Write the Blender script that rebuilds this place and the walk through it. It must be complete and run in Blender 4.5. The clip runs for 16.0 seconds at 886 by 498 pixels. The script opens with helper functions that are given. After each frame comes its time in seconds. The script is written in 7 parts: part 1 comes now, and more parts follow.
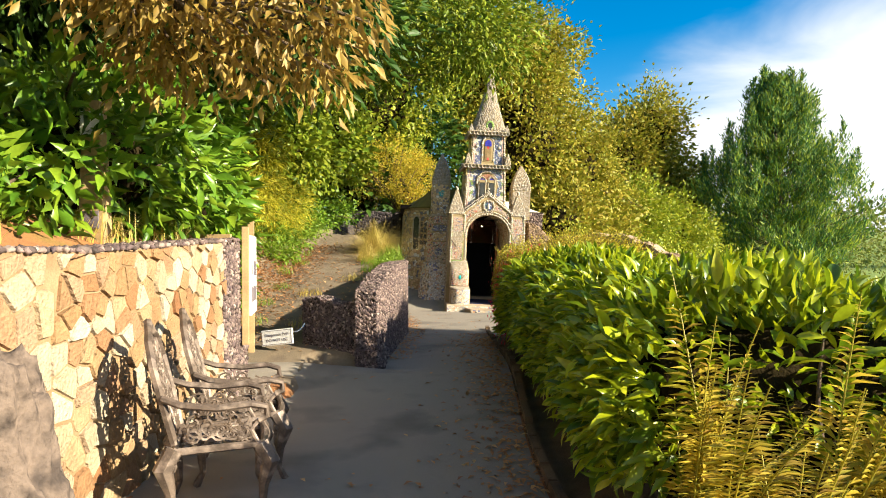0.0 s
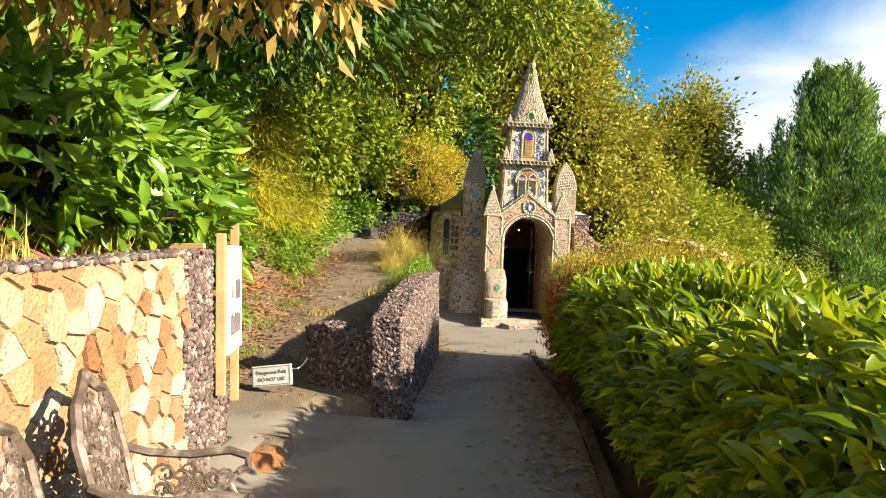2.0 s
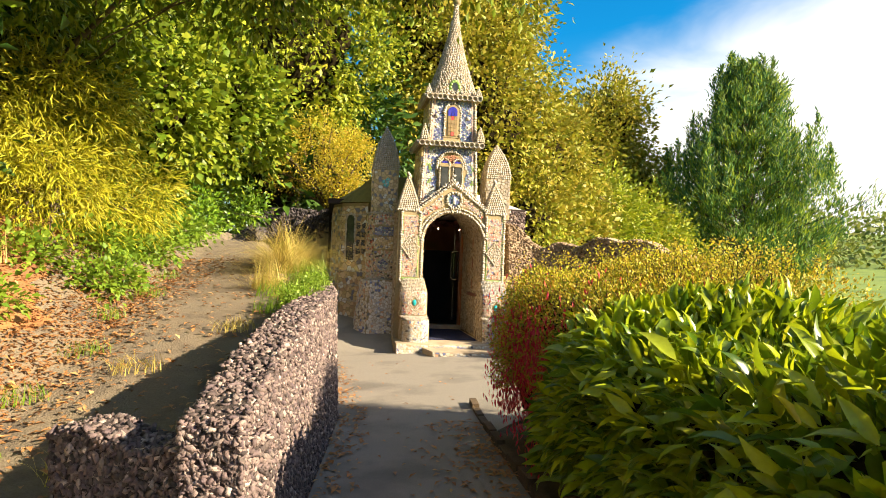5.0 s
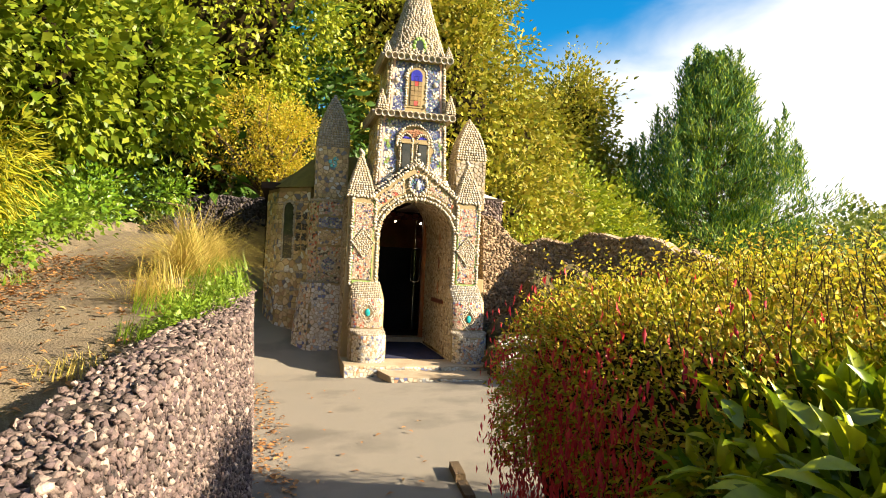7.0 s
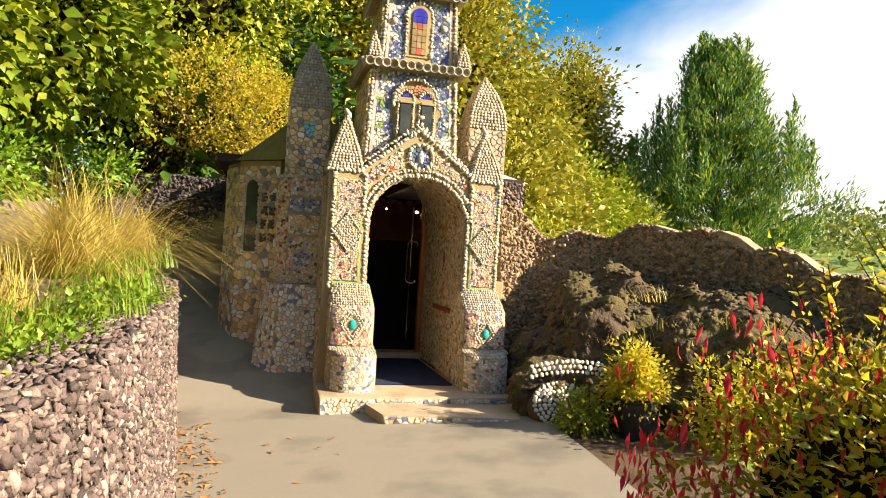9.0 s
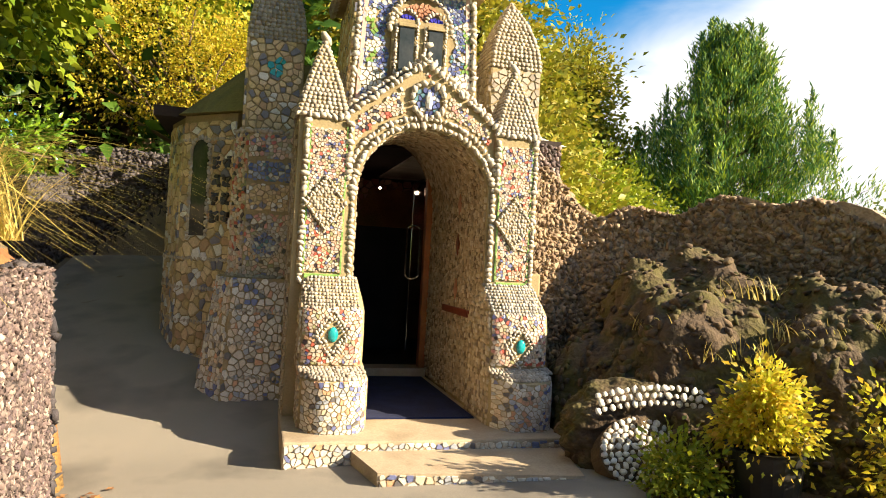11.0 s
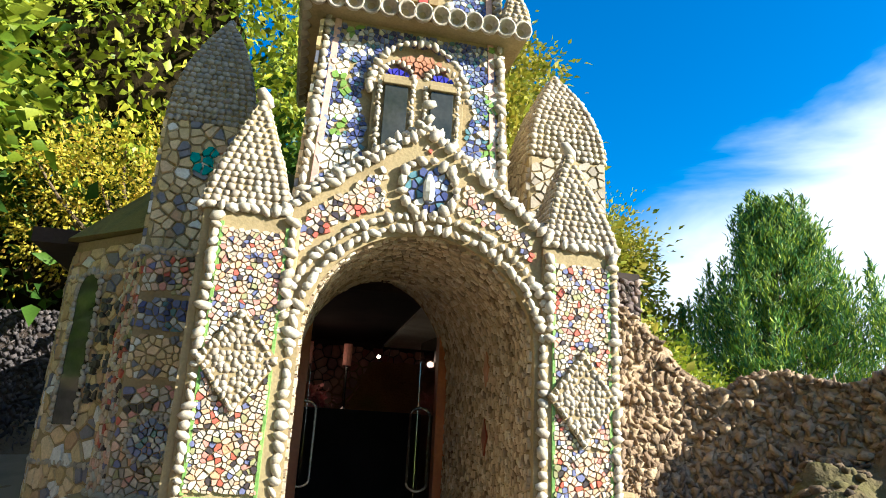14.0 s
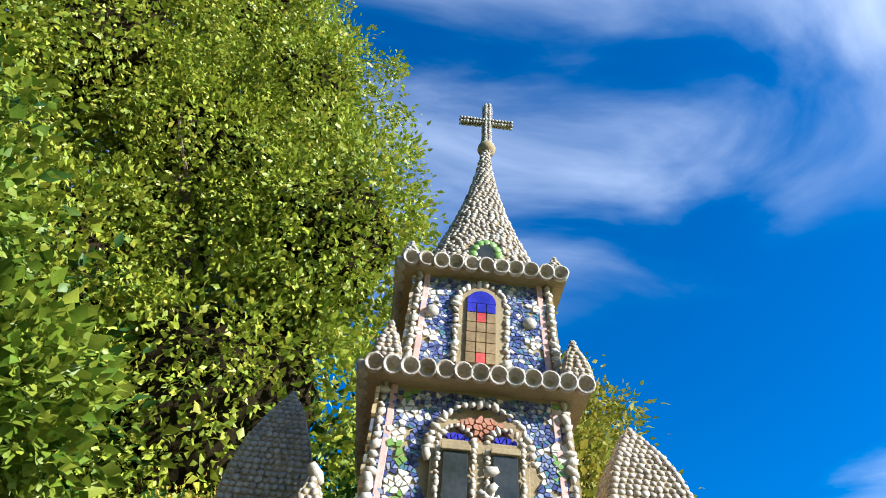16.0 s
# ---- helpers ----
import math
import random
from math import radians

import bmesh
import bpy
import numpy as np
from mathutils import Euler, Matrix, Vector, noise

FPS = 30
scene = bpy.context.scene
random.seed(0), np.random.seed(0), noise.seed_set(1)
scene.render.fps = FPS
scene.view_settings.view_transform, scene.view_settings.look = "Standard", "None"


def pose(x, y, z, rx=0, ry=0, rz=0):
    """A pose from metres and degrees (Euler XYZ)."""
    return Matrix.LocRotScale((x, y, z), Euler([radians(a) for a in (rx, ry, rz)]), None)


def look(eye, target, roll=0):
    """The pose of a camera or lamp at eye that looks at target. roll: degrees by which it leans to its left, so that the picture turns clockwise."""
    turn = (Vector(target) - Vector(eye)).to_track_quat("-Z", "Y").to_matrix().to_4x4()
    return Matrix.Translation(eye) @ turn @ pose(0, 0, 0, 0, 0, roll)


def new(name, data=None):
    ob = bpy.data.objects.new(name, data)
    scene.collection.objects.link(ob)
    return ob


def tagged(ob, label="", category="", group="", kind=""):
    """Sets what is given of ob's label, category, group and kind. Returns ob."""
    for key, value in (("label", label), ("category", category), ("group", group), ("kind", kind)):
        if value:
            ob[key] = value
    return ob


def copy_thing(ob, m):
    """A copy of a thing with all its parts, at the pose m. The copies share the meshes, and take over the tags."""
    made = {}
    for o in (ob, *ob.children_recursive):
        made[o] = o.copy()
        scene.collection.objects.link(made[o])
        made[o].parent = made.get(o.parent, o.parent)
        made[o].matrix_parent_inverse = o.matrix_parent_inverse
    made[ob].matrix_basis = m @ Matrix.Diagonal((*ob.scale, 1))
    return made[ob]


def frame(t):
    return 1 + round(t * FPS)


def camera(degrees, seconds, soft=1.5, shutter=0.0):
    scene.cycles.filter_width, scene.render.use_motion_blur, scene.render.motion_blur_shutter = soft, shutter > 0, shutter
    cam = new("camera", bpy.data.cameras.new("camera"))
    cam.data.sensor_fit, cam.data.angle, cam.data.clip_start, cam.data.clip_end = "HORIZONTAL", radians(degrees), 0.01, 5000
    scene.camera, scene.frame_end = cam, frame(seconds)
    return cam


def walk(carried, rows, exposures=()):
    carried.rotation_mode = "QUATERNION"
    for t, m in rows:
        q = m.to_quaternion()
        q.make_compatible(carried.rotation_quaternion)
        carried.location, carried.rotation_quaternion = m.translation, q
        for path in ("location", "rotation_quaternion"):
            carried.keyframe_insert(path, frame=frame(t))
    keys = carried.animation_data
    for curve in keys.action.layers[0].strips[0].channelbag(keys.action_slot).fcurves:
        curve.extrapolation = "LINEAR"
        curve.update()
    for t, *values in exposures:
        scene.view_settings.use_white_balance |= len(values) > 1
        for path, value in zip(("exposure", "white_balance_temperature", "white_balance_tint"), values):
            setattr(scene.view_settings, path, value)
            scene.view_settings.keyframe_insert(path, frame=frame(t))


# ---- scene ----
cam = camera(66.4, 16.0, soft=1.0)
PATH = [
    (0, (0.19, -0.187, 1.618), (0.17, 1.813, 1.635), -0.4),
    (0.5, (0.171, 0.304, 1.659), (0.081, 2.302, 1.676), -0.2),
    (1, (0.201, 0.839, 1.683), (0.099, 2.836, 1.7), -0.2),
    (1.5, (0.07, 1.321, 1.686), (-0.033, 3.318, 1.705), 0.2),
    (2, (-0.014, 1.837, 1.751), (-0.111, 3.835, 1.773), 0.0),
    (2.5, (-0.008, 2.417, 1.809), (-0.099, 4.415, 1.826), -0.1),
    (3, (-0.122, 2.985, 1.825), (-0.196, 4.984, 1.844), -0.1),
    (3.5, (-0.131, 3.497, 1.843), (-0.087, 5.497, 1.87), -0.5),
    (4, (-0.135, 4.05, 1.88), (-0.004, 6.045, 1.902), -0.6),
    (4.5, (-0.189, 4.602, 1.917), (-0.039, 6.596, 1.935), -0.5),
    (5, (-0.099, 5.156, 1.893), (0.077, 7.148, 1.908), -0.6),
    (5.2, (-0.053, 5.337, 1.942), (0.14, 7.328, 1.948), -0.7),
    (7.5, (-0.027, 8.246, 1.89), (0.311, 10.217, 1.896), 0.1),
    (8, (-0.023, 8.839, 1.896), (0.326, 10.808, 1.898), 0.2),
    (8.5, (-0.007, 9.386, 1.883), (0.355, 11.353, 1.892), 0.1),
    (8.7, (0.013, 9.625, 1.877), (0.382, 11.59, 1.873), 0.5),
    (10.8, (0.231, 11.968, 1.652), (0.619, 13.93, 1.668), 0.3),
    (11, (0.253, 12.161, 1.65), (0.647, 14.121, 1.658), 0.3),
    (11.5, (0.369, 12.669, 1.548), (0.762, 14.63, 1.561), 0.0),
    (12, (0.436, 13.144, 1.465), (0.835, 15.104, 1.479), -0.1),
    (12.5, (0.598, 13.513, 1.508), (1.01, 15.47, 1.524), -0.2),
    (13, (0.707, 13.893, 1.559), (1.131, 15.847, 1.603), -0.1),
    (13.5, (0.734, 14.277, 1.602), (1.153, 16.212, 1.886), -0.1),
    (14, (0.819, 14.525, 1.687), (1.111, 16.425, 2.238), -0.0),
    (14.1, (0.844, 14.577, 1.702), (1.093, 16.461, 2.326), 0.3),
    (14.5, (0.865, 14.647, 1.768), (1.003, 16.45, 2.623), 0.4),
    (15, (0.876, 14.665, 1.827), (0.978, 16.332, 2.927), 0.5),
    (15.5, (0.903, 14.669, 1.851), (0.963, 16.197, 3.141), 0.4),
    (16, (0.919, 14.679, 1.868), (0.955, 16.097, 3.278), 0.4),
]
walk(cam, [(t, look(eye, target, roll)) for t, eye, target, roll in PATH], exposures=[(0.0, 1.6, 6500, 8), (2.5, 1.65, 6600, 8), (5.0, 1.8, 7000, 10), (8.5, 1.7, 7000, 10), (11.0, 1.75, 7000, 10), (12.5, 1.95, 7400, 12), (13.5, 2.15, 7400, 12), (14.0, 1.75, 5600, 4), (14.5, 1.45, 5000, 8), (16.0, 1.38, 5050, 10)])

# ---- world, sun ----
SUN_TO = Vector((0.87, -0.40, 0.41)).normalized()
world = bpy.data.worlds.new("sky")
scene.world = world
world.use_nodes = True
wn, wl = world.node_tree.nodes, world.node_tree.links
wn.clear()
sky = wn.new("ShaderNodeTexSky")
sky.sky_type, sky.sun_disc = "NISHITA", False
sky.sun_elevation = math.asin(SUN_TO.z)
sky.sun_rotation = math.atan2(SUN_TO.x, SUN_TO.y)
sky.air_density, sky.dust_density, sky.ozone_density = 1.0, 1.0, 2.0
hsv = wn.new("ShaderNodeHueSaturation")
hsv.inputs["Saturation"].default_value, hsv.inputs["Value"].default_value = 1.65, 1.42
tc = wn.new("ShaderNodeTexCoord")
sx = wn.new("ShaderNodeSeparateXYZ")
wl.new(tc.outputs["Generated"], sx.inputs["Vector"])


def world_math(op, a, b):
    """A math node of the sky; a and b are sockets or numbers."""
    nd = wn.new("ShaderNodeMath")
    nd.operation = op
    for k, v in enumerate((a, b)):
        if isinstance(v, (int, float)):
            nd.inputs[k].default_value = v
        else:
            wl.new(v, nd.inputs[k])
    return nd.outputs[0]


def world_range(v, a, b, lo=0.0, hi=1.0):
    nd = wn.new("ShaderNodeMapRange")
    nd.interpolation_type = "SMOOTHSTEP"
    wl.new(v, nd.inputs["Value"])
    for key, val in (("From Min", a), ("From Max", b), ("To Min", lo), ("To Max", hi)):
        nd.inputs[key].default_value = val
    return nd.outputs["Result"]


def world_noise(scale, rotation, size, detail, distortion):
    mp = wn.new("ShaderNodeMapping")
    mp.inputs["Scale"].default_value, mp.inputs["Rotation"].default_value = scale, rotation
    nz = wn.new("ShaderNodeTexNoise")
    nz.inputs["Scale"].default_value, nz.inputs["Detail"].default_value = size, detail
    nz.inputs["Roughness"].default_value, nz.inputs["Distortion"].default_value = 0.52, distortion
    wl.new(tc.outputs["Generated"], mp.inputs["Vector"])
    wl.new(mp.outputs["Vector"], nz.inputs["Vector"])
    return nz.outputs["Fac"]


# bright haze and low cloud towards the sun's side, thin cirrus high up
streaks = world_noise((1.0, 1.0, 4.0), (0.0, 0.1, 0.3), 2.2, 6.0, 0.4)
veil = world_math("ADD", world_math("SUBTRACT", sx.outputs["Z"], world_math("MULTIPLY", sx.outputs["X"], 0.55)), world_math("MULTIPLY", world_math("SUBTRACT", streaks, 0.5), 0.34))
haze = world_range(veil, -0.03, 0.13, 1.0, 0.0)
wisps = world_noise((1.2, 2.2, 2.0), (0.3, 0.5, 0.2), 1.5, 9.0, 0.8)
cirrus = world_math("MULTIPLY", world_range(wisps, 0.34, 0.74), world_range(sx.outputs["Z"], 0.58, 0.74))
cover = world_math("MAXIMUM", haze, world_math("MULTIPLY", cirrus, 0.85))
mix = wn.new("ShaderNodeMixRGB")
mix.inputs["Color2"].default_value = (7.6, 7.7, 7.9, 1)
bg = wn.new("ShaderNodeBackground")
bg.inputs["Strength"].default_value = 0.05
wo = wn.new("ShaderNodeOutputWorld")
wl.new(sky.outputs["Color"], hsv.inputs["Color"])
wl.new(hsv.outputs["Color"], mix.inputs["Color1"])
wl.new(cover, mix.inputs["Fac"])
wl.new(mix.outputs["Color"], bg.inputs["Color"])
wl.new(bg.outputs["Background"], wo.inputs["Surface"])
sun_data = bpy.data.lights.new("sun", "SUN")
sun_data.energy, sun_data.angle, sun_data.color = 5.0, radians(0.5), (1.0, 0.87, 0.66)
sun = new("sun", sun_data)
sun.matrix_world = look(SUN_TO * 60, (0, 0, 0))


# ---- materials ----
def material(name, cols, rough=0.7, metal=0.0, scale=6.0, fine=60.0, bump=0.3, dist=0.01, rand=None, spread="ramp", trans=0.0, spec=0.4, coat=0.0):
    """cols: colours of the slow stains, two or more; rand: None, "object" or "island" picks among cols by piece."""
    m = bpy.data.materials.new(name)
    m.use_nodes = True
    n, l = m.node_tree.nodes, m.node_tree.links
    n.clear()
    out, bs = n.new("ShaderNodeOutputMaterial"), n.new("ShaderNodeBsdfPrincipled")
    tcn = n.new("ShaderNodeTexCoord")
    big, small = n.new("ShaderNodeTexNoise"), n.new("ShaderNodeTexNoise")
    big.inputs["Scale"].default_value, big.inputs["Detail"].default_value = scale, 4.0
    small.inputs["Scale"].default_value, small.inputs["Detail"].default_value = fine, 3.0
    l.new(tcn.outputs["Object"], big.inputs["Vector"])
    l.new(tcn.outputs["Object"], small.inputs["Vector"])
    ramp = n.new("ShaderNodeValToRGB")
    e = ramp.color_ramp.elements
    k = len(cols)
    while len(e) < k:
        e.new(0.5)
    for i, c in enumerate(cols):
        if rand and spread == "step":
            e[i].position = i / k
        elif rand:
            e[i].position = i / max(1, k - 1)
        else:
            e[i].position = 0.3 + 0.4 * i / max(1, k - 1)
        e[i].color = (*c, 1)
    if rand:
        if spread == "step":
            ramp.color_ramp.interpolation = "CONSTANT"
        if rand == "object":
            src = n.new("ShaderNodeObjectInfo").outputs["Random"]
        else:
            src = n.new("ShaderNodeNewGeometry").outputs["Random Per Island"]
        l.new(src, ramp.inputs["Fac"])
    else:
        l.new(big.outputs["Fac"], ramp.inputs["Fac"])
    val = n.new("ShaderNodeMapRange")
    val.inputs["To Min"].default_value, val.inputs["To Max"].default_value = 0.72, 1.22
    val.inputs["From Min"].default_value, val.inputs["From Max"].default_value = 0.3, 0.7
    add = n.new("ShaderNodeMath")
    add.operation = "ADD"
    half = n.new("ShaderNodeMath")
    half.operation = "MULTIPLY"
    half.inputs[1].default_value = 0.5
    l.new(big.outputs["Fac"], add.inputs[0])
    l.new(small.outputs["Fac"], add.inputs[1])
    l.new(add.outputs[0], half.inputs[0])
    l.new(half.outputs[0], val.inputs["Value"])
    mul = n.new("ShaderNodeMixRGB")
    mul.blend_type = "MULTIPLY"
    mul.inputs["Fac"].default_value = 1.0
    l.new(ramp.outputs["Color"], mul.inputs["Color1"])
    l.new(val.outputs["Result"], mul.inputs["Color2"])
    l.new(mul.outputs["Color"], bs.inputs["Base Color"])
    bs.inputs["Roughness"].default_value, bs.inputs["Metallic"].default_value = rough, metal
    bs.inputs["Specular IOR Level"].default_value = spec
    bs.inputs["Coat Weight"].default_value = coat
    if bump:
        b = n.new("ShaderNodeBump")
        b.inputs["Strength"].default_value, b.inputs["Distance"].default_value = bump, dist
        l.new(half.outputs[0], b.inputs["Height"])
        l.new(b.outputs["Normal"], bs.inputs["Normal"])
    if trans:
        tr, mx = n.new("ShaderNodeBsdfTranslucent"), n.new("ShaderNodeMixShader")
        mx.inputs["Fac"].default_value = trans
        l.new(mul.outputs["Color"], tr.inputs["Color"])
        l.new(bs.outputs["BSDF"], mx.inputs[1])
        l.new(tr.outputs["BSDF"], mx.inputs[2])
        l.new(mx.outputs["Shader"], out.inputs["Surface"])
    else:
        l.new(bs.outputs["BSDF"], out.inputs["Surface"])
    return m


def leaf_material(name, cols, trans=0.35, rough=0.38, spec=0.5):
    return material(name, cols, rough=rough, scale=1.2, fine=40, bump=0.15, dist=0.004, rand="island", trans=trans, spec=spec)


ASPHALT = material("asphalt", [(0.178, 0.159, 0.134), (0.250, 0.220, 0.182), (0.208, 0.186, 0.156)], 0.9, scale=1.4, fine=220, bump=0.6, dist=0.006)
TRACK = material("worn path", [(0.128, 0.100, 0.073), (0.195, 0.150, 0.099), (0.150, 0.122, 0.086)], 0.95, scale=2.6, fine=60, bump=1.0, dist=0.03)
SOIL = material("soil", [(0.07, 0.045, 0.025), (0.13, 0.085, 0.045)], 0.95, scale=3, fine=70, bump=0.8, dist=0.03)
EARTH = material("bank earth", [(0.234, 0.099, 0.042), (0.322, 0.148, 0.054), (0.175, 0.129, 0.031)], 0.95, scale=1.5, fine=50, bump=0.8, dist=0.03)
GRASS = material("meadow", [(0.10, 0.17, 0.02), (0.17, 0.24, 0.03), (0.13, 0.18, 0.03)], 0.9, scale=0.3, fine=8, bump=0.5, dist=0.05)
MORTAR = material("mortar", [(0.24, 0.155, 0.08), (0.30, 0.21, 0.12)], 0.95, scale=5, fine=90, bump=0.6)
GREYSTONE = material("lichened stone", [(0.030, 0.022, 0.018), (0.16, 0.12, 0.095), (0.05, 0.038, 0.032)], 0.9, scale=9, fine=40, bump=0.9, dist=0.03)
STONE = material("cream wall stone", [(0.283, 0.164, 0.073), (0.319, 0.206, 0.102), (0.228, 0.106, 0.043), (0.347, 0.242, 0.132), (0.416, 0.352, 0.252), (0.274, 0.140, 0.063), (0.448, 0.400, 0.303), (0.356, 0.265, 0.165)], 0.8, scale=7, fine=45, bump=1.0, dist=0.04, rand="object")
CLINKER = material("clinker lumps", [(0.050, 0.036, 0.034), (0.160, 0.110, 0.100), (0.100, 0.070, 0.075), (0.260, 0.190, 0.165), (0.040, 0.030, 0.030), (0.440, 0.340, 0.290)], 0.8, scale=20, fine=120, bump=0.8, dist=0.012, rand="island")
CLINKBED = material("wall bed", [(0.03, 0.022, 0.02), (0.07, 0.05, 0.042)], 0.95, scale=14, fine=90, bump=0.9, dist=0.02)
CEMENT = material("warm cement", [(0.260, 0.195, 0.100), (0.330, 0.255, 0.140), (0.280, 0.220, 0.115)], 0.9, scale=3, fine=70, bump=0.4)
PEBBLE = material("cream pebble", [(0.468, 0.416, 0.334), (0.412, 0.351, 0.271), (0.525, 0.489, 0.429), (0.355, 0.307, 0.246), (0.497, 0.438, 0.358)], 0.6, scale=9, fine=80, bump=0.25, rand="object")
PEBBLES = material("cream pebbles", [(0.389, 0.333, 0.261), (0.324, 0.266, 0.203), (0.454, 0.414, 0.347), (0.259, 0.213, 0.167), (0.408, 0.347, 0.275)], 0.6, scale=9, fine=80, bump=0.25, rand="island")
GREYPEB = material("grey pebbles", [(0.350, 0.322, 0.280), (0.280, 0.259, 0.231), (0.420, 0.392, 0.350), (0.210, 0.189, 0.168)], 0.6, scale=9, fine=80, bump=0.25, rand="island")
W, CRM = (0.62, 0.59, 0.52), (0.52, 0.43, 0.30)
MOSAIC_COLS = [(0.60, 0.52, 0.42), (0.52, 0.12, 0.08), (0.62, 0.50, 0.36), (0.64, 0.38, 0.29), (0.17, 0.18, 0.34), (0.60, 0.36, 0.22), W, (0.40, 0.34, 0.27), (0.06, 0.045, 0.05), (0.56, 0.26, 0.22), (0.68, 0.50, 0.39), (0.34, 0.33, 0.17), (0.50, 0.36, 0.24), W, (0.58, 0.46, 0.34), (0.64, 0.55, 0.44), (0.46, 0.40, 0.34), (0.70, 0.46, 0.34)]
MOSAIC = material("mixed china shards", MOSAIC_COLS, 0.3, scale=30, fine=90, bump=0.1, rand="island", spread="step", coat=0.3)
PALE = material("pale china shards", [W, (0.60, 0.52, 0.40), (0.66, 0.62, 0.54), (0.48, 0.42, 0.33), (0.36, 0.38, 0.42), W, (0.64, 0.50, 0.36), (0.70, 0.66, 0.58), (0.16, 0.18, 0.34), (0.56, 0.50, 0.42), (0.62, 0.34, 0.20), (0.68, 0.62, 0.50), (0.14, 0.13, 0.13)], 0.35, scale=30, fine=90, bump=0.1, rand="island", spread="step", coat=0.2)
DARKTILE = material("dark patterned tile", [(0.03, 0.03, 0.035), (0.07, 0.06, 0.05), (0.05, 0.06, 0.10), (0.14, 0.12, 0.08)], 0.4, scale=40, fine=120, bump=0.3, rand="island")
# near black for the foliage cores: puts shade into the leaf gaps
GAPSHADE = material("gap shade", [(0.012, 0.010, 0.005), (0.026, 0.020, 0.010)], 1.0, spec=0.0, scale=6, fine=40, bump=1.0, dist=0.03)
SHARD = material("single china shard", MOSAIC_COLS, 0.3, scale=30, fine=90, bump=0.1, rand="object", spread="step", coat=0.3)
CLINKERO = material("single clinker lump", [(0.05, 0.036, 0.034), (0.16, 0.11, 0.10), (0.10, 0.07, 0.075), (0.26, 0.19, 0.165), (0.04, 0.03, 0.03), (0.44, 0.34, 0.29)], 0.8, scale=20, fine=120, bump=0.8, dist=0.012, rand="object")
# darker copy of the clinker colours, with the lane walls' shade painted in
SHADECLINK = material("shaded clinker", [(0.03, 0.026, 0.03), (0.07, 0.06, 0.065), (0.05, 0.042, 0.045), (0.12, 0.10, 0.10)], 0.85, scale=20, fine=120, bump=0.8, dist=0.012, rand="island")
MOSAICB = material("blue china shards", [(0.075, 0.090, 0.250), (0.115, 0.140, 0.310), (0.300, 0.330, 0.420), (0.080, 0.090, 0.210), W, (0.140, 0.160, 0.330), (0.050, 0.056, 0.160), (0.240, 0.270, 0.390), (0.10, 0.20, 0.24)], 0.28, scale=30, fine=90, bump=0.1, rand="island", spread="step", coat=0.3)
MOSAICW = material("white china shards", [W, (0.74, 0.72, 0.66), (0.64, 0.60, 0.52), (0.82, 0.80, 0.75)], 0.3, scale=30, fine=90, bump=0.1, rand="island", spread="step", coat=0.3)
MOSAICG = material("green china shards", [(0.10, 0.28, 0.07), (0.16, 0.34, 0.12), (0.20, 0.30, 0.05), (0.26, 0.42, 0.20)], 0.3, scale=30, fine=90, bump=0.1, rand="island", coat=0.3)
MOSAICO = material("ochre china shards", [(0.603, 0.464, 0.239), (0.488, 0.365, 0.179), (0.700, 0.700, 0.676), (0.556, 0.442, 0.259), (0.650, 0.486, 0.299), (0.186, 0.189, 0.239), (0.464, 0.309, 0.179), (0.697, 0.552, 0.338)], 0.4, scale=30, fine=90, bump=0.1, rand="island", spread="step")
# red china of the rear wall, colour dimmed to look unlit indoors
MOSAICR = material("dim red shards", [(0.288, 0.077, 0.064), (0.365, 0.141, 0.115), (0.192, 0.064, 0.064), (0.432, 0.224, 0.192)], 0.4, scale=30, fine=90, bump=0.1, rand="island", spread="step")
LINING = material("shell lining", [(0.50, 0.41, 0.29), (0.36, 0.27, 0.17), (0.60, 0.53, 0.42), (0.16, 0.11, 0.07), (0.46, 0.35, 0.23), (0.56, 0.46, 0.33)], 0.6, scale=20, fine=90, bump=0.3, rand="island")
TURQ = material("turquoise glaze", [(0.0, 0.25, 0.28), (0.02, 0.36, 0.36)], 0.12, scale=8, fine=60, bump=0.1, coat=0.6)
GREENTRIM = material("green trim", [(0.14, 0.30, 0.07), (0.24, 0.36, 0.10)], 0.5, scale=20, fine=80)
MOSSROOF = material("mossy roof", [(0.14, 0.12, 0.04), (0.20, 0.17, 0.05), (0.11, 0.11, 0.04)], 0.95, scale=4, fine=60, bump=0.6, dist=0.02)
SHELL = material("limpet shell", [(0.378, 0.330, 0.278), (0.446, 0.400, 0.342), (0.310, 0.254, 0.204)], 0.5, scale=12, fine=60, rand="object")
DOORWOOD = material("varnished door wood", [(0.30, 0.09, 0.025), (0.38, 0.13, 0.04)], 0.4, scale=3, fine=40, bump=0.15)
STEEL = material("brushed steel", [(0.6, 0.6, 0.6), (0.7, 0.7, 0.7)], 0.25, metal=1.0, scale=20, fine=150, bump=0.05)
MATBLUE = material("blue carpet", [(0.006, 0.011, 0.045), (0.010, 0.016, 0.06)], 1.0, scale=6, fine=260, bump=0.6, dist=0.006)
SLAB = material("worn slab", [(0.350, 0.266, 0.175), (0.406, 0.322, 0.224), (0.308, 0.231, 0.154)], 0.85, scale=3, fine=80, bump=0.3)
IRON = material("weathered cast iron", [(0.20, 0.150, 0.115), (0.10, 0.075, 0.060), (0.34, 0.27, 0.22)], 0.5, metal=0.25, scale=9, fine=90, bump=0.4, dist=0.004)
POSTWOOD = material("pale timber", [(0.34, 0.23, 0.11), (0.42, 0.29, 0.14)], 0.8, scale=4, fine=50, bump=0.3)
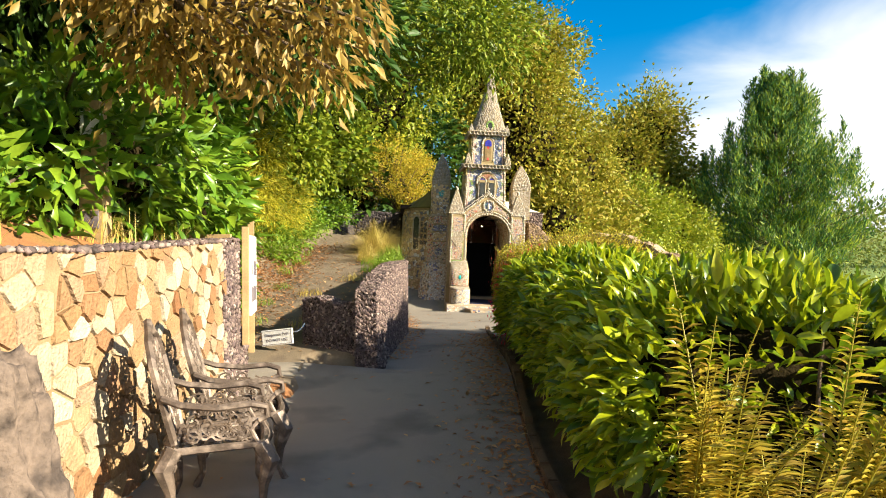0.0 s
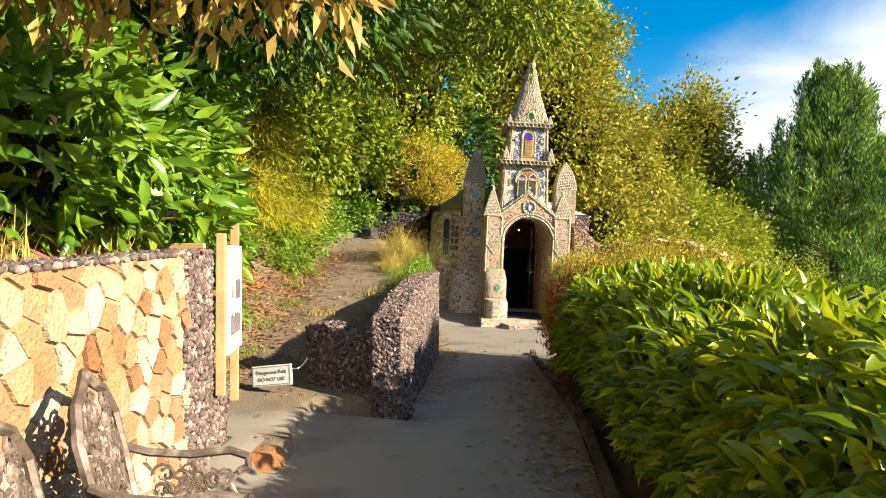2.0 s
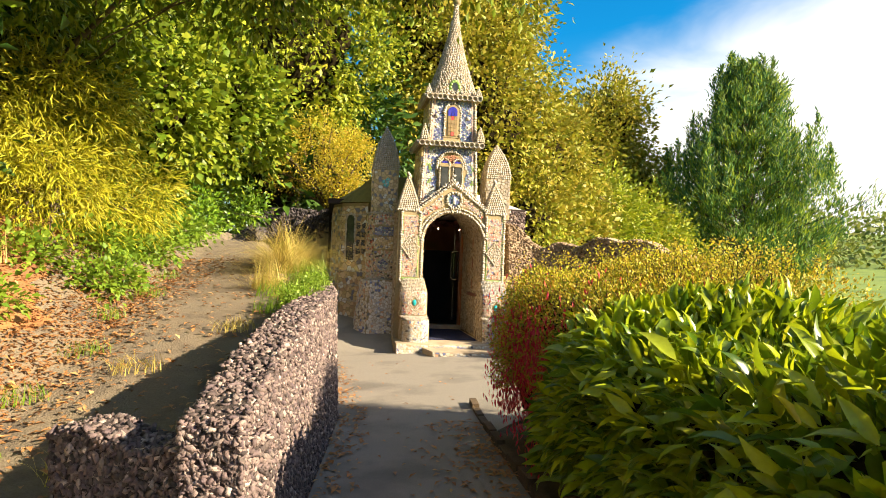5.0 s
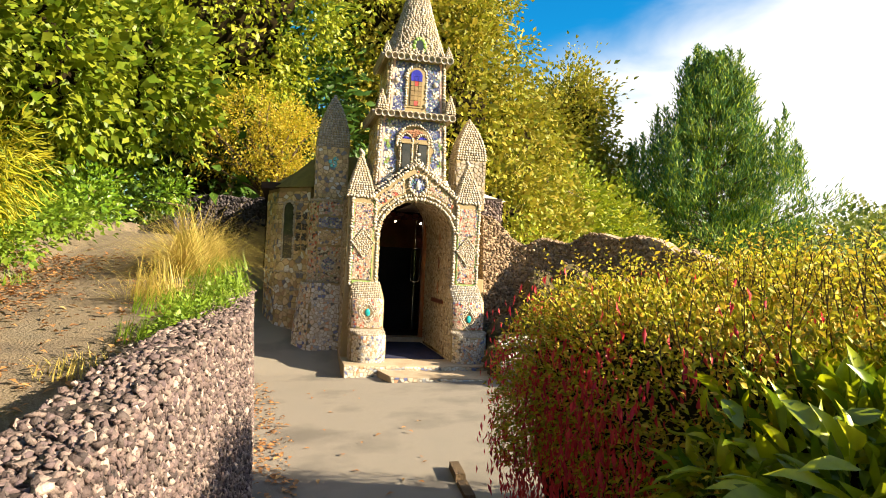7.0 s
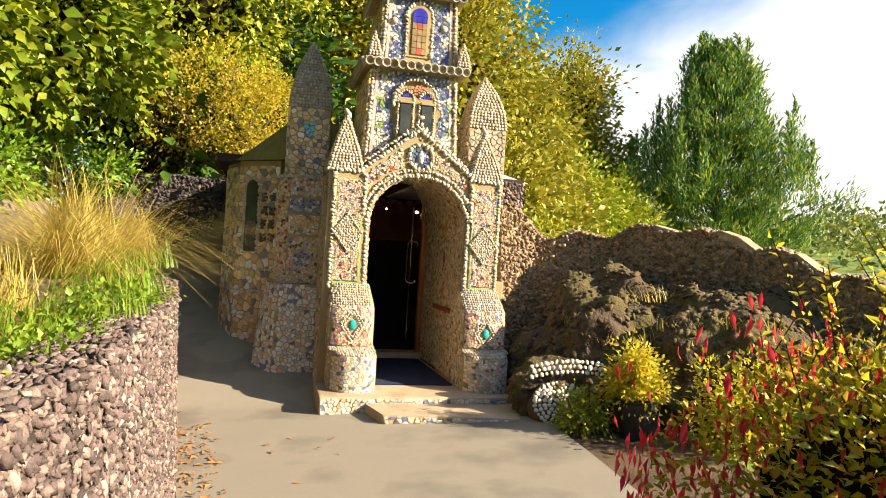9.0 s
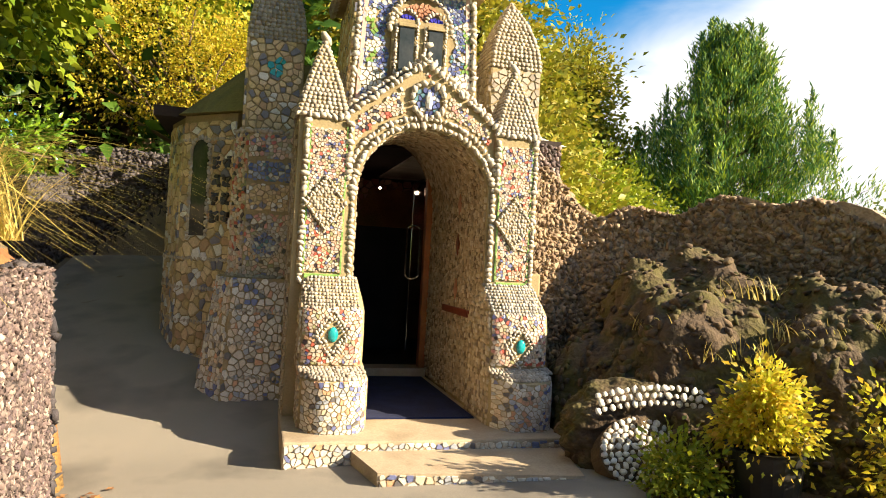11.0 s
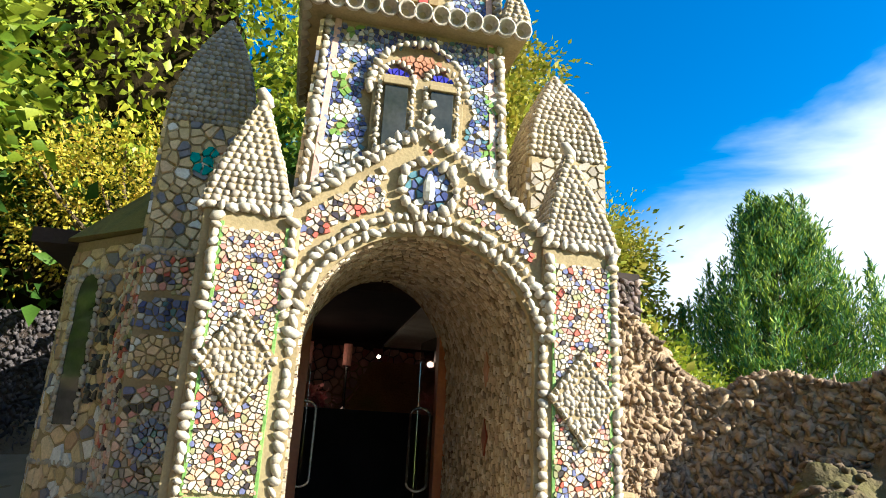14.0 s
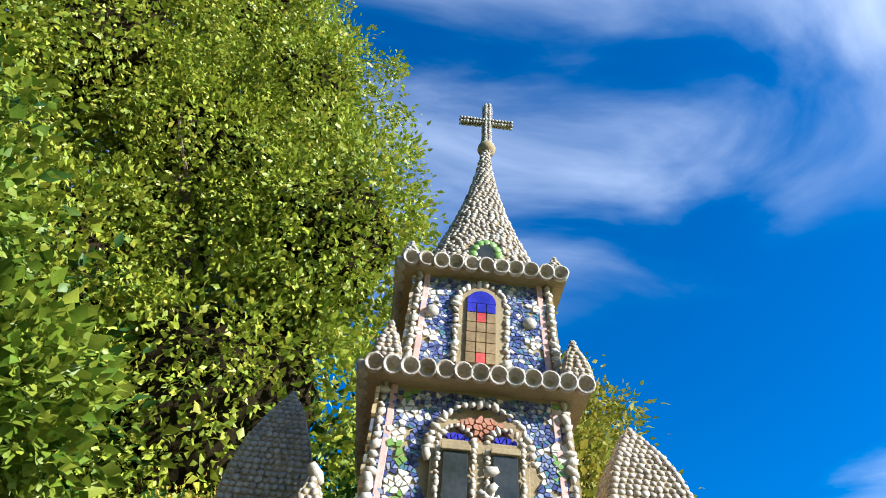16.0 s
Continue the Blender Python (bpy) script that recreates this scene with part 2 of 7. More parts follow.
SIGNWHITE = material("white board", [(0.78, 0.77, 0.74), (0.84, 0.83, 0.80)], 0.5, scale=2, fine=60, bump=0.05)
INK = material("dark print", [(0.12, 0.10, 0.12), (0.18, 0.15, 0.16)], 0.6, scale=5, fine=40, bump=0.0)
PINKINK = material("pink print", [(0.45, 0.12, 0.18), (0.5, 0.2, 0.2)], 0.6, scale=5, fine=40, bump=0.0)
ROCK = material("mossy rock", [(0.043, 0.028, 0.017), (0.093, 0.062, 0.037), (0.081, 0.068, 0.019), (0.112, 0.074, 0.043)], 0.95, scale=2.4, fine=26, bump=1.0, dist=0.05)
RUBBLE = material("tan rubble", [(0.30, 0.21, 0.14), (0.40, 0.29, 0.19), (0.22, 0.15, 0.10)], 0.95, scale=3, fine=30, bump=1.0, dist=0.04)
BARK = material("bark", [(0.08, 0.055, 0.035), (0.15, 0.11, 0.07)], 0.95, scale=6, fine=50, bump=1.0, dist=0.03)
TUB = material("black plastic", [(0.015, 0.015, 0.015), (0.025, 0.025, 0.025)], 0.45, scale=6, fine=60, bump=0.1)
REDTILE = material("oxblood tile", [(0.16, 0.035, 0.025), (0.20, 0.05, 0.03)], 0.35, scale=10, fine=60, bump=0.1)
TERRA = material("orange tile", [(0.36, 0.15, 0.08), (0.42, 0.21, 0.13)], 0.5, scale=10, fine=60, bump=0.1)
# nave walls, floor and ceiling: the room's dimness is put into the colour
DARKROOM = material("interior shade plaster", [(0.022, 0.015, 0.013), (0.035, 0.023, 0.020)], 0.9, scale=3, fine=50)
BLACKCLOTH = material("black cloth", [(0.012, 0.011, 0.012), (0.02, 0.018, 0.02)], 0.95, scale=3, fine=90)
WAX = material("pink candle wax", [(0.75, 0.30, 0.25), (0.8, 0.4, 0.32)], 0.5, scale=6, fine=40, bump=0.05)
PETAL = material("pink petals", [(0.65, 0.18, 0.20), (0.75, 0.35, 0.33), (0.6, 0.12, 0.15)], 0.6, rand="island", bump=0.0)
PLASTER = material("white plaster", [(0.74, 0.70, 0.63), (0.80, 0.77, 0.70)], 0.7, scale=4, fine=50, bump=0.1)
PINKSTONE = material("pink mortar", [(0.52, 0.32, 0.27), (0.60, 0.40, 0.34)], 0.8, scale=6, fine=60)
COBALT = material("cobalt pane", [(0.03, 0.03, 0.30), (0.06, 0.05, 0.42)], 0.15, scale=6, fine=50, bump=0.1)
AMBER = material("amber pane", [(0.22, 0.15, 0.07), (0.30, 0.21, 0.10)], 0.15, scale=6, fine=50, bump=0.1)
RUBY = material("ruby pane", [(0.45, 0.06, 0.05), (0.5, 0.1, 0.08)], 0.15, scale=6, fine=50, bump=0.1)
DARKPANE = material("dark pane", [(0.03, 0.035, 0.03), (0.05, 0.05, 0.045)], 0.08, scale=6, fine=50, bump=0.05)
LEAD = material("lead came", [(0.06, 0.06, 0.06), (0.09, 0.09, 0.09)], 0.5, metal=0.6, scale=20, fine=90, bump=0.1)
HILLLEAF = leaf_material("hillside leaves", [(0.09, 0.16, 0.010), (0.17, 0.23, 0.015), (0.28, 0.31, 0.025), (0.05, 0.10, 0.008)], 0.24, 0.45, 0.25)
LAUREL = leaf_material("laurel leaves", [(0.05, 0.13, 0.010), (0.11, 0.22, 0.014), (0.20, 0.30, 0.02), (0.06, 0.14, 0.010)], 0.20, 0.34, 0.4)
HEDGELEAF = leaf_material("hedge leaves", [(0.06, 0.13, 0.008), (0.20, 0.28, 0.010), (0.46, 0.50, 0.012), (0.12, 0.21, 0.008), (0.46, 0.46, 0.02)], 0.36, 0.32)
GOLDLEAF = leaf_material("faded leaves", [(0.357, 0.238, 0.043), (0.468, 0.323, 0.076), (0.255, 0.162, 0.034), (0.425, 0.306, 0.060)], 0.38, 0.5)
DARKLEAF = leaf_material("dark leaves", [(0.02, 0.055, 0.01), (0.04, 0.09, 0.014), (0.06, 0.12, 0.014)], 0.12, 0.45, 0.2)
TREELEAF = leaf_material("tree leaves", [(0.22, 0.28, 0.018), (0.36, 0.39, 0.024), (0.15, 0.22, 0.018), (0.46, 0.41, 0.04)], 0.26, 0.45, 0.35)
AUTUMN = leaf_material("turning leaves", [(0.314, 0.280, 0.028), (0.224, 0.246, 0.020), (0.426, 0.325, 0.045), (0.168, 0.202, 0.018)], 0.28, 0.5, 0.3)
PINE = leaf_material("pine needles", [(0.05, 0.13, 0.05), (0.11, 0.24, 0.05), (0.36, 0.44, 0.04), (0.04, 0.11, 0.06)], 0.3, 0.5, 0.3)
HEDGELEAFO = material("single hedge leaf", [(0.08, 0.16, 0.008), (0.20, 0.28, 0.012), (0.32, 0.38, 0.015), (0.12, 0.21, 0.010)], rough=0.32, scale=1.2, fine=40, bump=0.15, dist=0.004, rand="object", trans=0.45, spec=0.5)
GOLDSHRUB = leaf_material("golden shrub leaves", [(0.58, 0.36, 0.04), (0.66, 0.58, 0.05), (0.36, 0.38, 0.025)], 0.5, 0.5)
AUREATE = leaf_material("golden leaves", [(0.56, 0.44, 0.04), (0.66, 0.54, 0.05), (0.40, 0.40, 0.03), (0.62, 0.38, 0.06)], 0.5, 0.5)
FEATHER = leaf_material("feathery leaves", [(0.38, 0.38, 0.02), (0.50, 0.44, 0.035), (0.24, 0.28, 0.016)], 0.3, 0.5, 0.3)
GLOW = bpy.data.materials.new("lamp glow")
GLOW.use_nodes = True
GLOW.node_tree.nodes["Principled BSDF"].inputs["Emission Color"].default_value = (1.0, 0.75, 0.5, 1)
GLOW.node_tree.nodes["Principled BSDF"].inputs["Emission Strength"].default_value = 5.0
FARLEAF = leaf_material("far leaves", [(0.10, 0.14, 0.02), (0.17, 0.20, 0.03), (0.22, 0.23, 0.04)], 0.3, 0.6)
STRAW = leaf_material("straw grass", [(0.52, 0.39, 0.10), (0.60, 0.46, 0.14), (0.38, 0.36, 0.06)], 0.35, 0.5)
FRESH = leaf_material("fresh grass", [(0.16, 0.28, 0.02), (0.24, 0.34, 0.03), (0.11, 0.22, 0.02)], 0.4, 0.5)
FERN = leaf_material("yellow fern", [(0.55, 0.42, 0.04), (0.66, 0.50, 0.06), (0.36, 0.34, 0.03), (0.45, 0.28, 0.05)], 0.45, 0.5)
FUCHSIA = leaf_material("fuchsia leaves", [(0.30, 0.32, 0.018), (0.46, 0.42, 0.025), (0.17, 0.22, 0.016), (0.66, 0.38, 0.05), (0.60, 0.52, 0.04)], 0.26, 0.5, 0.3)
FLOWER = leaf_material("red flowers", [(0.62, 0.03, 0.04), (0.75, 0.07, 0.08), (0.52, 0.02, 0.06)], 0.4, 0.5)
LITTER = leaf_material("fallen leaves", [(0.380, 0.161, 0.052), (0.506, 0.253, 0.093), (0.253, 0.115, 0.052), (0.569, 0.345, 0.145)], 0.2, 0.7)


def pane_glass():
    m = bpy.data.materials.new("clear glass")
    m.use_nodes = True
    b = m.node_tree.nodes["Principled BSDF"]
    b.inputs["Transmission Weight"].default_value, b.inputs["Roughness"].default_value, b.inputs["IOR"].default_value = 1.0, 0.02, 1.45
    b.inputs["Base Color"].default_value = (0.9, 0.95, 0.93, 1)
    return m


GLASS = pane_glass()


# ---- mesh helpers ----
rng = np.random.default_rng(7)


def mesh_of(name, V, F, mat=None, smooth=False):
    """V: n x 3; F: list of faces or an m x k array."""
    me = bpy.data.meshes.new(name)
    V = np.asarray(V, dtype=np.float32).reshape(-1, 3)
    if isinstance(F, np.ndarray):
        m, k = F.shape
        me.vertices.add(len(V)), me.loops.add(m * k), me.polygons.add(m)
        me.vertices.foreach_set("co", V.ravel())
        me.loops.foreach_set("vertex_index", F.astype(np.int32).ravel())
        me.polygons.foreach_set("loop_start", np.arange(0, m * k, k, dtype=np.int32))
        me.update(calc_edges=True)
    else:
        me.from_pydata(V.tolist(), [], F)
        me.update()
    if smooth:
        me.polygons.foreach_set("use_smooth", np.ones(len(me.polygons), dtype=bool))
    if mat:
        me.materials.append(mat)
    return me


def part(name, data, mat, parent, label="", kind="", m=None):
    """One mesh object under a thing or a part; data is a bmesh, a mesh or (V, F)."""
    if isinstance(data, bmesh.types.BMesh):
        me = bpy.data.meshes.new(name)
        data.to_mesh(me)
        data.free()
        me.materials.append(mat)
    elif isinstance(data, tuple):
        me = mesh_of(name, data[0], data[1], mat)
    else:
        me = data
    ob = new(name, me)
    ob.parent = parent
    if m is not None:
        ob.matrix_local = m
    return tagged(ob, label, kind=kind)


def thing(name, m, label, category, group="", kind=""):
    ob = new(name)
    ob.matrix_world = m
    return tagged(ob, label, category, group, kind)


def box(x0, x1, y0, y1, z0, z1, bevel=0.0):
    bm = bmesh.new()
    bmesh.ops.create_cube(bm, size=1, matrix=Matrix.LocRotScale(((x0 + x1) / 2, (y0 + y1) / 2, (z0 + z1) / 2), None, (x1 - x0, y1 - y0, z1 - z0)))
    if bevel:
        bmesh.ops.bevel(bm, geom=bm.edges[:], offset=bevel, segments=2, affect="EDGES", profile=0.6)
    return bm


def extrude_xz(outline, y0, y1):
    """A solid from an outline of (x, z) drawn through y0..y1."""
    bm = bmesh.new()
    vs = [bm.verts.new((x, y0, z)) for x, z in outline]
    f = bm.faces.new(vs)
    r = bmesh.ops.extrude_face_region(bm, geom=[f])
    bmesh.ops.translate(bm, vec=(0, y1 - y0, 0), verts=[v for v in r["geom"] if isinstance(v, bmesh.types.BMVert)])
    bmesh.ops.recalc_face_normals(bm, faces=bm.faces[:])
    return bm


def extrude_xy(outline, z0, z1, top=None):
    bm = bmesh.new()
    lo = [bm.verts.new((x, y, z0)) for x, y in outline]
    hi = [bm.verts.new((x, y, z1)) for x, y in (top or outline)]
    n = len(lo)
    for i in range(n):
        bm.faces.new((lo[i], lo[(i + 1) % n], hi[(i + 1) % n], hi[i]))
    bm.faces.new(hi), bm.faces.new(lo[::-1])
    bmesh.ops.recalc_face_normals(bm, faces=bm.faces[:])
    return bm


def tube(points, radius, sides=6, V=None, F=None):
    """Appends a tube along points to the lists V, F; radius one or one a point."""
    V = [] if V is None else V
    F = [] if F is None else F
    P = [Vector(p) for p in points]
    R = radius if isinstance(radius, (list, tuple)) else [radius] * len(P)
    base, ref = len(V), None
    for i, p in enumerate(P):
        d = (P[min(i + 1, len(P) - 1)] - P[max(i - 1, 0)]).normalized()
        if ref is None:
            ref = d.orthogonal().normalized()
        ref = (ref - d * ref.dot(d))
        ref = ref.normalized() if ref.length > 1e-6 else d.orthogonal().normalized()
        s = d.cross(ref)
        for k in range(sides):
            a = 2 * math.pi * k / sides
            V.append(tuple(p + (ref * math.cos(a) + s * math.sin(a)) * R[i]))
    for i in range(len(P) - 1):
        for k in range(sides):
            a, b = base + i * sides + k, base + i * sides + (k + 1) % sides
            F.append((a, b, b + sides, a + sides))
    F.append(tuple(base + k for k in range(sides))[::-1])
    F.append(tuple(base + (len(P) - 1) * sides + k for k in range(sides)))
    return V, F


def ico(sub):
    bm = bmesh.new()
    bmesh.ops.create_icosphere(bm, subdivisions=sub, radius=1)
    V, F = np.array([v.co[:] for v in bm.verts]), np.array([[v.index for v in f.verts] for f in bm.faces])
    bm.free()
    return V, F


ICO1, ICO2, ICO3 = ico(1), ico(2), ico(4)


def lumps(P, N, size, flat=0.6, sub=1, rough=0.25, wide=1.3, mat=None, smooth=True, name="lumps"):
    """Rounded stones at P, flattened along the normals N, in one mesh."""
    bv, bf = ICO1 if sub == 1 else ICO2
    P, N = np.asarray(P, float), np.asarray(N, float)
    n = len(P)
    N = N / np.linalg.norm(N, axis=1, keepdims=True)
    T = np.cross(N, rng.normal(size=(n, 3)))
    T /= np.linalg.norm(T, axis=1, keepdims=True)
    B = np.cross(N, T)
    s = np.broadcast_to(size, (n,)) * rng.uniform(0.75, 1.2, n)
    w = bv[None] * (1 + rng.uniform(-rough, rough, (n, len(bv), 1)))
    asp = rng.uniform(1.0, wide, n)
    V = P[:, None] + (w[..., :1] * T[:, None] * asp[:, None, None] + w[..., 1:2] * B[:, None] + w[..., 2:] * N[:, None] * flat) * s[:, None, None]
    F = bf[None] + (np.arange(n) * len(bv))[:, None, None]
    return mesh_of(name, V.reshape(-1, 3), F.reshape(-1, 3), mat, smooth)


def one_pebble(mat, seed, flat=0.75):
    r = np.random.default_rng(seed)
    bv, bf = ICO1
    v = bv * (1 + r.uniform(-0.12, 0.12, (len(bv), 1))) * (1.15, 0.95, flat)
    return mesh_of("pebble", v, bf, mat, True)


def cells(u0, u1, v0, v1, s, inside=None, seed=1, jitter=0.49, gap=0.08, stretch=1.0, drop=0.2):
    """Crazy-paving polygons of about s across over a rectangle, kept where inside(u, v)."""
    r = random.Random(seed)
    su, sv = s * stretch, s
    nu, nv = int((u1 - u0) / su) + 3, int((v1 - v0) / sv) + 3
    pts = {}
    for i in range(-1, nu):
        for j in range(-1, nv):
            if r.random() < drop:
                continue
            pts[i, j] = (u0 + (i + 0.5 * (j % 2) + r.uniform(-jitter, jitter)) * su, v0 + (j + r.uniform(-jitter, jitter)) * sv)
    polys = []
    for (i, j), (x, y) in pts.items():
        if not (u0 <= x <= u1 and v0 <= y <= v1) or (inside and not inside(x, y)):
            continue
        poly = [(max(u0, x - 2.0 * su), max(v0, y - 2.0 * sv)), (min(u1, x + 2.0 * su), max(v0, y - 2.0 * sv)), (min(u1, x + 2.0 * su), min(v1, y + 2.0 * sv)), (max(u0, x - 2.0 * su), min(v1, y + 2.0 * sv))]
        for a in range(-3, 4):
            for b in range(-3, 4):
                q = pts.get((i + a, j + b))
                if (a or b) and q:
                    mx, my, dx, dy = (x + q[0]) / 2, (y + q[1]) / 2, q[0] - x, q[1] - y
                    res = []
                    for k in range(len(poly)):
                        p, p2 = poly[k], poly[(k + 1) % len(poly)]
                        d1, d2 = (p[0] - mx) * dx + (p[1] - my) * dy, (p2[0] - mx) * dx + (p2[1] - my) * dy
                        if d1 <= 0:
                            res.append(p)
                        if (d1 < 0) != (d2 < 0) and d1 != d2:
                            t = d1 / (d1 - d2)
                            res.append((p[0] + (p2[0] - p[0]) * t, p[1] + (p2[1] - p[1]) * t))
                    poly = res
                    if len(poly) < 3:
                        break
            if len(poly) < 3:
                break
        if len(poly) >= 3:
            cx, cy = sum(p[0] for p in poly) / len(poly), sum(p[1] for p in poly) / len(poly)
            polys.append([(cx + (p[0] - cx) * (1 - gap), cy + (p[1] - cy) * (1 - gap)) for p in poly])
    return polys


def prisms(polys, place, thick=0.012, soft=0.85, seed=3, uneven=0.4):
    """Raised pieces from polygons; place(u, v, h) gives the point h above the surface."""
    r = random.Random(seed)
    V, F = [], []
    for p in polys:
        h = thick * (1 + r.uniform(-uneven, uneven))
        cx, cy = sum(q[0] for q in p) / len(p), sum(q[1] for q in p) / len(p)
        b, n = len(V), len(p)
        V += [place(u, v, -0.01) for u, v in p]
        V += [place(cx + (u - cx) * soft, cy + (v - cy) * soft, h) for u, v in p]
        F += [(b + k, b + (k + 1) % n, b + n + (k + 1) % n, b + n + k) for k in range(n)]
        F.append(tuple(range(b + n, b + 2 * n)))
    return V, F


LEAF = np.array([(0, 0, 0), (-0.5, 0.42, 0.10), (0, 0.46, 0), (0.5, 0.42, 0.10), (0, 1, -0.12)], float)
LEAF_F = np.array([(0, 2, 1), (0, 3, 2), (1, 2, 4), (2, 3, 4)])


BROAD = np.array([(0, 0, 0), (-0.34, 0.22, 0.06), (0, 0.24, 0), (0.34, 0.22, 0.06), (-0.5, 0.5, 0.10), (0, 0.52, 0.01), (0.5, 0.5, 0.10), (-0.3, 0.8, 0.02), (0, 0.82, -0.05), (0.3, 0.8, 0.02), (0, 1.06, -0.17)], float)
BROAD_F = np.array([(0, 2, 1), (0, 3, 2), (1, 2, 5), (1, 5, 4), (2, 3, 6), (2, 6, 5), (4, 5, 8), (4, 8, 7), (5, 6, 9), (5, 9, 8), (7, 8, 10), (8, 9, 10)])


def leaves(name, P, A, size, width, mat, up=0.6, broad=False):
    """Folded leaves from P along A; up: how far their faces turn to the sky."""
    shape, faces = (BROAD, BROAD_F) if broad else (LEAF, LEAF_F)
    P, A = np.asarray(P, float), np.asarray(A, float)
    n = len(P)
    A = A / (np.linalg.norm(A, axis=1, keepdims=True) + 1e-9)
    N = rng.normal(size=(n, 3)) * (1 - up) + np.array([0.0, 0.0, 1.0]) * up
    S = np.cross(A, N)
    S /= np.linalg.norm(S, axis=1, keepdims=True) + 1e-9
    N = np.cross(S, A)
    s = (np.broadcast_to(size, (n,)) * rng.uniform(0.6, 1.25, n))[:, None, None]
    L = shape[None]
    V = P[:, None] + s * (L[..., :1] * width * S[:, None] + L[..., 1:2] * A[:, None] + L[..., 2:] * N[:, None])
    F = faces[None] + (np.arange(n) * len(shape))[:, None, None]
    return mesh_of(name, V.reshape(-1, 3), F.reshape(-1, 3), mat)


def sphere_dirs(n):
    d = rng.normal(size=(n, 3))
    return d / np.linalg.norm(d, axis=1, keepdims=True)


def clumps(blobs, n_clumps, per, spread, shell=0.55):
    """Leaf places in many small clumps over ellipsoid blobs (x, y, z, rx, ry, rz). Returns places, outward ways and clump centres."""
    w = np.array([b[3] * b[4] + b[4] * b[5] + b[3] * b[5] for b in blobs])
    count = np.maximum(1, (n_clumps * w / w.sum()).astype(int))
    P, A, C = [], [], []
    for b, k in zip(blobs, count):
        d = sphere_dirs(k)
        rad = shell + (1 - shell) * rng.random(k) ** 0.6
        wob = 1 + 0.22 * np.sin(d[:, 0] * 5 + b[0]) * np.cos(d[:, 2] * 6 + b[1]) + rng.normal(0, 0.06, k)
        c = np.array(b[:3]) + d * np.array(b[3:6]) * (rad * wob)[:, None]
        m = rng.poisson(per, k)
        idx = np.repeat(np.arange(k), m)
        off = rng.normal(size=(len(idx), 3)) * spread
        P.append(c[idx] + off)
        A.append(d[idx] * 0.5 + off / spread * 0.45 + rng.normal(size=(len(idx), 3)) * 0.35)
        C.append(c)
    return np.concatenate(P), np.concatenate(A), np.concatenate(C)


def limb(a, b, r0, r1, V, F, sag=0.1, n=6):
    a, b = Vector(a), Vector(b)
    pts = []
    for i in range(n + 1):
        t = i / n
        p = a.lerp(b, t) + Vector((math.sin(t * 7 + a.x) * 0.05, math.cos(t * 6 + a.y) * 0.05, math.sin(t * math.pi) * sag)) * (b - a).length * 0.6
        pts.append(p)
    tube(pts, [r0 + (r1 - r0) * i / n for i in range(n + 1)], 7, V, F)


def tree(name, base, blobs, mat, label, trunk=0.25, n_clumps=500, per=40, spread=0.3, size=0.16, width=0.5, droop=0.2, up=0.5, limbs=14, category="tree", shell=0.55, group="", core=False, broad=False):
    t = thing(name, Matrix.Translation(base), label, category, group)
    P, A, C = clumps(blobs, n_clumps, per, spread, shell)
    A = A - np.array([0, 0, droop])
    base = np.array(base)
    part("crown", leaves("crown", P - base, A, size, width, mat, up, broad), mat, t, kind="stuff")
    if core:
        inner = [(b[0], b[1], b[2], b[3] * 0.72, b[4] * 0.72, b[5] * 0.72) for b in blobs]
        Q, B, _ = clumps(inner, n_clumps // 2, per, spread * 1.8, 0.75)
        part("inner_leaves", leaves("inner_leaves", Q - base, B, size * 1.45, width, mat, up), mat, t, kind="stuff")
        # added solid cores block light and colour the crown's gaps as shade
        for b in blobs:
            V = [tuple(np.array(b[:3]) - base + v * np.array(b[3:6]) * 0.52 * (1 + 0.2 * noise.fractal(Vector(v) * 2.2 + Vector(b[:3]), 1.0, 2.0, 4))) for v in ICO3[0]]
            part("twig_mass", mesh_of("twig_mass", V, ICO3[1], GAPSHADE), GAPSHADE, t, "near-black core added to darken gaps in the crown")
    if trunk:
        top = np.array([b[:3] for b in blobs]).mean(axis=0) - base
        V, F = [], []
        pts = [(top[0] * k ** 1.5, top[1] * k ** 1.5, -0.3 + (top[2] + 0.3) * k) for k in np.linspace(0, 1, 8)]
        tube(pts, [trunk * (1.25 - 0.9 * k) for k in np.linspace(0, 1, 8)], 10, V, F)
        part("trunk", (V, F), BARK, t)
        V, F = [], []
        for c in C[rng.choice(len(C), min(limbs, len(C)), replace=False)]:
            k = rng.integers(2, 7)
            limb(pts[k], c - base, trunk * 0.22, 0.012, V, F)
        part("limbs", (V, F), BARK, t, kind="stuff")
    return t


# ---- ground ----
def ease(a, b, x):
    t = np.clip((x - a) / (b - a), 0, 1)
    return t * t * (3 - 2 * t)


WALL_LINE = [(-0.72, 8.15), (-0.66, 10.0), (-0.60, 12.3), (-0.84, 14.6), (-1.22, 16.5)]


def wall_x(y):
    return np.interp(y, [p[1] for p in WALL_LINE], [p[0] for p in WALL_LINE])


def climb(y):
    """Height of the side path that climbs behind the low wall."""
    return np.interp(y, [6.0, 7.7, 9.2, 13.0, 20.0, 30.0, 60.0], [0.2, 0.24, 0.62, 1.42, 2.6, 3.4, 4.0])


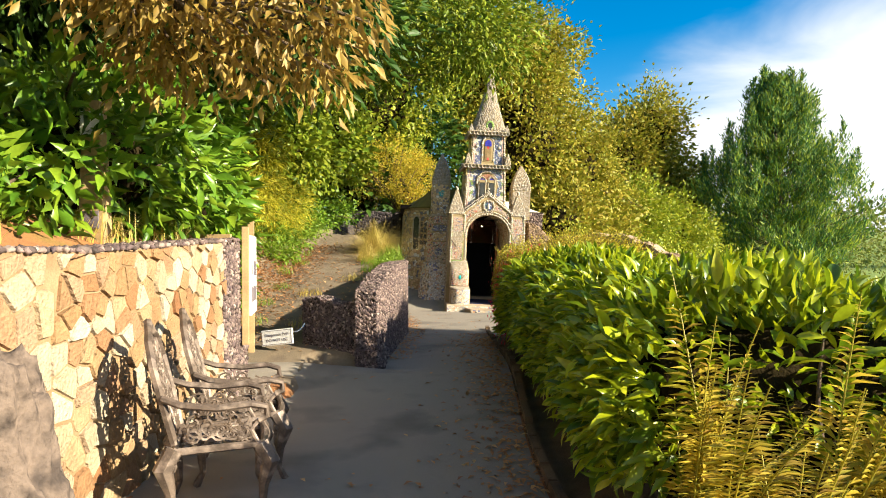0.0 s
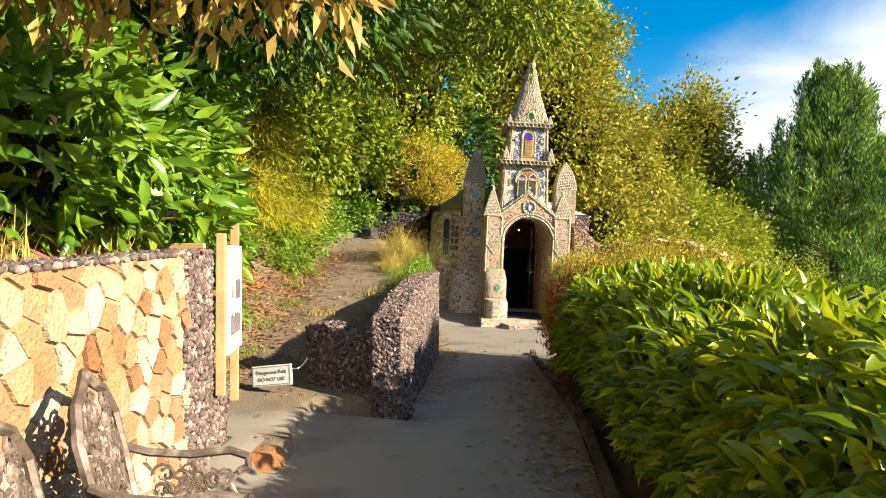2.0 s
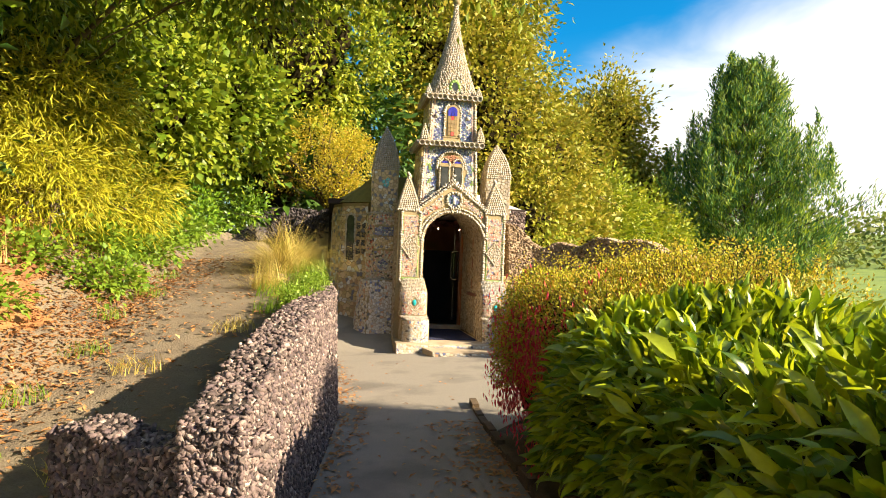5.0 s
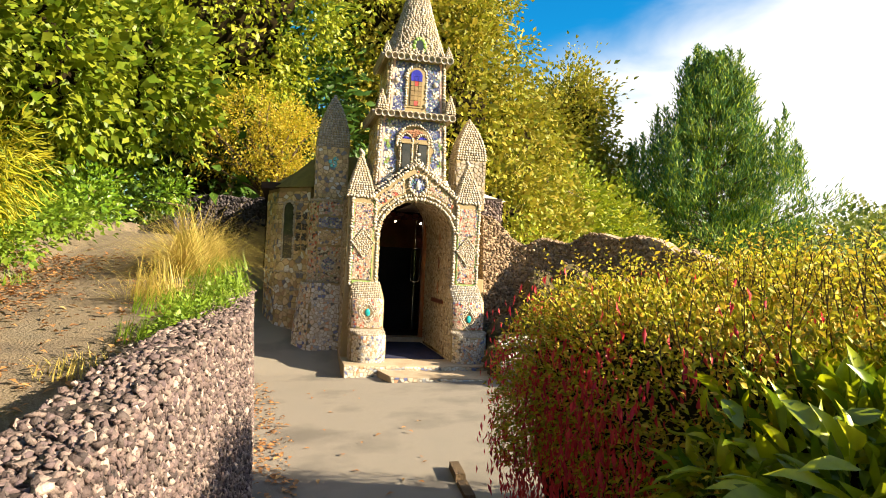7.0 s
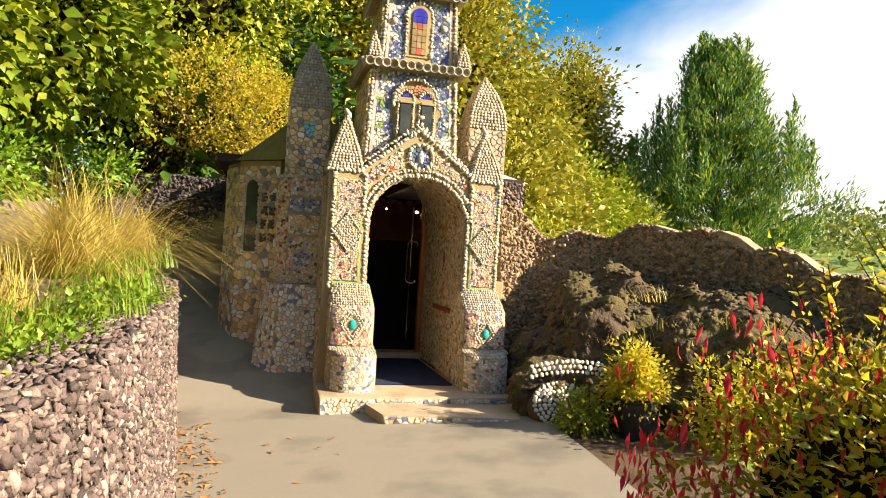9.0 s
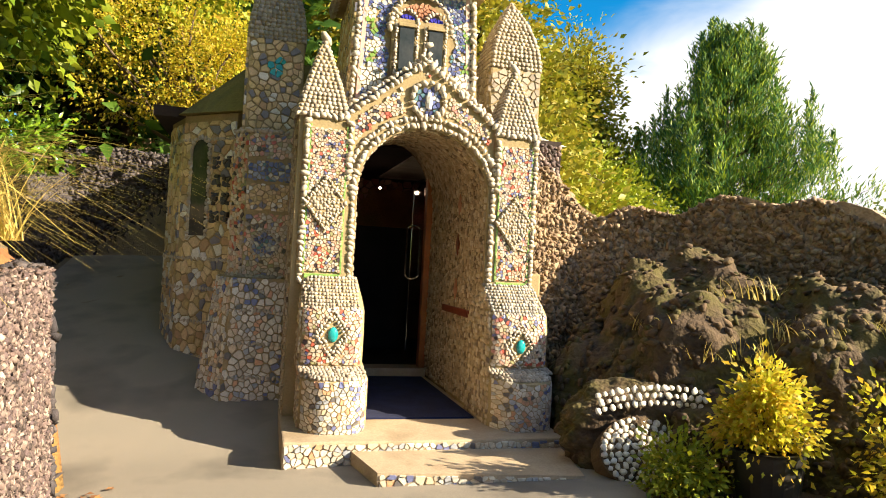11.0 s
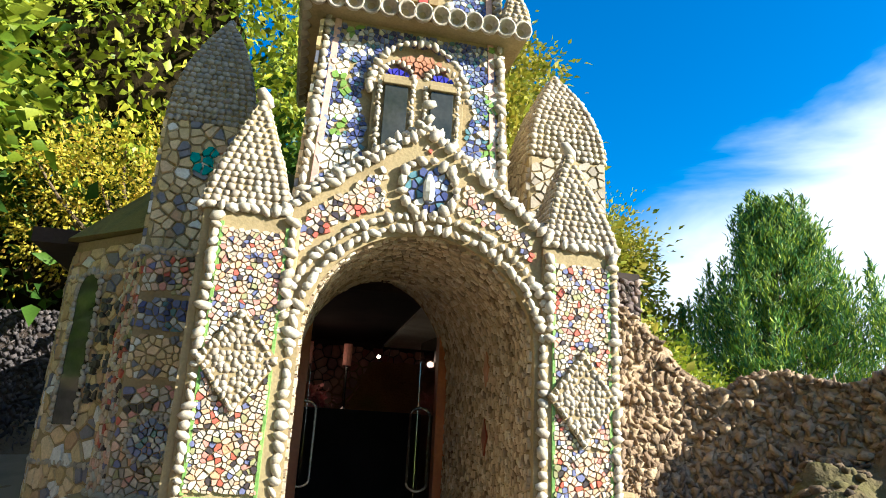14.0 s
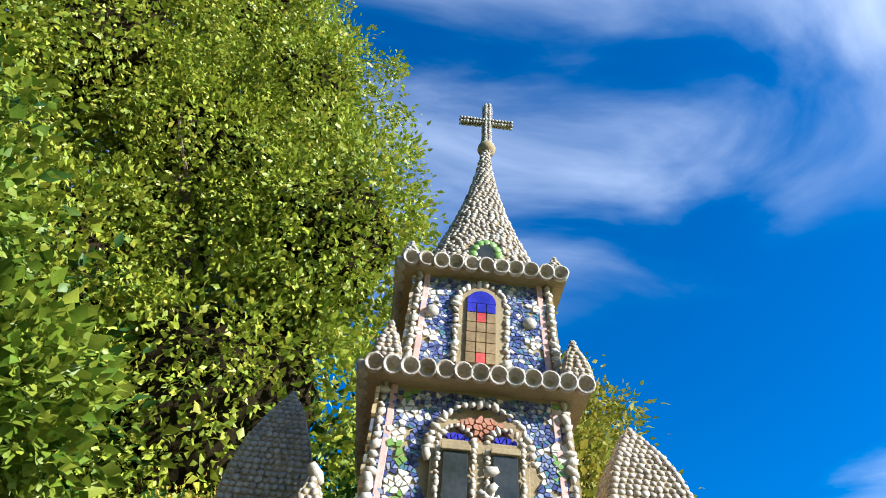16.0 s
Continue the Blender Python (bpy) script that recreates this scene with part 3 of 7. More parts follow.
def height(x, y):
    x, y = np.broadcast_arrays(np.asarray(x, float), np.asarray(y, float))
    main = -0.03 + 0.21 * ease(4.2, 9.0, y)
    z = main.copy()
    # soil bed and meadow that falls away beyond the hedge
    z = np.where(x > 1.0, main + 0.06 * ease(1.0, 1.3, x) * (1 - ease(10.8, 11.6, y)) - 0.03 * ease(11.6, 12.0, y) - 0.20 * np.clip(x - 3.6, 0, 8), z)
    # bank behind the cream wall
    bank = 1.62 + 0.42 * np.clip(-2.3 - x, 0, 10)
    z = np.where((x < -2.22) & (y < 7.0), bank, z)
    # side path and the bank beside it
    edge = -2.6 - 0.06 * (y - 8.5)
    side = climb(y) + 0.65 * np.clip(edge - x, 0, 2) + 0.4 * np.clip(edge - 2 - x, 0, 10)
    near = np.clip((wall_x(y) - 0.14 - x) / 1.1, 0, 1)
    side = np.where(y >= 8.6, np.minimum(side, 1.46 + 0.9 * near), side)
    mouth = np.where(y < 8.3, np.where(x < -1.6, side, z), side)
    z = np.where((x < wall_x(y) - 0.14) & (y >= 7.0) & (y < 16.7), mouth, z)
    # lane that rises round the chapel's side
    lane = 0.18 + 0.26 * np.clip(y - 17.2, 0, 5.2)
    turn = np.interp(x, [-3.2, -2.95, -1.8, -1.3], [17.62, 17.62, 17.2, 16.66])
    open_lane = (x > -3.2) & (y < 22.6) & (y >= turn)
    z = np.where((y >= 16.6) & (x < 0.3) & (y >= turn) & (x > -3.2), np.where(open_lane, lane, 2.6), np.where((y >= 16.6) & (x < -1.3), side, z))
    z = np.where((y >= 22.6) & (x >= 0.3) & (x < 2.4), 2.6, z)
    z = np.where((y > 24) & (x > 6), np.minimum(z, 0) - 0.3, z)
    far = np.hypot(x, y)
    z = z + 22 * ease(120, 420, far) * (0.6 + 0.4 * np.sin(x * 0.011 + 1)) * ease(-60, 60, x)
    return z


def axis(lo, a, b, hi, step):
    left = a - np.geomspace(step, a - lo, 26)[::-1]
    right = b + np.geomspace(step, hi - b, 26)
    return np.concatenate([left, np.arange(a, b, step), right])


GX, GY = axis(-700, -6, 7, 700, 0.1), axis(-700, -4, 25, 900, 0.1)
XX, YY = np.meshgrid(GX, GY)
ZZ = height(XX, YY) + rng.normal(0, 0.008, XX.shape) * ((XX < -2) | (XX > 1))
nx, ny = len(GX), len(GY)
idx = np.arange(nx * ny).reshape(ny, nx)
FQ = np.stack([idx[:-1, :-1], idx[:-1, 1:], idx[1:, 1:], idx[1:, :-1]], axis=-1).reshape(-1, 4)
ground_mesh = mesh_of("ground", np.stack([XX, YY, ZZ], -1).reshape(-1, 3), FQ, EARTH, True)
for mm in (GRASS, TRACK, SOIL):
    ground_mesh.materials.append(mm)
fc = np.stack([XX, YY], -1).reshape(-1, 2)[FQ].mean(axis=1)
fx, fy = fc[:, 0], fc[:, 1]
which = np.zeros(len(FQ), dtype=np.int32)
which[(fx > 3.4) | (fy > 40) | (fy < -8)] = 1
e2 = -2.75 - 0.2 * (fy - 8.5)
wob = 0.18 * np.sin(fy * 2.3) + 0.1 * np.sin(fy * 5.1)
which[(fy > 7.2) & (fy < 30) & (fx > e2 + wob) & (fx < np.where(fy < 9.5, wall_x(fy), wall_x(fy) - 0.45 + wob))] = 2
which[(fx > 0.86) & (fx < 3.4) & (fy < 18)] = 3
ground_mesh.polygons.foreach_set("material_index", which)
ground = tagged(new("ground", ground_mesh), "earth bank, meadow and worn side path sloping round the chapel", "ground", kind="structure")


def path_sheet():
    """The asphalt path, a thin crowned sheet between the walls and the soil bed."""
    V, F = [], []
    ys = np.arange(-4.0, 23.0, 0.2)
    m = 12
    for y in ys:
        if y < 7.6:
            xl = -2.04
        elif y < 8.2:
            xl = -2.5
        elif y < 16.6:
            xl = float(wall_x(y)) + 0.02
        else:
            xl = float(np.interp(y, [16.5, 17.1, 17.6, 23], [-1.2, -1.7, -2.85, -2.95]))
        xr = 0.88 + 0.05 * math.sin(y * 0.9) + 1.35 * float(ease(11.2, 13.2, y))
        if y > 17.0:
            xr = min(xr, 0.4)
        for k in range(m + 1):
            x = xl + (xr - xl) * k / m
            V.append((x, y, (0.18 + 0.26 * max(0.0, y - 17.2) if y > 16.5 else float(height(min(x, 0.9), y))) + 0.014))
    n = m + 1
    for j in range(len(ys) - 1):
        for k in range(m):
            a = j * n + k
            F.append((a, a + 1, a + n + 1, a + n))
    me = mesh_of("path", V, F, ASPHALT, True)
    tagged(new("path", me), "grey asphalt footpath leading to the chapel", "path", kind="structure")


path_sheet()


# ---- walls ----
def strip_wall(name, line, h_of, thick, mat_bed, label, lump_size, faces, n_scale=1.0, base_of=None, seed=0, mat_lump=None):
    mat_lump = mat_lump or CLINKER
    """A wall of clinker lumps along line; faces: which sides get lumps (1 right of the walk, -1 left)."""
    pts = []
    for (x0, y0), (x1, y1) in zip(line[:-1], line[1:]):
        k = max(2, int(math.hypot(x1 - x0, y1 - y0) / 0.2))
        pts += [(x0 + (x1 - x0) * i / k, y0 + (y1 - y0) * i / k) for i in range(k)]
    pts.append(line[-1])
    P = np.array(pts)
    d = np.gradient(P, axis=0)
    d /= np.linalg.norm(d, axis=1, keepdims=True)
    nrm = np.stack([d[:, 1], -d[:, 0]], 1)
    bm = bmesh.new()
    rows = []
    for i, p in enumerate(P):
        b = base_of(p[0], p[1])
        t = h_of(i / (len(P) - 1)) + 0.02 * math.sin(i * 1.7)
        a, c = p, p - nrm[i] * thick
        rows.append([bm.verts.new((a[0], a[1], b - 0.3)), bm.verts.new((a[0], a[1], t)), bm.verts.new((c[0], c[1], t)), bm.verts.new((c[0], c[1], b - 0.3))])
    for r, q in zip(rows[:-1], rows[1:]):
        for k in range(3):
            bm.faces.new((r[k], q[k], q[k + 1], r[k + 1]))
    bm.faces.new(rows[0]), bm.faces.new(rows[-1][::-1])
    bmesh.ops.recalc_face_normals(bm, faces=bm.faces[:])
    w = tagged(new(name, bpy.data.meshes.new(name)), label, "wall", kind="structure")
    bm.to_mesh(w.data), bm.free()
    w.data.materials.append(mat_bed)
    length = np.concatenate([[0], np.cumsum(np.linalg.norm(np.diff(P, axis=0), axis=1))])
    LP, LN = [], []
    step = lump_size * 1.45 / n_scale

    def at(s):
        x, y = np.interp(s, length, P[:, 0]), np.interp(s, length, P[:, 1])
        i = min(len(P) - 1, int(np.searchsorted(length, s)))
        return x, y, nrm[i], s / length[-1]

    for side in faces:
        for s in np.arange(0, length[-1], step):
            x, y, nn, f = at(s)
            b, t = base_of(x, y), h_of(f)
            for z in np.arange(b, t, step):
                o = 0.0 if side > 0 else thick
                j = rng.uniform(-0.5, 0.5, 3) * step
                out = rng.uniform(-1.0, 0.55) * lump_size * side
                LP.append((x - nn[0] * (o - out) + j[0] * abs(nn[1]), y - nn[1] * (o - out) + j[1] * abs(nn[0]), z + j[2]))
                LN.append((nn[0] * side, nn[1] * side, 0.1))
    for s in np.arange(0, length[-1], step):
        x, y, nn, f = at(s)
        for o in np.arange(0.0, thick, step):
            LP.append((x - nn[0] * o + rng.uniform(-1, 1) * 0.02, y - nn[1] * o + rng.uniform(-1, 1) * 0.02, h_of(f) + rng.uniform(-0.01, 0.02)))
            LN.append((0, 0, 1))
    for f0, i in ((0.0, 0), (1.0, len(P) - 1)):
        t, b = h_of(f0), base_of(*P[i])
        for o in np.arange(0, thick, step):
            for z in np.arange(b, t, step):
                LP.append((P[i][0] - nrm[i][0] * o, P[i][1] - nrm[i][1] * o, z + rng.uniform(-0.02, 0.02)))
                LN.append((*(d[i] * (-1 if i == 0 else 1)), 0))
    part("clinker_lumps", lumps(LP, LN, lump_size, 0.95, 1, 0.85, 2.2, mat_lump, False), mat_lump, w, "rough stone lumps set close together", "stuff")
    return w


H = lambda x, y: float(height(x, y))
low_base = lambda x, y: 0.18
strip_wall("wall_low", WALL_LINE, lambda f: float(np.interp(f, [0, 0.12, 0.3, 1], [1.16, 1.34, 1.47, 1.52])), 0.26, CLINKBED, "low curving wall of rough shaded clinker beside the path", 0.0125, (1,), base_of=low_base)
strip_wall("wall_front", [(-1.72, 8.62), (-0.74, 8.16)], lambda f: 1.03 + 0.04 * math.sin(f * 9), 0.26, CLINKBED, "short return of shaded clinker wall facing the path", 0.0135, (1,), base_of=lambda x, y: 0.22)
# these two walls use the clinker copy that has shade in its colour
strip_wall("wall_turn", [(-1.22, 16.5), (-1.8, 17.1), (-2.95, 17.5), (-3.05, 22.5)], lambda f: float(np.interp(f, [0, 0.15, 0.4, 1], [1.52, 1.6, 2.05, 2.7])), 0.26, CLINKBED, "clinker retaining wall along the rising lane, shade in its colour", 0.024, (1,), base_of=lambda x, y: 0.18 + 0.26 * max(0, y - 17.2), mat_lump=SHADECLINK)
strip_wall("wall_back", [(-3.05, 22.5), (2.5, 22.9)], lambda f: 3.05 + 0.03 * math.sin(f * 20), 0.3, CLINKBED, "clinker wall closing the lane behind the chapel, shade in its colour", 0.026, (1,), base_of=lambda x, y: 1.4, mat_lump=SHADECLINK)


def cream_wall():
    """Stone-faced retaining wall with each stone a piece."""
    x0, y0, y1 = -2.06, -4.0, 6.95
    top = lambda y: float(np.interp(y, [-4, 4, 6.95], [1.62, 1.65, 1.78]))
    bm = bmesh.new()
    rows = []
    for y in np.linspace(y0, y1, 30):
        t = top(y)
        rows.append([bm.verts.new(v) for v in ((x0, y, -0.3), (x0, y, t), (x0 - 0.35, y, t + 0.02), (x0 - 0.35, y, -0.3))])
    for r, q in zip(rows[:-1], rows[1:]):
        for k in range(3):
            bm.faces.new((r[k], q[k], q[k + 1], r[k + 1]))
    bm.faces.new(rows[0]), bm.faces.new(rows[-1][::-1])
    bmesh.ops.recalc_face_normals(bm, faces=bm.faces[:])
    me = bpy.data.meshes.new("wall_left")
    bm.to_mesh(me), bm.free()
    me.materials.append(MORTAR)
    w = tagged(new("wall_left", me), "sunlit retaining wall of cream and orange stones", "wall", kind="structure")
    for seed, (a, b), s in ((5, (3.6, 6.55), 0.135), (6, (-4.0, 3.6), 0.18)):
        for k, p in enumerate(cells(a, b, -0.05, 1.84, s, lambda u, v: v < top(u) + 0.04, seed, 0.47, 0.07, 1.35, 0.06)):
            V, F = prisms([p], lambda u, v, h: (x0 + h, u, min(v, top(u) - 0.01)), 0.02, 0.91, seed * 100 + k, 0.7)
            part("stone", mesh_of("stone", V, F, STONE), STONE, w)
    # coping lumps and the clinker end
    LP, LN = [], []
    for y in np.arange(y0, y1, 0.036):
        for o in np.arange(0.0, 0.36, 0.04):
            LP.append((x0 - o + rng.uniform(-0.02, 0.02), y + rng.uniform(-0.02, 0.02), top(y) + 0.01)), LN.append((0, 0, 1))
    part("coping", lumps(LP, LN, 0.024, 0.85, 1, 0.55, 1.8, CLINKER, False), CLINKER, w, "shaded clinker coping", "stuff")
    LP, LN = [], []
    for y in np.arange(6.5, 7.0, 0.03):
        for z in np.arange(0.1, top(y), 0.03):
            LP.append((x0 + 0.01, y + rng.uniform(-0.02, 0.02), z + rng.uniform(-0.02, 0.02))), LN.append((1, 0, 0))
    for o in np.arange(0, 0.4, 0.03):
        for z in np.arange(0.1, top(y1), 0.03):
            LP.append((x0 - o, y1 + 0.01, z + rng.uniform(-0.02, 0.02))), LN.append((0, 1, 0))
    part("end_lumps", lumps(LP, LN, 0.022, 0.85, 1, 0.55, 1.8, CLINKER, False), CLINKER, w, "rough shaded clinker end", "stuff")


# ---- the chapel ----
CH = thing("chapel", pose(1.06, 17.6, 0.2, 0, 3, 4), "small grotto chapel covered in shells, pebbles and broken china", "chapel")
SP, RW = 1.93, 0.55   # arch springing and half width
AC = 0.03


def arch_line(n=18, hw=RW, rise=0.52, z=SP, c=AC):
    return [(c + hw * math.cos(math.pi * k / n), z + rise * math.sin(math.pi * k / n)) for k in range(n + 1)]


porch_out = [(-1.0, -0.1), (-1.0, 2.46), (-0.62, 2.52), (0.0, 3.0), (0.62, 2.52), (1.0, 2.46), (1.0, -0.1), (AC + RW, -0.1)] + arch_line() + [(AC - RW, -0.1)]
VAULT_END = 1.33


def vault_rise(y):
    """Rise of the arch at depth y; it climbs gently inwards."""
    return 0.52 + 0.068 * y


def porch_body():
    """Front part with the rising vault, drawn from the arch outline at both ends."""
    bm = bmesh.new()
    outer = porch_out[:7]
    rings = []
    for y in (0.0, VAULT_END):
        inner = [(AC + RW, -0.1)] + arch_line(rise=vault_rise(y)) + [(AC - RW, -0.1)]
        rings.append(([bm.verts.new((x, y, z)) for x, z in outer], [bm.verts.new((x, y, z)) for x, z in inner]))
    for o, i_ in rings:
        bm.faces.new(o + i_)
    for k in (0, 1):
        a, b = rings[0][k], rings[1][k]
        for p in range(len(a) - 1):
            bm.faces.new((a[p], a[p + 1], b[p + 1], b[p]))
    bm.faces.new((rings[0][0][-1], rings[0][1][0], rings[1][1][0], rings[1][0][-1]))
    bm.faces.new((rings[0][1][-1], rings[0][0][0], rings[1][0][0], rings[1][1][-1]))
    bmesh.ops.recalc_face_normals(bm, faces=bm.faces[:])
    return bm


porch = part("porch", porch_body(), CEMENT, CH, "porch with a round arch and pointed gable")
part("porch_back", extrude_xz(porch_out[:7] + [(AC + RW, -0.1)] + arch_line(rise=0.74) + [(AC - RW, -0.1)], VAULT_END + 0.002, 1.95), CEMENT, CH)


def in_gable(u, w):
    if w > 2.52 + 0.774 * (0.60 - abs(u)) - 0.07 or w < 1.2 or abs(u) > 0.56:
        return False
    if w < SP:
        return abs(u - AC) > RW + 0.1
    return ((u - AC) / (RW + 0.14)) ** 2 + ((w - SP) / 0.66) ** 2 > 1 and (u / 1.0) ** 2 + ((w - 2.69) / 1.0) ** 2 > 0.2 ** 2


def pieces(name, parent, polys, place, mat, thick=0.012):
    """Each raised piece an object of its own."""
    for k, p in enumerate(polys):
        part(name, mesh_of(name, *prisms([p], place, thick, seed=k), mat), mat, parent)


def front(v):
    return lambda u, w, h: (u, v - h, w)


part("gable_shards", prisms(cells(-0.6, 0.6, 1.9, 3.0, 0.024, in_gable, 11), front(0.0)), MOSAIC, porch, "broken china in pinks and creams", "stuff")


def beads(parent, line, size, mats=PEBBLE, gap=1.75, normal=(0, -1, 0), seed=0, flat=0.7, name="pebble"):
    """A string of single pebbles along a line of points; all share a few meshes."""
    r = random.Random(seed)
    P = [Vector(p) for p in line]
    base = BEADS.setdefault((mats.name, flat), [one_pebble(mats, 50 + k, flat) for k in range(4)])
    q = Vector(normal).to_track_quat("Z", "Y")
    carry = 0.0
    for a, b in zip(P[:-1], P[1:]):
        n = (b - a).length
        s = carry
        while s < n:
            p = a.lerp(b, s / n)
            k = size * r.uniform(0.7, 1.25)
            p = p + Vector((r.uniform(-0.15, 0.15) * size, 0, r.uniform(-0.15, 0.15) * size))
            ob = new(name, base[r.randrange(4)])
            ob.parent = parent
            ob.matrix_local = Matrix.LocRotScale(p, q @ Euler((0, 0, r.uniform(0, 6.3))).to_quaternion(), (k * r.uniform(0.9, 1.3), k * r.uniform(0.75, 1.0), k))
            s += size * gap * r.uniform(0.9, 1.1)
        carry = s - n


BEADS = {}
al = [(x, -0.02, z) for x, z in arch_line(24, RW + 0.035, 0.55)]
beads(porch, [(AC + RW + 0.035, -0.02, 1.2)] + al + [(AC - RW - 0.035, -0.02, 1.2)], 0.026, seed=1, gap=1.7)
beads(porch, [(x, -0.014, z) for x, z in arch_line(24, RW + 0.095, 0.61)], 0.024, seed=40, gap=1.75)
beads(porch, [(-0.64, -0.02, 2.5), (0, -0.02, 3.0), (0.64, -0.02, 2.5)], 0.027, seed=2)
beads(porch, [(-0.64, 0.05, 2.57), (0, 0.05, 3.07), (0.64, 0.05, 2.57)], 0.026, seed=12)
beads(porch, [(0, -0.01, 3.06), (0, -0.01, 3.14)], 0.04, seed=3)


def ring(c, ru, rw, v, n=26, a0=0.0, a1=2 * math.pi):
    return [(c[0] + ru * math.cos(a0 + (a1 - a0) * k / n), v, c[1] + rw * math.sin(a0 + (a1 - a0) * k / n)) for k in range(n + 1)]


beads(porch, ring((0.02, 2.69), 0.14, 0.14, -0.02), 0.03, seed=4)
medal = part("medallion", prisms(cells(-0.12, 0.16, 2.55, 2.83, 0.035, lambda u, w: (u - 0.02) ** 2 + (w - 2.69) ** 2 < 0.0125, 5), front(-0.004)), MOSAICB, porch, "round blue china medallion with a white figure")
fv, ff = tube([(0.02, -0.02, 2.62), (0.02, -0.022, 2.66), (0.02, -0.022, 2.71), (0.02, -0.02, 2.755)], [0.022, 0.03, 0.028, 0.012], 8)
part("medallion_relief", (fv, ff), PLASTER, medal)

# shell lining of the tunnel: along the arch and back
lin = [(AC + RW, 0.15)] + arch_line(30) + [(AC - RW, 0.15)]
ll = [0.0]
for a, b in zip(lin[:-1], lin[1:]):
    ll.append(ll[-1] + math.hypot(b[0] - a[0], b[1] - a[1]))


def lining(s, y, h):
    u, w = np.interp(s, ll, [p[0] for p in lin]), np.interp(s, ll, [p[1] for p in lin])
    if w > SP:
        w = SP + (w - SP) * (vault_rise(y) if y < VAULT_END else 0.74) / 0.52
    cx, cz = AC, min(w, SP)
    d = math.hypot(u - cx, w - cz) or 1
    return (u + (cx - u) / d * h, y, w + (cz - w) / d * h)


part("tunnel_lining", prisms(cells(0.0, ll[-1], 0.03, 1.9, 0.023, None, 21, 0.45, 0.14, 2.1), lining, 0.013), LINING, porch, "close-set shells lining the arch", "stuff")
for zz in (1.93, 1.55, 1.13):
    part("diamond_tile", extrude_xz([(0, -0.1), (0.05, 0), (0, 0.1), (-0.05, 0)], -0.006, 0.006), TERRA if zz != 1.55 else REDTILE, porch, m=Matrix.Translation((AC + RW - 0.018, 0.75, zz)) @ Euler((0, 0, math.pi / 2)).to_matrix().to_4x4())
part("tile_band", box(AC + RW - 0.03, AC + RW + 0.01, 0.32, 1.15, 0.90, 0.965, 0.004), REDTILE, porch, "oxblood tile band")

# pilasters on the porch front
for sgn, name in ((-1, 1), (1, 2)):
    c = -0.765 if sgn < 0 else 0.81
    pil = part("pilaster", box(c - 0.2, c + 0.2, -0.02, 0.1, 1.15, 2.46, 0.015), CEMENT, CH, "china-covered pilaster edged in pebbles")
    dz = 1.79 if sgn < 0 else 1.73
    diamond = lambda u, w: abs(u - c) / 0.185 + abs(w - dz) / 0.22 < 1
    pieces("shard", pil, cells(c - 0.145, c + 0.145, 1.25, 1.5, 0.021, lambda u, w: not diamond(u, w), 31 + sgn), front(-0.02), SHARD)
    part("shard_field", prisms(cells(c - 0.145, c + 0.145, 1.5, 2.38, 0.021, lambda u, w: not diamond(u, w), 33 + sgn), front(-0.02)), MOSAIC, pil, "china shards in pinks, reds and blues", "stuff")
    beads(pil, [(c + sgn * 0.17, -0.03, 1.18), (c + sgn * 0.17, -0.03, 2.44)], 0.026, seed=6 + sgn, gap=1.6)
    beads(pil, [(c - sgn * 0.165, -0.03, 2.0), (c - sgn * 0.165, -0.03, 2.44)], 0.028, seed=9 + sgn)
    for a, b in (((-0.155, 0), (0, 0.2)), ((0, 0.2), (0.155, 0)), ((0.155, 0), (0, -0.2)), ((0, -0.2), (-0.155, 0))):
        beads(pil, [(c + a[0], -0.045, dz + a[1]), (c + b[0], -0.045, dz + b[1])], 0.016, seed=15, gap=1.9)
    part("diamond_plate", extrude_xz([(c - 0.175, dz), (c, dz + 0.225), (c + 0.175, dz), (c, dz - 0.225)], -0.042, -0.01), CEMENT, pil)
    dp, dn = [], []
    for u in np.arange(-0.14, 0.14, 0.026):
        for w in np.arange(-0.18, 0.18, 0.026):
            if abs(u) / 0.135 + abs(w) / 0.175 < 1:
                dp.append((c + u + rng.uniform(-0.008, 0.008), -0.04, dz + w + rng.uniform(-0.008, 0.008))), dn.append((0, -1, 0))
    part("diamond", lumps(dp, dn, 0.0165, 0.7, 1, 0.12, 1.4, PEBBLES), PEBBLES, pil, "raised diamond of small pebbles", "stuff")
    part("green_edge", box(c - 0.135, c + 0.135, -0.035, -0.015, 1.2, 1.235, 0.003), GREENTRIM, pil, "green glazed strip")
    for uu in (-0.143, 0.143):
        part("green_edge", box(c + uu - 0.008, c + uu + 0.008, -0.03, -0.015, 1.24, 2.4, 0.002), GREENTRIM, pil, "green glazed strip")


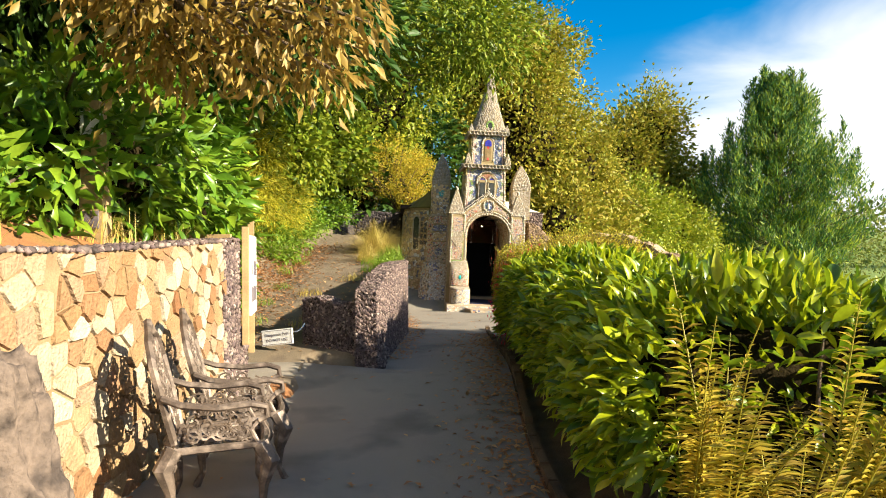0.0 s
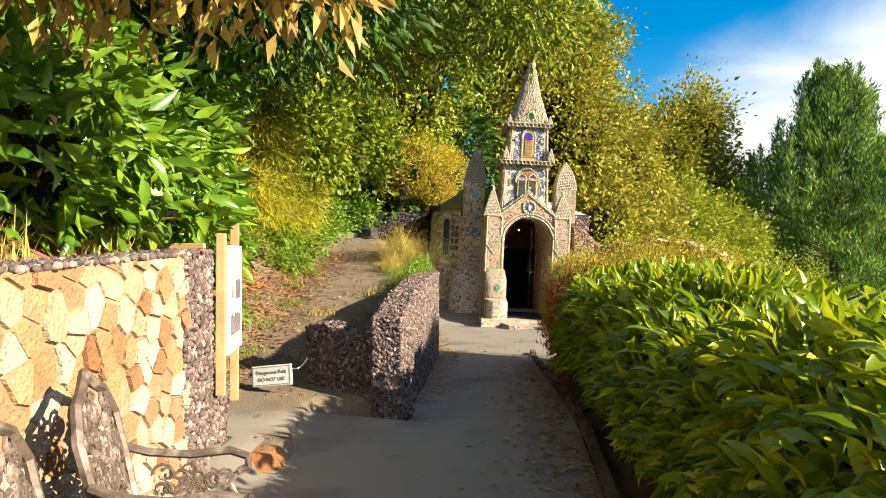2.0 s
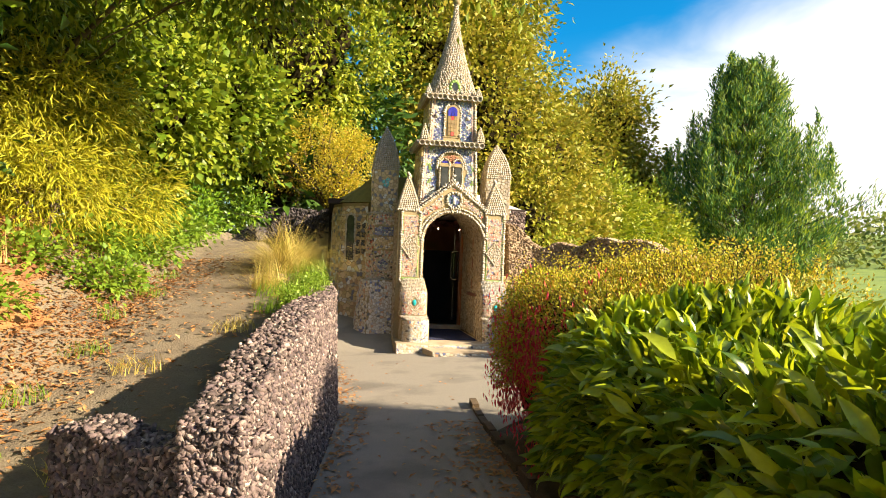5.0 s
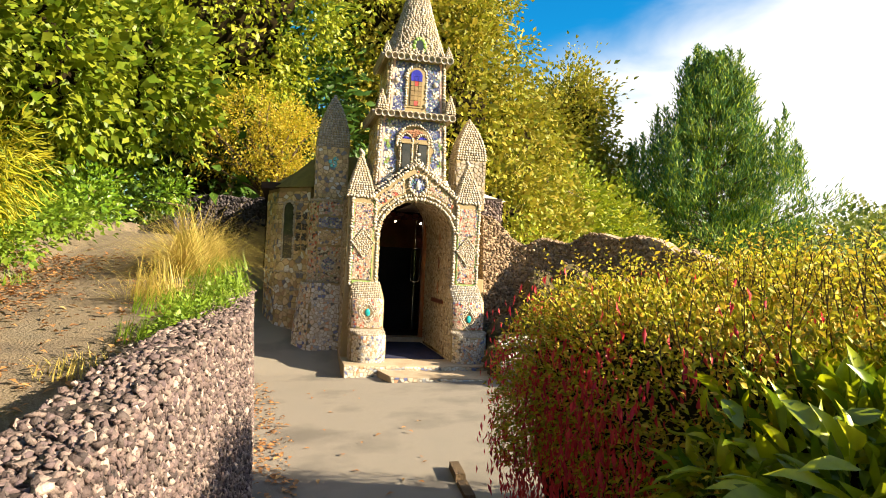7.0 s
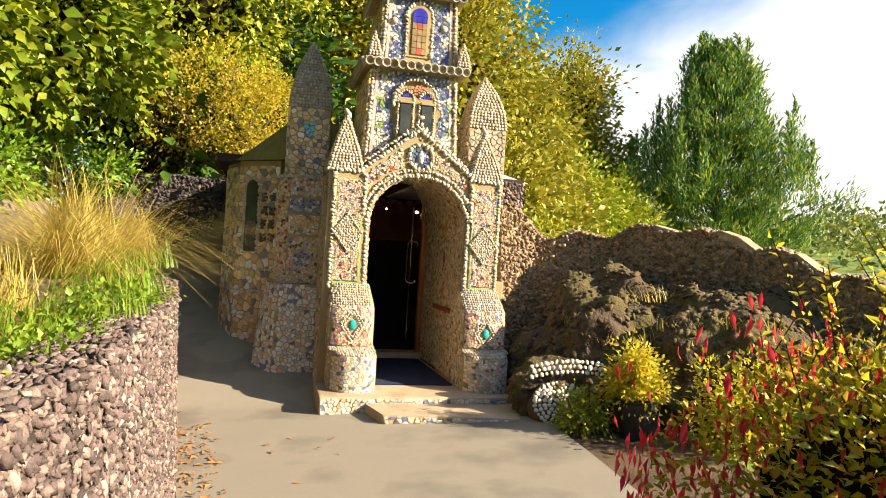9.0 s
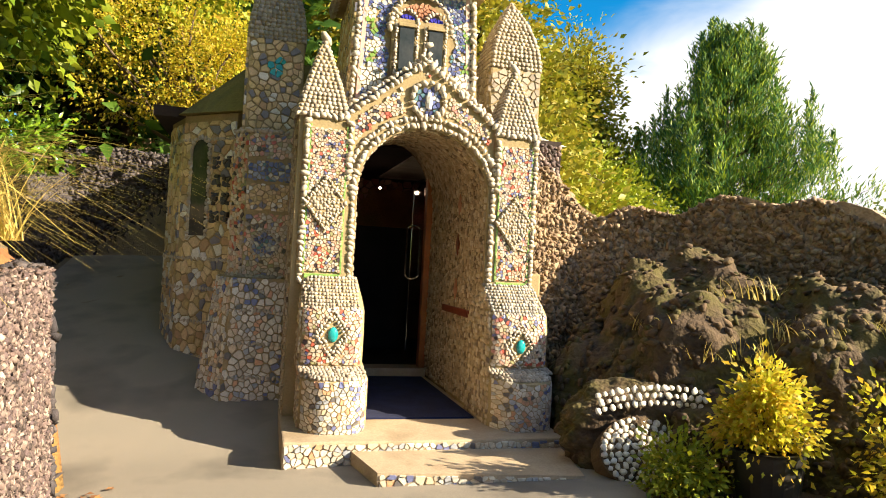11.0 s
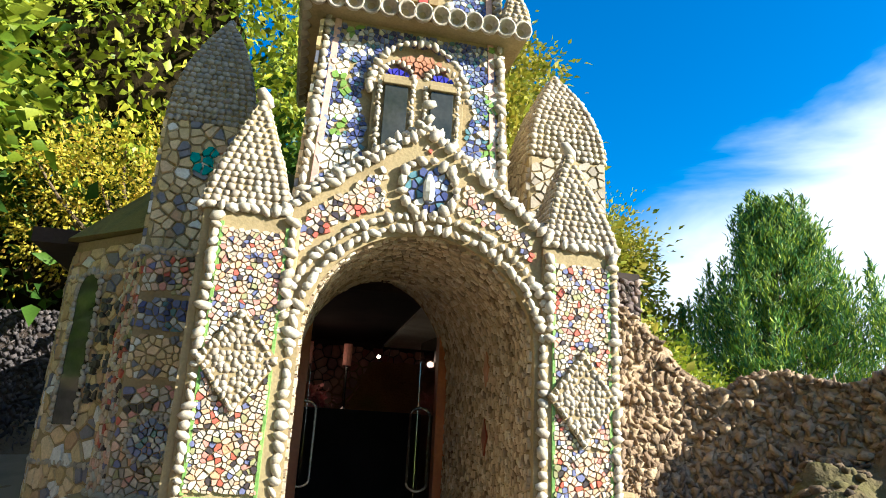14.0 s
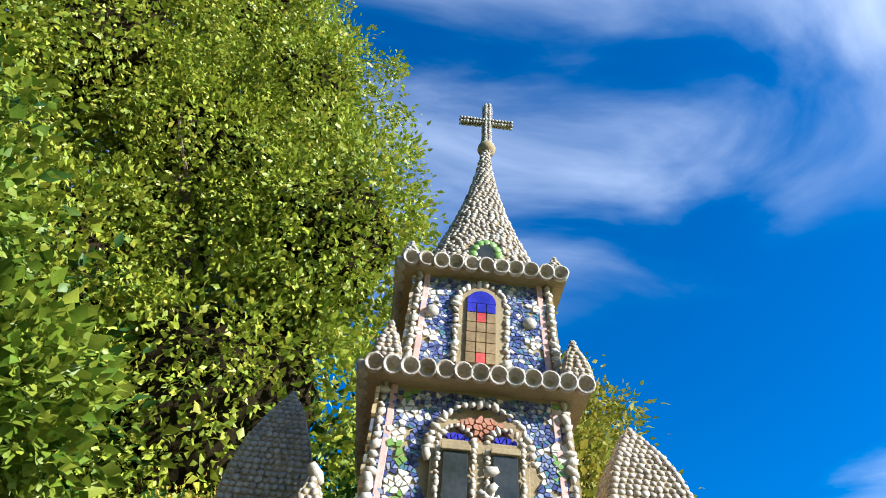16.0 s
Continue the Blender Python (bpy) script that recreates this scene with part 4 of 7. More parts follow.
# scroll buttresses
def buttress(c, gz, foot_c, mid, wide):
    prof = [(-0.06, -0.55), (0.10, -0.56), (0.30, -0.57), (0.48, -0.56), (0.50, -0.53), (0.555, -0.34), (0.60, -0.345), (0.70, -0.35), (0.85, -0.35), (0.98, -0.325), (1.06, -0.25), (1.14, -0.14), (1.22, -0.03)]
    half = [wide, wide, wide, wide, wide - 0.008, mid + 0.01, mid, mid, mid, mid, mid - 0.01, mid - 0.02, mid - 0.03]
    zs, vs = [p[0] for p in prof], [p[1] for p in prof]
    mid_x = lambda w: float(np.interp(w, [0.5, 0.57], [foot_c, c]))
    round_of = lambda w: 0.22 if w < 0.53 else 0.05
    ang = [k / 12 for k in range(13)]
    bm = bmesh.new()
    rows = []
    for (w, v), hwid in zip(prof, half):
        x0 = mid_x(w)
        rows.append([bm.verts.new((x0 - hwid, 0.25, w))] + [bm.verts.new((x0 - hwid + 2 * hwid * a, v + round_of(w) * (2 * a - 1) ** 4, w)) for a in ang] + [bm.verts.new((x0 + hwid, 0.25, w))])
    for r, q in zip(rows[:-1], rows[1:]):
        for k in range(len(r) - 1):
            bm.faces.new((r[k], r[k + 1], q[k + 1], q[k]))
    bm.faces.new(rows[-1])
    bmesh.ops.recalc_face_normals(bm, faces=bm.faces[:])
    b = part("buttress", bm, CEMENT, CH, "scrolled buttress with a turquoise glazed gem")

    def skin(u, w, h):
        hw = float(np.interp(w, zs, half))
        a = (u - c) / hw
        slope = (np.interp(w + 0.02, zs, vs) - np.interp(w - 0.02, zs, vs)) / 0.04
        k = 1 / math.sqrt(1 + slope * slope)
        return (mid_x(w) + u - c, float(np.interp(w, zs, vs)) + round_of(w) * a ** 4 - h * k, w + h * slope * k)

    part("shards", prisms(cells(c - wide + 0.012, c + wide - 0.012, 0.0, 0.49, 0.029, None, 41 + int(c * 10)), skin, 0.008), PALE, b, "pale broken china", "stuff")
    lp = [skin(c + u + rng.uniform(-0.006, 0.006), w, 0.004) for w in (0.50, 0.508, 0.516, 0.524, 0.532, 0.54, 0.548, 0.556) for u in np.arange(-wide + 0.02, wide - 0.015, 0.026)]
    part("ledge_pebbles", lumps(lp, [(0, -0.5, 0.85)] * len(lp), 0.018, 0.6, 1, 0.15, 1.5, PEBBLES), PEBBLES, b, "ledge of small white pebbles", "stuff")
    gem = lambda u, w: abs(u - c) / 0.115 + abs(w - gz) / 0.165
    pieces("shard", b, cells(c - mid + 0.012, c + mid - 0.012, 0.58, 0.99, 0.024, lambda u, w: gem(u, w) > 1.05, 45 + int(c * 10)), skin, SHARD)
    pp, pn = [], []
    for w in np.arange(0.99, 1.22, 0.024):
        for u in np.arange(-mid + 0.03, mid - 0.03, 0.026):
            q = skin(c + u + rng.uniform(-0.006, 0.006), w, 0.004)
            pp.append(q), pn.append((0, -0.8, 0.6))
    part("shoulder_pebbles", lumps(pp, pn, 0.0165, 0.7, 1, 0.12, 1.4, PEBBLES if c < 0 else GREYPEB), PEBBLES, b, "sloping shoulder of small pebbles", "stuff")
    for rr in (1.0, 0.72):
        line = [skin(c + 0.115 * rr * math.cos(a) / (abs(math.cos(a)) + abs(math.sin(a))) * 1.1, gz + 0.165 * rr * math.sin(a) / (abs(math.cos(a)) + abs(math.sin(a))) * 1.1, 0.012) for a in np.linspace(0, 2 * math.pi, 33)]
        beads(b, line, 0.0145, seed=int(rr * 10), gap=1.9)
    gv, gf = ICO2
    part("gem", mesh_of("gem", gv * (0.04, 0.02, 0.058) + np.array(skin(c, gz, 0.005)), gf, TURQ, True), TURQ, b, "turquoise glazed oval gem")
    # pebbled flank
    fp, fn = [], []
    side = -1
    for w in np.arange(0.0, 1.2, 0.045):
        for y in np.arange(float(np.interp(w, zs, vs)) + round_of(w) + 0.02, 0.25, 0.045):
            fp.append((mid_x(w) + side * float(np.interp(w, zs, half)), y, w + rng.uniform(-0.01, 0.01))), fn.append((side, 0, 0))
    part("flank_shells", lumps(fp, fn, 0.026, 0.5, 1, 0.15, 1.5, LINING), LINING, b, "ochre shells on the flank", "stuff")
    return b


buttress(-0.685, 0.80, -0.655, 0.235, 0.25)
buttress(0.80, 0.74, 0.815, 0.245, 0.265)
# left flank of the porch
fl = part("flank_shells", prisms(cells(0.1, 1.0, 0.0, 2.44, 0.042, None, 61, 0.4, 0.1, 0.8), lambda y, w, h: (-1.0 - h, y, w), 0.012), LINING, porch, "ochre shells on the porch flank", "stuff")

# platform and steps
plat = part("platform", box(-1.02, 1.06, -0.74, 1.95, -0.12, 0.12, 0.012), SLAB, CH, "doorstep platform with a shard-covered riser")
part("riser_shards", prisms(cells(-1.01, 1.05, -0.08, 0.105, 0.04, None, 71), front(-0.74)), PALE, plat, "white and blue shards on the riser", "stuff")
step = part("front_step", extrude_xy([(-0.46, -1.22), (0.86, -1.40), (1.0, -0.745), (-0.56, -0.745)], -0.2, 0.055), SLAB, CH, "low worn front step")
part("riser_shards", prisms(cells(-0.45, 0.85, -0.1, 0.045, 0.04, None, 72), lambda u, w, h: (u, -1.22 - 0.136 * (u + 0.46) - h, w)), PALE, step, "", "stuff")
part("doormat", box(-0.46, 0.52, -0.12, 1.72, 0.118, 0.135, 0.004), MATBLUE, CH, "long dark blue entrance carpet")
part("threshold", box(-0.52, 0.58, 1.78, 2.05, 0.10, 0.21, 0.01), SLAB, CH, "pale stone threshold")


# pinnacles: curved pebble pyramids
def pebble_skin(point, n_u, n_w, size, seed=0, keep=None):
    P, N = [], []
    for i in range(n_w):
        w = (i + 0.5) / n_w
        for k in range(n_u):
            u = (k + 0.5 * (i % 2)) / n_u
            p, q = point(u, w), point(u, min(1, w + 0.01))
            r = point((u + 0.01) % 1, w)
            n = (Vector(r) - Vector(p)).cross(Vector(q) - Vector(p))
            if n.length < 1e-9 or (keep and not keep(p)):
                continue
            P.append(p), N.append(n.normalized())
    return P, N


def square_at(u):
    """Unit square outline, rounded, from u in 0..1."""
    a = 2 * math.pi * u - 0.75 * math.pi
    c, s = math.cos(a), math.sin(a)
    m = max(abs(c), abs(s)) ** 0.85
    return c / m, s / m


def pinnacle(c, half, depth, z0, z1, bow, label, mat_p=PEBBLES, size=0.021, own=True, name="pinnacle"):
    taper = lambda w: (1 - w ** bow)
    bm = bmesh.new()
    rows = []
    for w in [k / 9 for k in range(10)]:
        k = max(0.03, taper(w))
        rows.append([bm.verts.new((c[0] + sx * half * k, c[1] + sy * depth * k, z0 + (z1 - z0) * w)) for sx, sy in ((-1, -1), (1, -1), (1, 1), (-1, 1))])
    for r, q in zip(rows[:-1], rows[1:]):
        for k in range(4):
            bm.faces.new((r[k], r[(k + 1) % 4], q[(k + 1) % 4], q[k]))
    bm.faces.new(rows[-1]), bm.faces.new(rows[0][::-1])
    pin = part(name, bm, CEMENT, CH, label)
    P, N = [], []
    nw = int((z1 - z0) / (size * 1.6))
    for i in range(nw):
        w = (i + 0.4) / nw
        k = taper(w)
        for fx, fy, hx in ((0, -1, half), (-1, 0, depth), (1, 0, depth)):
            m = max(1, int(2 * hx * k / (size * 1.7)))
            for j in range(m):
                t = -1 + 2 * (j + 0.5) / m
                x = c[0] + (t * half * k if fy else fx * half * k)
                y = c[1] + (fy * depth * k if fy else t * depth * k)
                P.append((x, y, z0 + (z1 - z0) * w)), N.append((fx, fy, 0.45))
    part("pinnacle_pebbles", lumps(P, N, size, 0.65, 1, 0.12, 1.3, mat_p), mat_p, pin, "rows of rounded pebbles", "stuff")
    return pin


for c, top, mp_ in ((-0.82, 3.15, PEBBLES), (0.82, 3.10, PEBBLES)):
    p = pinnacle((c, 0.17), 0.2, 0.19, 2.46, top, 1.25, "pebble-covered pyramid pinnacle")
    beads(p, [(c - 0.2, -0.03, 2.47), (c + 0.2, -0.03, 2.47)], 0.027, seed=3)
    beads(p, [(c, 0.17, top - 0.02), (c, 0.17, top + 0.02)], 0.05, seed=5)

# ---- tower ----
TC = -0.06


def stage(c, half, v0, z0, z1, taper, label, seed, motif):
    bm = extrude_xy([(c - half, v0), (c + half, v0), (c + half, v0 + 2 * half), (c - half, v0 + 2 * half)], z0, z1, [(c - half + taper, v0 + taper), (c + half - taper, v0 + taper), (c + half - taper, v0 + 2 * half - taper), (c - half + taper, v0 + 2 * half - taper)])
    st = part("tower_stage", bm, CEMENT, CH, label)
    k = taper / (z1 - z0)
    face = lambda u, w, h: (u, v0 + (w - z0) * k - h, w)
    part("blue_shards", prisms(cells(c - half + 0.08, c + half - 0.08, z0 + 0.02, z1 - 0.02, 0.023, lambda u, w: not motif(u, w), seed), face, 0.009), MOSAICB, st, "blue and white broken china", "stuff")
    for s in (-1, 1):
        beads(st, [(c + s * (half - 0.035), v0 - 0.02, z0), (c + s * (half - 0.035 - taper), v0 - 0.02 + taper, z1)], 0.027, seed=seed + s)
        part("edge_strip", box(-0.018, 0.018, -0.012, 0.012, 0, z1 - z0, 0.003), PINKSTONE, st, m=Matrix.Translation((c + s * (half - 0.085), v0, z0)) @ Euler((math.atan(-k), math.atan(-s * k), 0)).to_matrix().to_4x4())
    part("side_shards", prisms(cells(v0, v0 + 2 * half, z0, z1 - 0.02, 0.05, None, seed + 3), lambda y, w, h: (c - half + (w - z0) * k - h, y, w), 0.009), MOSAICO, st, "dull shards on the side", "stuff")
    return st, face


def shapes(face, parent, polys_mat):
    for polys, mat, nm in polys_mat:
        part(nm, prisms(polys, face, 0.014), mat, parent, kind="stuff")


def twin(u, w):
    a = math.hypot(u - TC - 0.03, (w - 3.28) * 0.9)
    return (abs(u - TC - 0.03) < 0.27 and w < 3.3) or a < 0.31


lilies = [(-0.43, 3.15), (-0.45, 3.42), (0.38, 3.15), (0.40, 3.4), (-0.40, 3.58), (0.38, 3.6)]
pots = [(-0.44, 2.88), (0.36, 2.88)]
is_white = lambda u, w: any(math.hypot((u - a) * 1.0, (w - b) * 1.2) < 0.062 + 0.02 * math.sin(6 * math.atan2(w - b, u - a)) for a, b in lilies)
is_pot = lambda u, w: any(math.hypot(u - a, w - b) < 0.115 for a, b in pots)
is_green = lambda u, w: any(abs(u - a + 0.02 * math.sin(w * 30)) < 0.035 and b < w < b + 0.16 for a, b in [(-0.44, 3.0), (-0.45, 3.25), (0.38, 3.0), (0.39, 3.25), (-0.42, 3.62), (0.39, 3.64)])
st1, face1 = stage(TC, 0.565, 0.2, 2.55, 3.72, 0.045, "lower tower stage clad in blue and white china", 81, lambda u, w: twin(u, w) or is_white(u, w) or is_pot(u, w) or is_green(u, w))
pieces("lily_shard", st1, cells(-0.58, 0.48, 2.75, 3.7, 0.036, lambda u, w: is_white(u, w) and not twin(u, w), 91), face1, MOSAICW)
pieces("pot_shard", st1, cells(-0.58, 0.48, 2.75, 3.7, 0.04, lambda u, w: is_pot(u, w) and not twin(u, w), 92), face1, MOSAICW)
pieces("stem_shard", st1, cells(-0.58, 0.48, 2.75, 3.7, 0.034, lambda u, w: is_green(u, w) and not is_white(u, w) and not twin(u, w) and not is_pot(u, w), 93), face1, MOSAICG)
# twin window
wc = TC + 0.03
win = part("twin_window", box(wc - 0.25, wc + 0.25, 0.19, 0.3, 2.6, 3.4, 0.004), CEMENT, st1, "pair of arched windows under one pebble arch")
for s in (-1, 1):
    c = wc + s * 0.125
    part("window_pane", box(c - 0.062, c + 0.062, 0.165, 0.19, 2.65, 3.32, 0.002), DARKPANE, win)
    part("fanlight", prisms(cells(c - 0.07, c + 0.07, 3.37, 3.48, 0.03, lambda u, w: math.hypot(u - c, w - 3.37) < 0.075, 95), lambda u, w, h: (u, 0.215 - h, w), 0.02), COBALT, win, "blue fanlight")
    beads(win, ring((c, 3.37), 0.095, 0.11, 0.19, 14, 0, math.pi), 0.018, seed=21 + s)
    for uu in (-0.09, 0.09):
        beads(win, [(c + uu, 0.175, 2.62), (c + uu, 0.175, 3.34)], 0.018, seed=23)
    part("window_bar", box(c - 0.075, c + 0.075, 0.15, 0.2, 3.325, 3.355, 0.004), CEMENT, win)
beads(win, ring((wc, 3.3), 0.27, 0.32, 0.19, 24, 0, math.pi), 0.024, seed=25)
part("arch_tiles", prisms(cells(wc - 0.16, wc + 0.16, 3.34, 3.6, 0.03, lambda u, w: math.hypot(u - wc, (w - 3.3) * 0.85) < 0.22 and min(math.hypot(u - wc + 0.125, w - 3.37), math.hypot(u - wc - 0.125, w - 3.37)) > 0.115, 96), lambda u, w, h: (u, 0.225 - h, w), 0.02), TERRA, win, "terracotta fragments")


def limpet():
    V, F = [], []
    for r, y in ((0.02, 0.06), (0.05, 0.02), (0.056, -0.02), (0.046, -0.022), (0.036, 0.0), (0.012, 0.03)):
        V += [(r * math.cos(2 * math.pi * k / 12), y, r * math.sin(2 * math.pi * k / 12)) for k in range(12)]
    for i in range(5):
        F += [(i * 12 + k, i * 12 + (k + 1) % 12, i * 12 + 12 + (k + 1) % 12, i * 12 + 12 + k) for k in range(12)]
    F += [tuple(range(12))[::-1], tuple(range(60, 72))]
    return mesh_of("limpet", V, F, SHELL, True)


LIMPET = limpet()


def cornice(c, half, v0, z, n, label):
    co = part("cornice", box(c - half, c + half, v0, v0 + 2 * half, z - 0.03, z + 0.06, 0.015), CEMENT, CH, label)
    for k in range(n):
        u = c - half + (k + 0.5) * 2 * half / n
        part("limpet", LIMPET, SHELL, co, m=pose(u, v0 - 0.02, z, rng.uniform(5, 25), 0, rng.uniform(-15, 15)))
        part("limpet", LIMPET, SHELL, co, m=pose(c - half - 0.02, v0 + (k + 0.5) * 2 * half / n, z, 15, 0, -90))
    return co


cornice(TC + 0.01, 0.615, 0.12, 3.75, 13, "projecting cornice set with limpet shells")
w2 = (TC + 0.03, 3.95)
is_w2 = lambda u, w: (abs(u - w2[0]) < 0.17 and w < 4.4) or math.hypot(u - w2[0], w - 4.38) < 0.19
stars = [(-0.36, 4.12), (0.30, 4.12), (-0.36, 4.45), (0.32, 4.42)]
is_star = lambda u, w: any(math.hypot(u - a, w - b) < 0.06 + 0.025 * math.sin(5 * math.atan2(w - b, u - a)) for a, b in stars)
st2, face2 = stage(TC + 0.045, 0.475, 0.28, 3.8, 4.62, 0.03, "upper tower stage clad in blue china", 101, lambda u, w: is_w2(u, w) or is_star(u, w))
pieces("flower_shard", st2, cells(-0.5, 0.45, 3.85, 4.6, 0.034, lambda u, w: is_star(u, w) and not is_w2(u, w), 103), face2, MOSAICW)
for u, w in ((-0.33, 4.3), (0.27, 4.28)):
    part("shell_boss", mesh_of("boss", ICO2[0] * (0.045, 0.03, 0.045), ICO2[1], SHELL, True), SHELL, st2, m=Matrix.Translation((u, 0.28, w)))
lw = part("lancet_window", extrude_xz([(w2[0] - 0.14, 3.9), (w2[0] + 0.14, 3.9)] + arch_line(10, 0.14, 0.16, 4.36, w2[0]), 0.27, 0.33), CEMENT, st2, "round-headed stained glass window")
beads(lw, [(w2[0] - 0.155, 0.265, 3.9), (w2[0] - 0.155, 0.275, 4.37)] + [(x, 0.275, z) for x, z in arch_line(16, 0.155, 0.18, 4.37, w2[0])[::-1]] + [(w2[0] + 0.155, 0.265, 3.9)], 0.024, seed=31)
for i in range(3):
    for j in range(6):
        u0, z0 = w2[0] - 0.09 + 0.06 * i, 3.93 + 0.075 * j
        mat = COBALT if j == 5 else RUBY if (i == 1 and j in (0, 4)) else AMBER
        part("pane", box(u0 + 0.003, u0 + 0.057, 0.255, 0.268, z0 + 0.003, z0 + 0.072, 0.0), mat, lw)
part("fanlight", extrude_xz([(w2[0] - 0.09, 4.38)] + arch_line(10, 0.09, 0.1, 4.38, w2[0])[::-1], 0.255, 0.268), COBALT, lw, "deep blue fanlight")
cornice(TC + 0.045, 0.53, 0.22, 4.65, 11, "upper cornice set with limpet shells")
for u, z, hgt in ((-0.56, 3.82, 0.30), (0.50, 3.82, 0.30)):
    pinnacle((u, 0.2), 0.075, 0.075, z, z + hgt, 1.6, "small shell pinnacle on the cornice", PEBBLES, 0.02)
for u in (-0.5, 0.46):
    pin = pinnacle((u, 0.3), 0.06, 0.06, 4.71, 4.9, 1.3, "little blue pinnacle", GREYPEB, 0.016)
# spire, flared at its foot
SC = (0.0, 0.78)
spire_r = lambda w: 0.40 * (1 - w) ** 1.55 + 0.055 * (1 - w) + 0.035
bm = bmesh.new()
rows = []
for i in range(15):
    w = i / 14
    k = spire_r(w)
    rows.append([bm.verts.new((SC[0] + 0.04 * w + sx * k, SC[1] + sy * k, 4.7 + 1.92 * w)) for sx, sy in [(math.cos(a) * (1 + 0.18 * (1 - w) * abs(math.sin(2 * a))), math.sin(a) * (1 + 0.18 * (1 - w) * abs(math.sin(2 * a)))) for a in np.linspace(0, 2 * math.pi, 17)[:-1]]])
for r, q in zip(rows[:-1], rows[1:]):
    for k in range(16):
        bm.faces.new((r[k], r[(k + 1) % 16], q[(k + 1) % 16], q[k]))
bm.faces.new(rows[-1]), bm.faces.new(rows[0][::-1])
spire = part("spire", bm, CEMENT, CH, "flared spire covered in rows of pebbles")
P, N = [], []
for i in range(54):
    w = (i + 0.5) / 54
    k = spire_r(w)
    m = max(6, int(2 * math.pi * k / 0.041))
    for j in range(m):
        a = 2 * math.pi * (j + 0.5 * (i % 2)) / m + rng.uniform(-0.05, 0.05)
        f = 1 + 0.18 * (1 - w) * abs(math.sin(2 * a))
        P.append((SC[0] + 0.04 * w + k * f * math.cos(a), SC[1] + k * f * math.sin(a), 4.7 + 1.92 * w)), N.append((math.cos(a), math.sin(a), 0.3))
part("spire_pebbles", lumps(P, N, 0.022, 0.65, 1, 0.2, 1.4, PEBBLES), PEBBLES, spire, "rows of cream pebbles", "stuff")
dorm = part("spire_dormer", extrude_xz([(-0.055, 4.72), (0.055, 4.72)] + arch_line(8, 0.055, 0.07, 4.9, 0.0), 0.31, 0.5), DARKPANE, spire, "tiny dark spire opening")
for a in np.linspace(-0.3, math.pi + 0.3, 9):
    part("green_shell", mesh_of("green_shell", ICO1[0] * (0.045, 0.03, 0.045), ICO1[1], MOSAICG, True), MOSAICG, spire, m=Matrix.Translation((0.085 * math.cos(a), 0.33, 4.84 + 0.14 * math.sin(a))))
cross = part("cross", tube([(0.05, 0.78, 6.6), (0.05, 0.78, 7.36)], 0.038, 8), CEMENT, CH, "pebbled stone cross on the spire")
part("cross_arm", tube([(-0.2, 0.78, 7.1), (0.28, 0.78, 7.1)], 0.036, 8), CEMENT, cross)
part("cross_ball", mesh_of("ball", ICO2[0] * 0.085 + np.array((0.05, 0.78, 6.68)), ICO2[1], CEMENT, True), CEMENT, cross)
P, N = [], []
for t in np.arange(0, 0.76, 0.03):
    for a in np.linspace(0, 6.28, 7)[:-1]:
        P.append((0.05 + 0.04 * math.cos(a), 0.78 + 0.04 * math.sin(a), 6.62 + t)), N.append((math.cos(a), math.sin(a), 0))
for t in np.arange(-0.2, 0.29, 0.03):
    for a in np.linspace(0, 6.28, 7)[:-1]:
        P.append((t, 0.78 + 0.038 * math.cos(a), 7.1 + 0.038 * math.sin(a))), N.append((0, math.cos(a), math.sin(a)))
part("cross_pebbles", lumps(P, N, 0.018, 0.6, 1, 0.12, 1.2, GREYPEB), GREYPEB, cross, kind="stuff")


# ---- nave, turrets and aisle ----
def turret(c, half, depth, z0, z1, z2, mat, label, seed):
    t = part("turret", box(c[0] - half, c[0] + half, c[1] - depth, c[1] + depth, z0, z1, 0.02), CEMENT, CH, label)
    part("turret_shards", prisms(cells(c[0] - half + 0.01, c[0] + half - 0.01, z0, z1, 0.055, None, seed), front(c[1] - depth)), mat, t, kind="stuff")
    part("turret_shards", prisms(cells(c[1] - depth, c[1] + depth, z0, z1, 0.055, None, seed + 1), lambda y, w, h: (c[0] - half - h, y, w)), mat, t, kind="stuff")
    pinnacle(c, half, depth, z1, z2, 1.9, "pointed pebble turret top", GREYPEB if c[0] < 0 else PEBBLES, 0.024, name="turret_top")
    return t


tl = turret((-1.19, 1.15), 0.25, 0.22, 2.3, 3.3, 4.18, MOSAICO, "tall turret with a turquoise star of china", 111)
part("turquoise_star", prisms(cells(-1.3, -1.1, 2.95, 3.15, 0.05, lambda u, w: math.hypot(u + 1.2, w - 3.05) < 0.09, 112), front(0.92), 0.012), TURQ, tl)
tr = turret((0.96, 0.72), 0.25, 0.22, 2.4, 3.2, 3.9, PEBBLES, "slender pebbled turret", 113)

# left corner buttress, flaring at its foot
oct_l = [(-1.5, 0.98), (-1.38, 0.80), (-1.0, 0.78), (-1.0, 1.5), (-1.5, 1.5)]
foot = [(-1.72, 0.78), (-1.5, 0.5), (-1.0, 0.45), (-1.0, 1.5), (-1.72, 1.5)]
cb = part("corner_buttress", extrude_xy(foot, 0.0, 1.15, [(-1.58, 0.9), (-1.44, 0.66), (-1.0, 0.63), (-1.0, 1.5), (-1.58, 1.5)]), CEMENT, CH, "flared corner buttress in pale china")
cbu = part("corner_pier", extrude_xy(oct_l, 1.15, 2.42), CEMENT, CH, "corner pier covered in ochre and blue china")


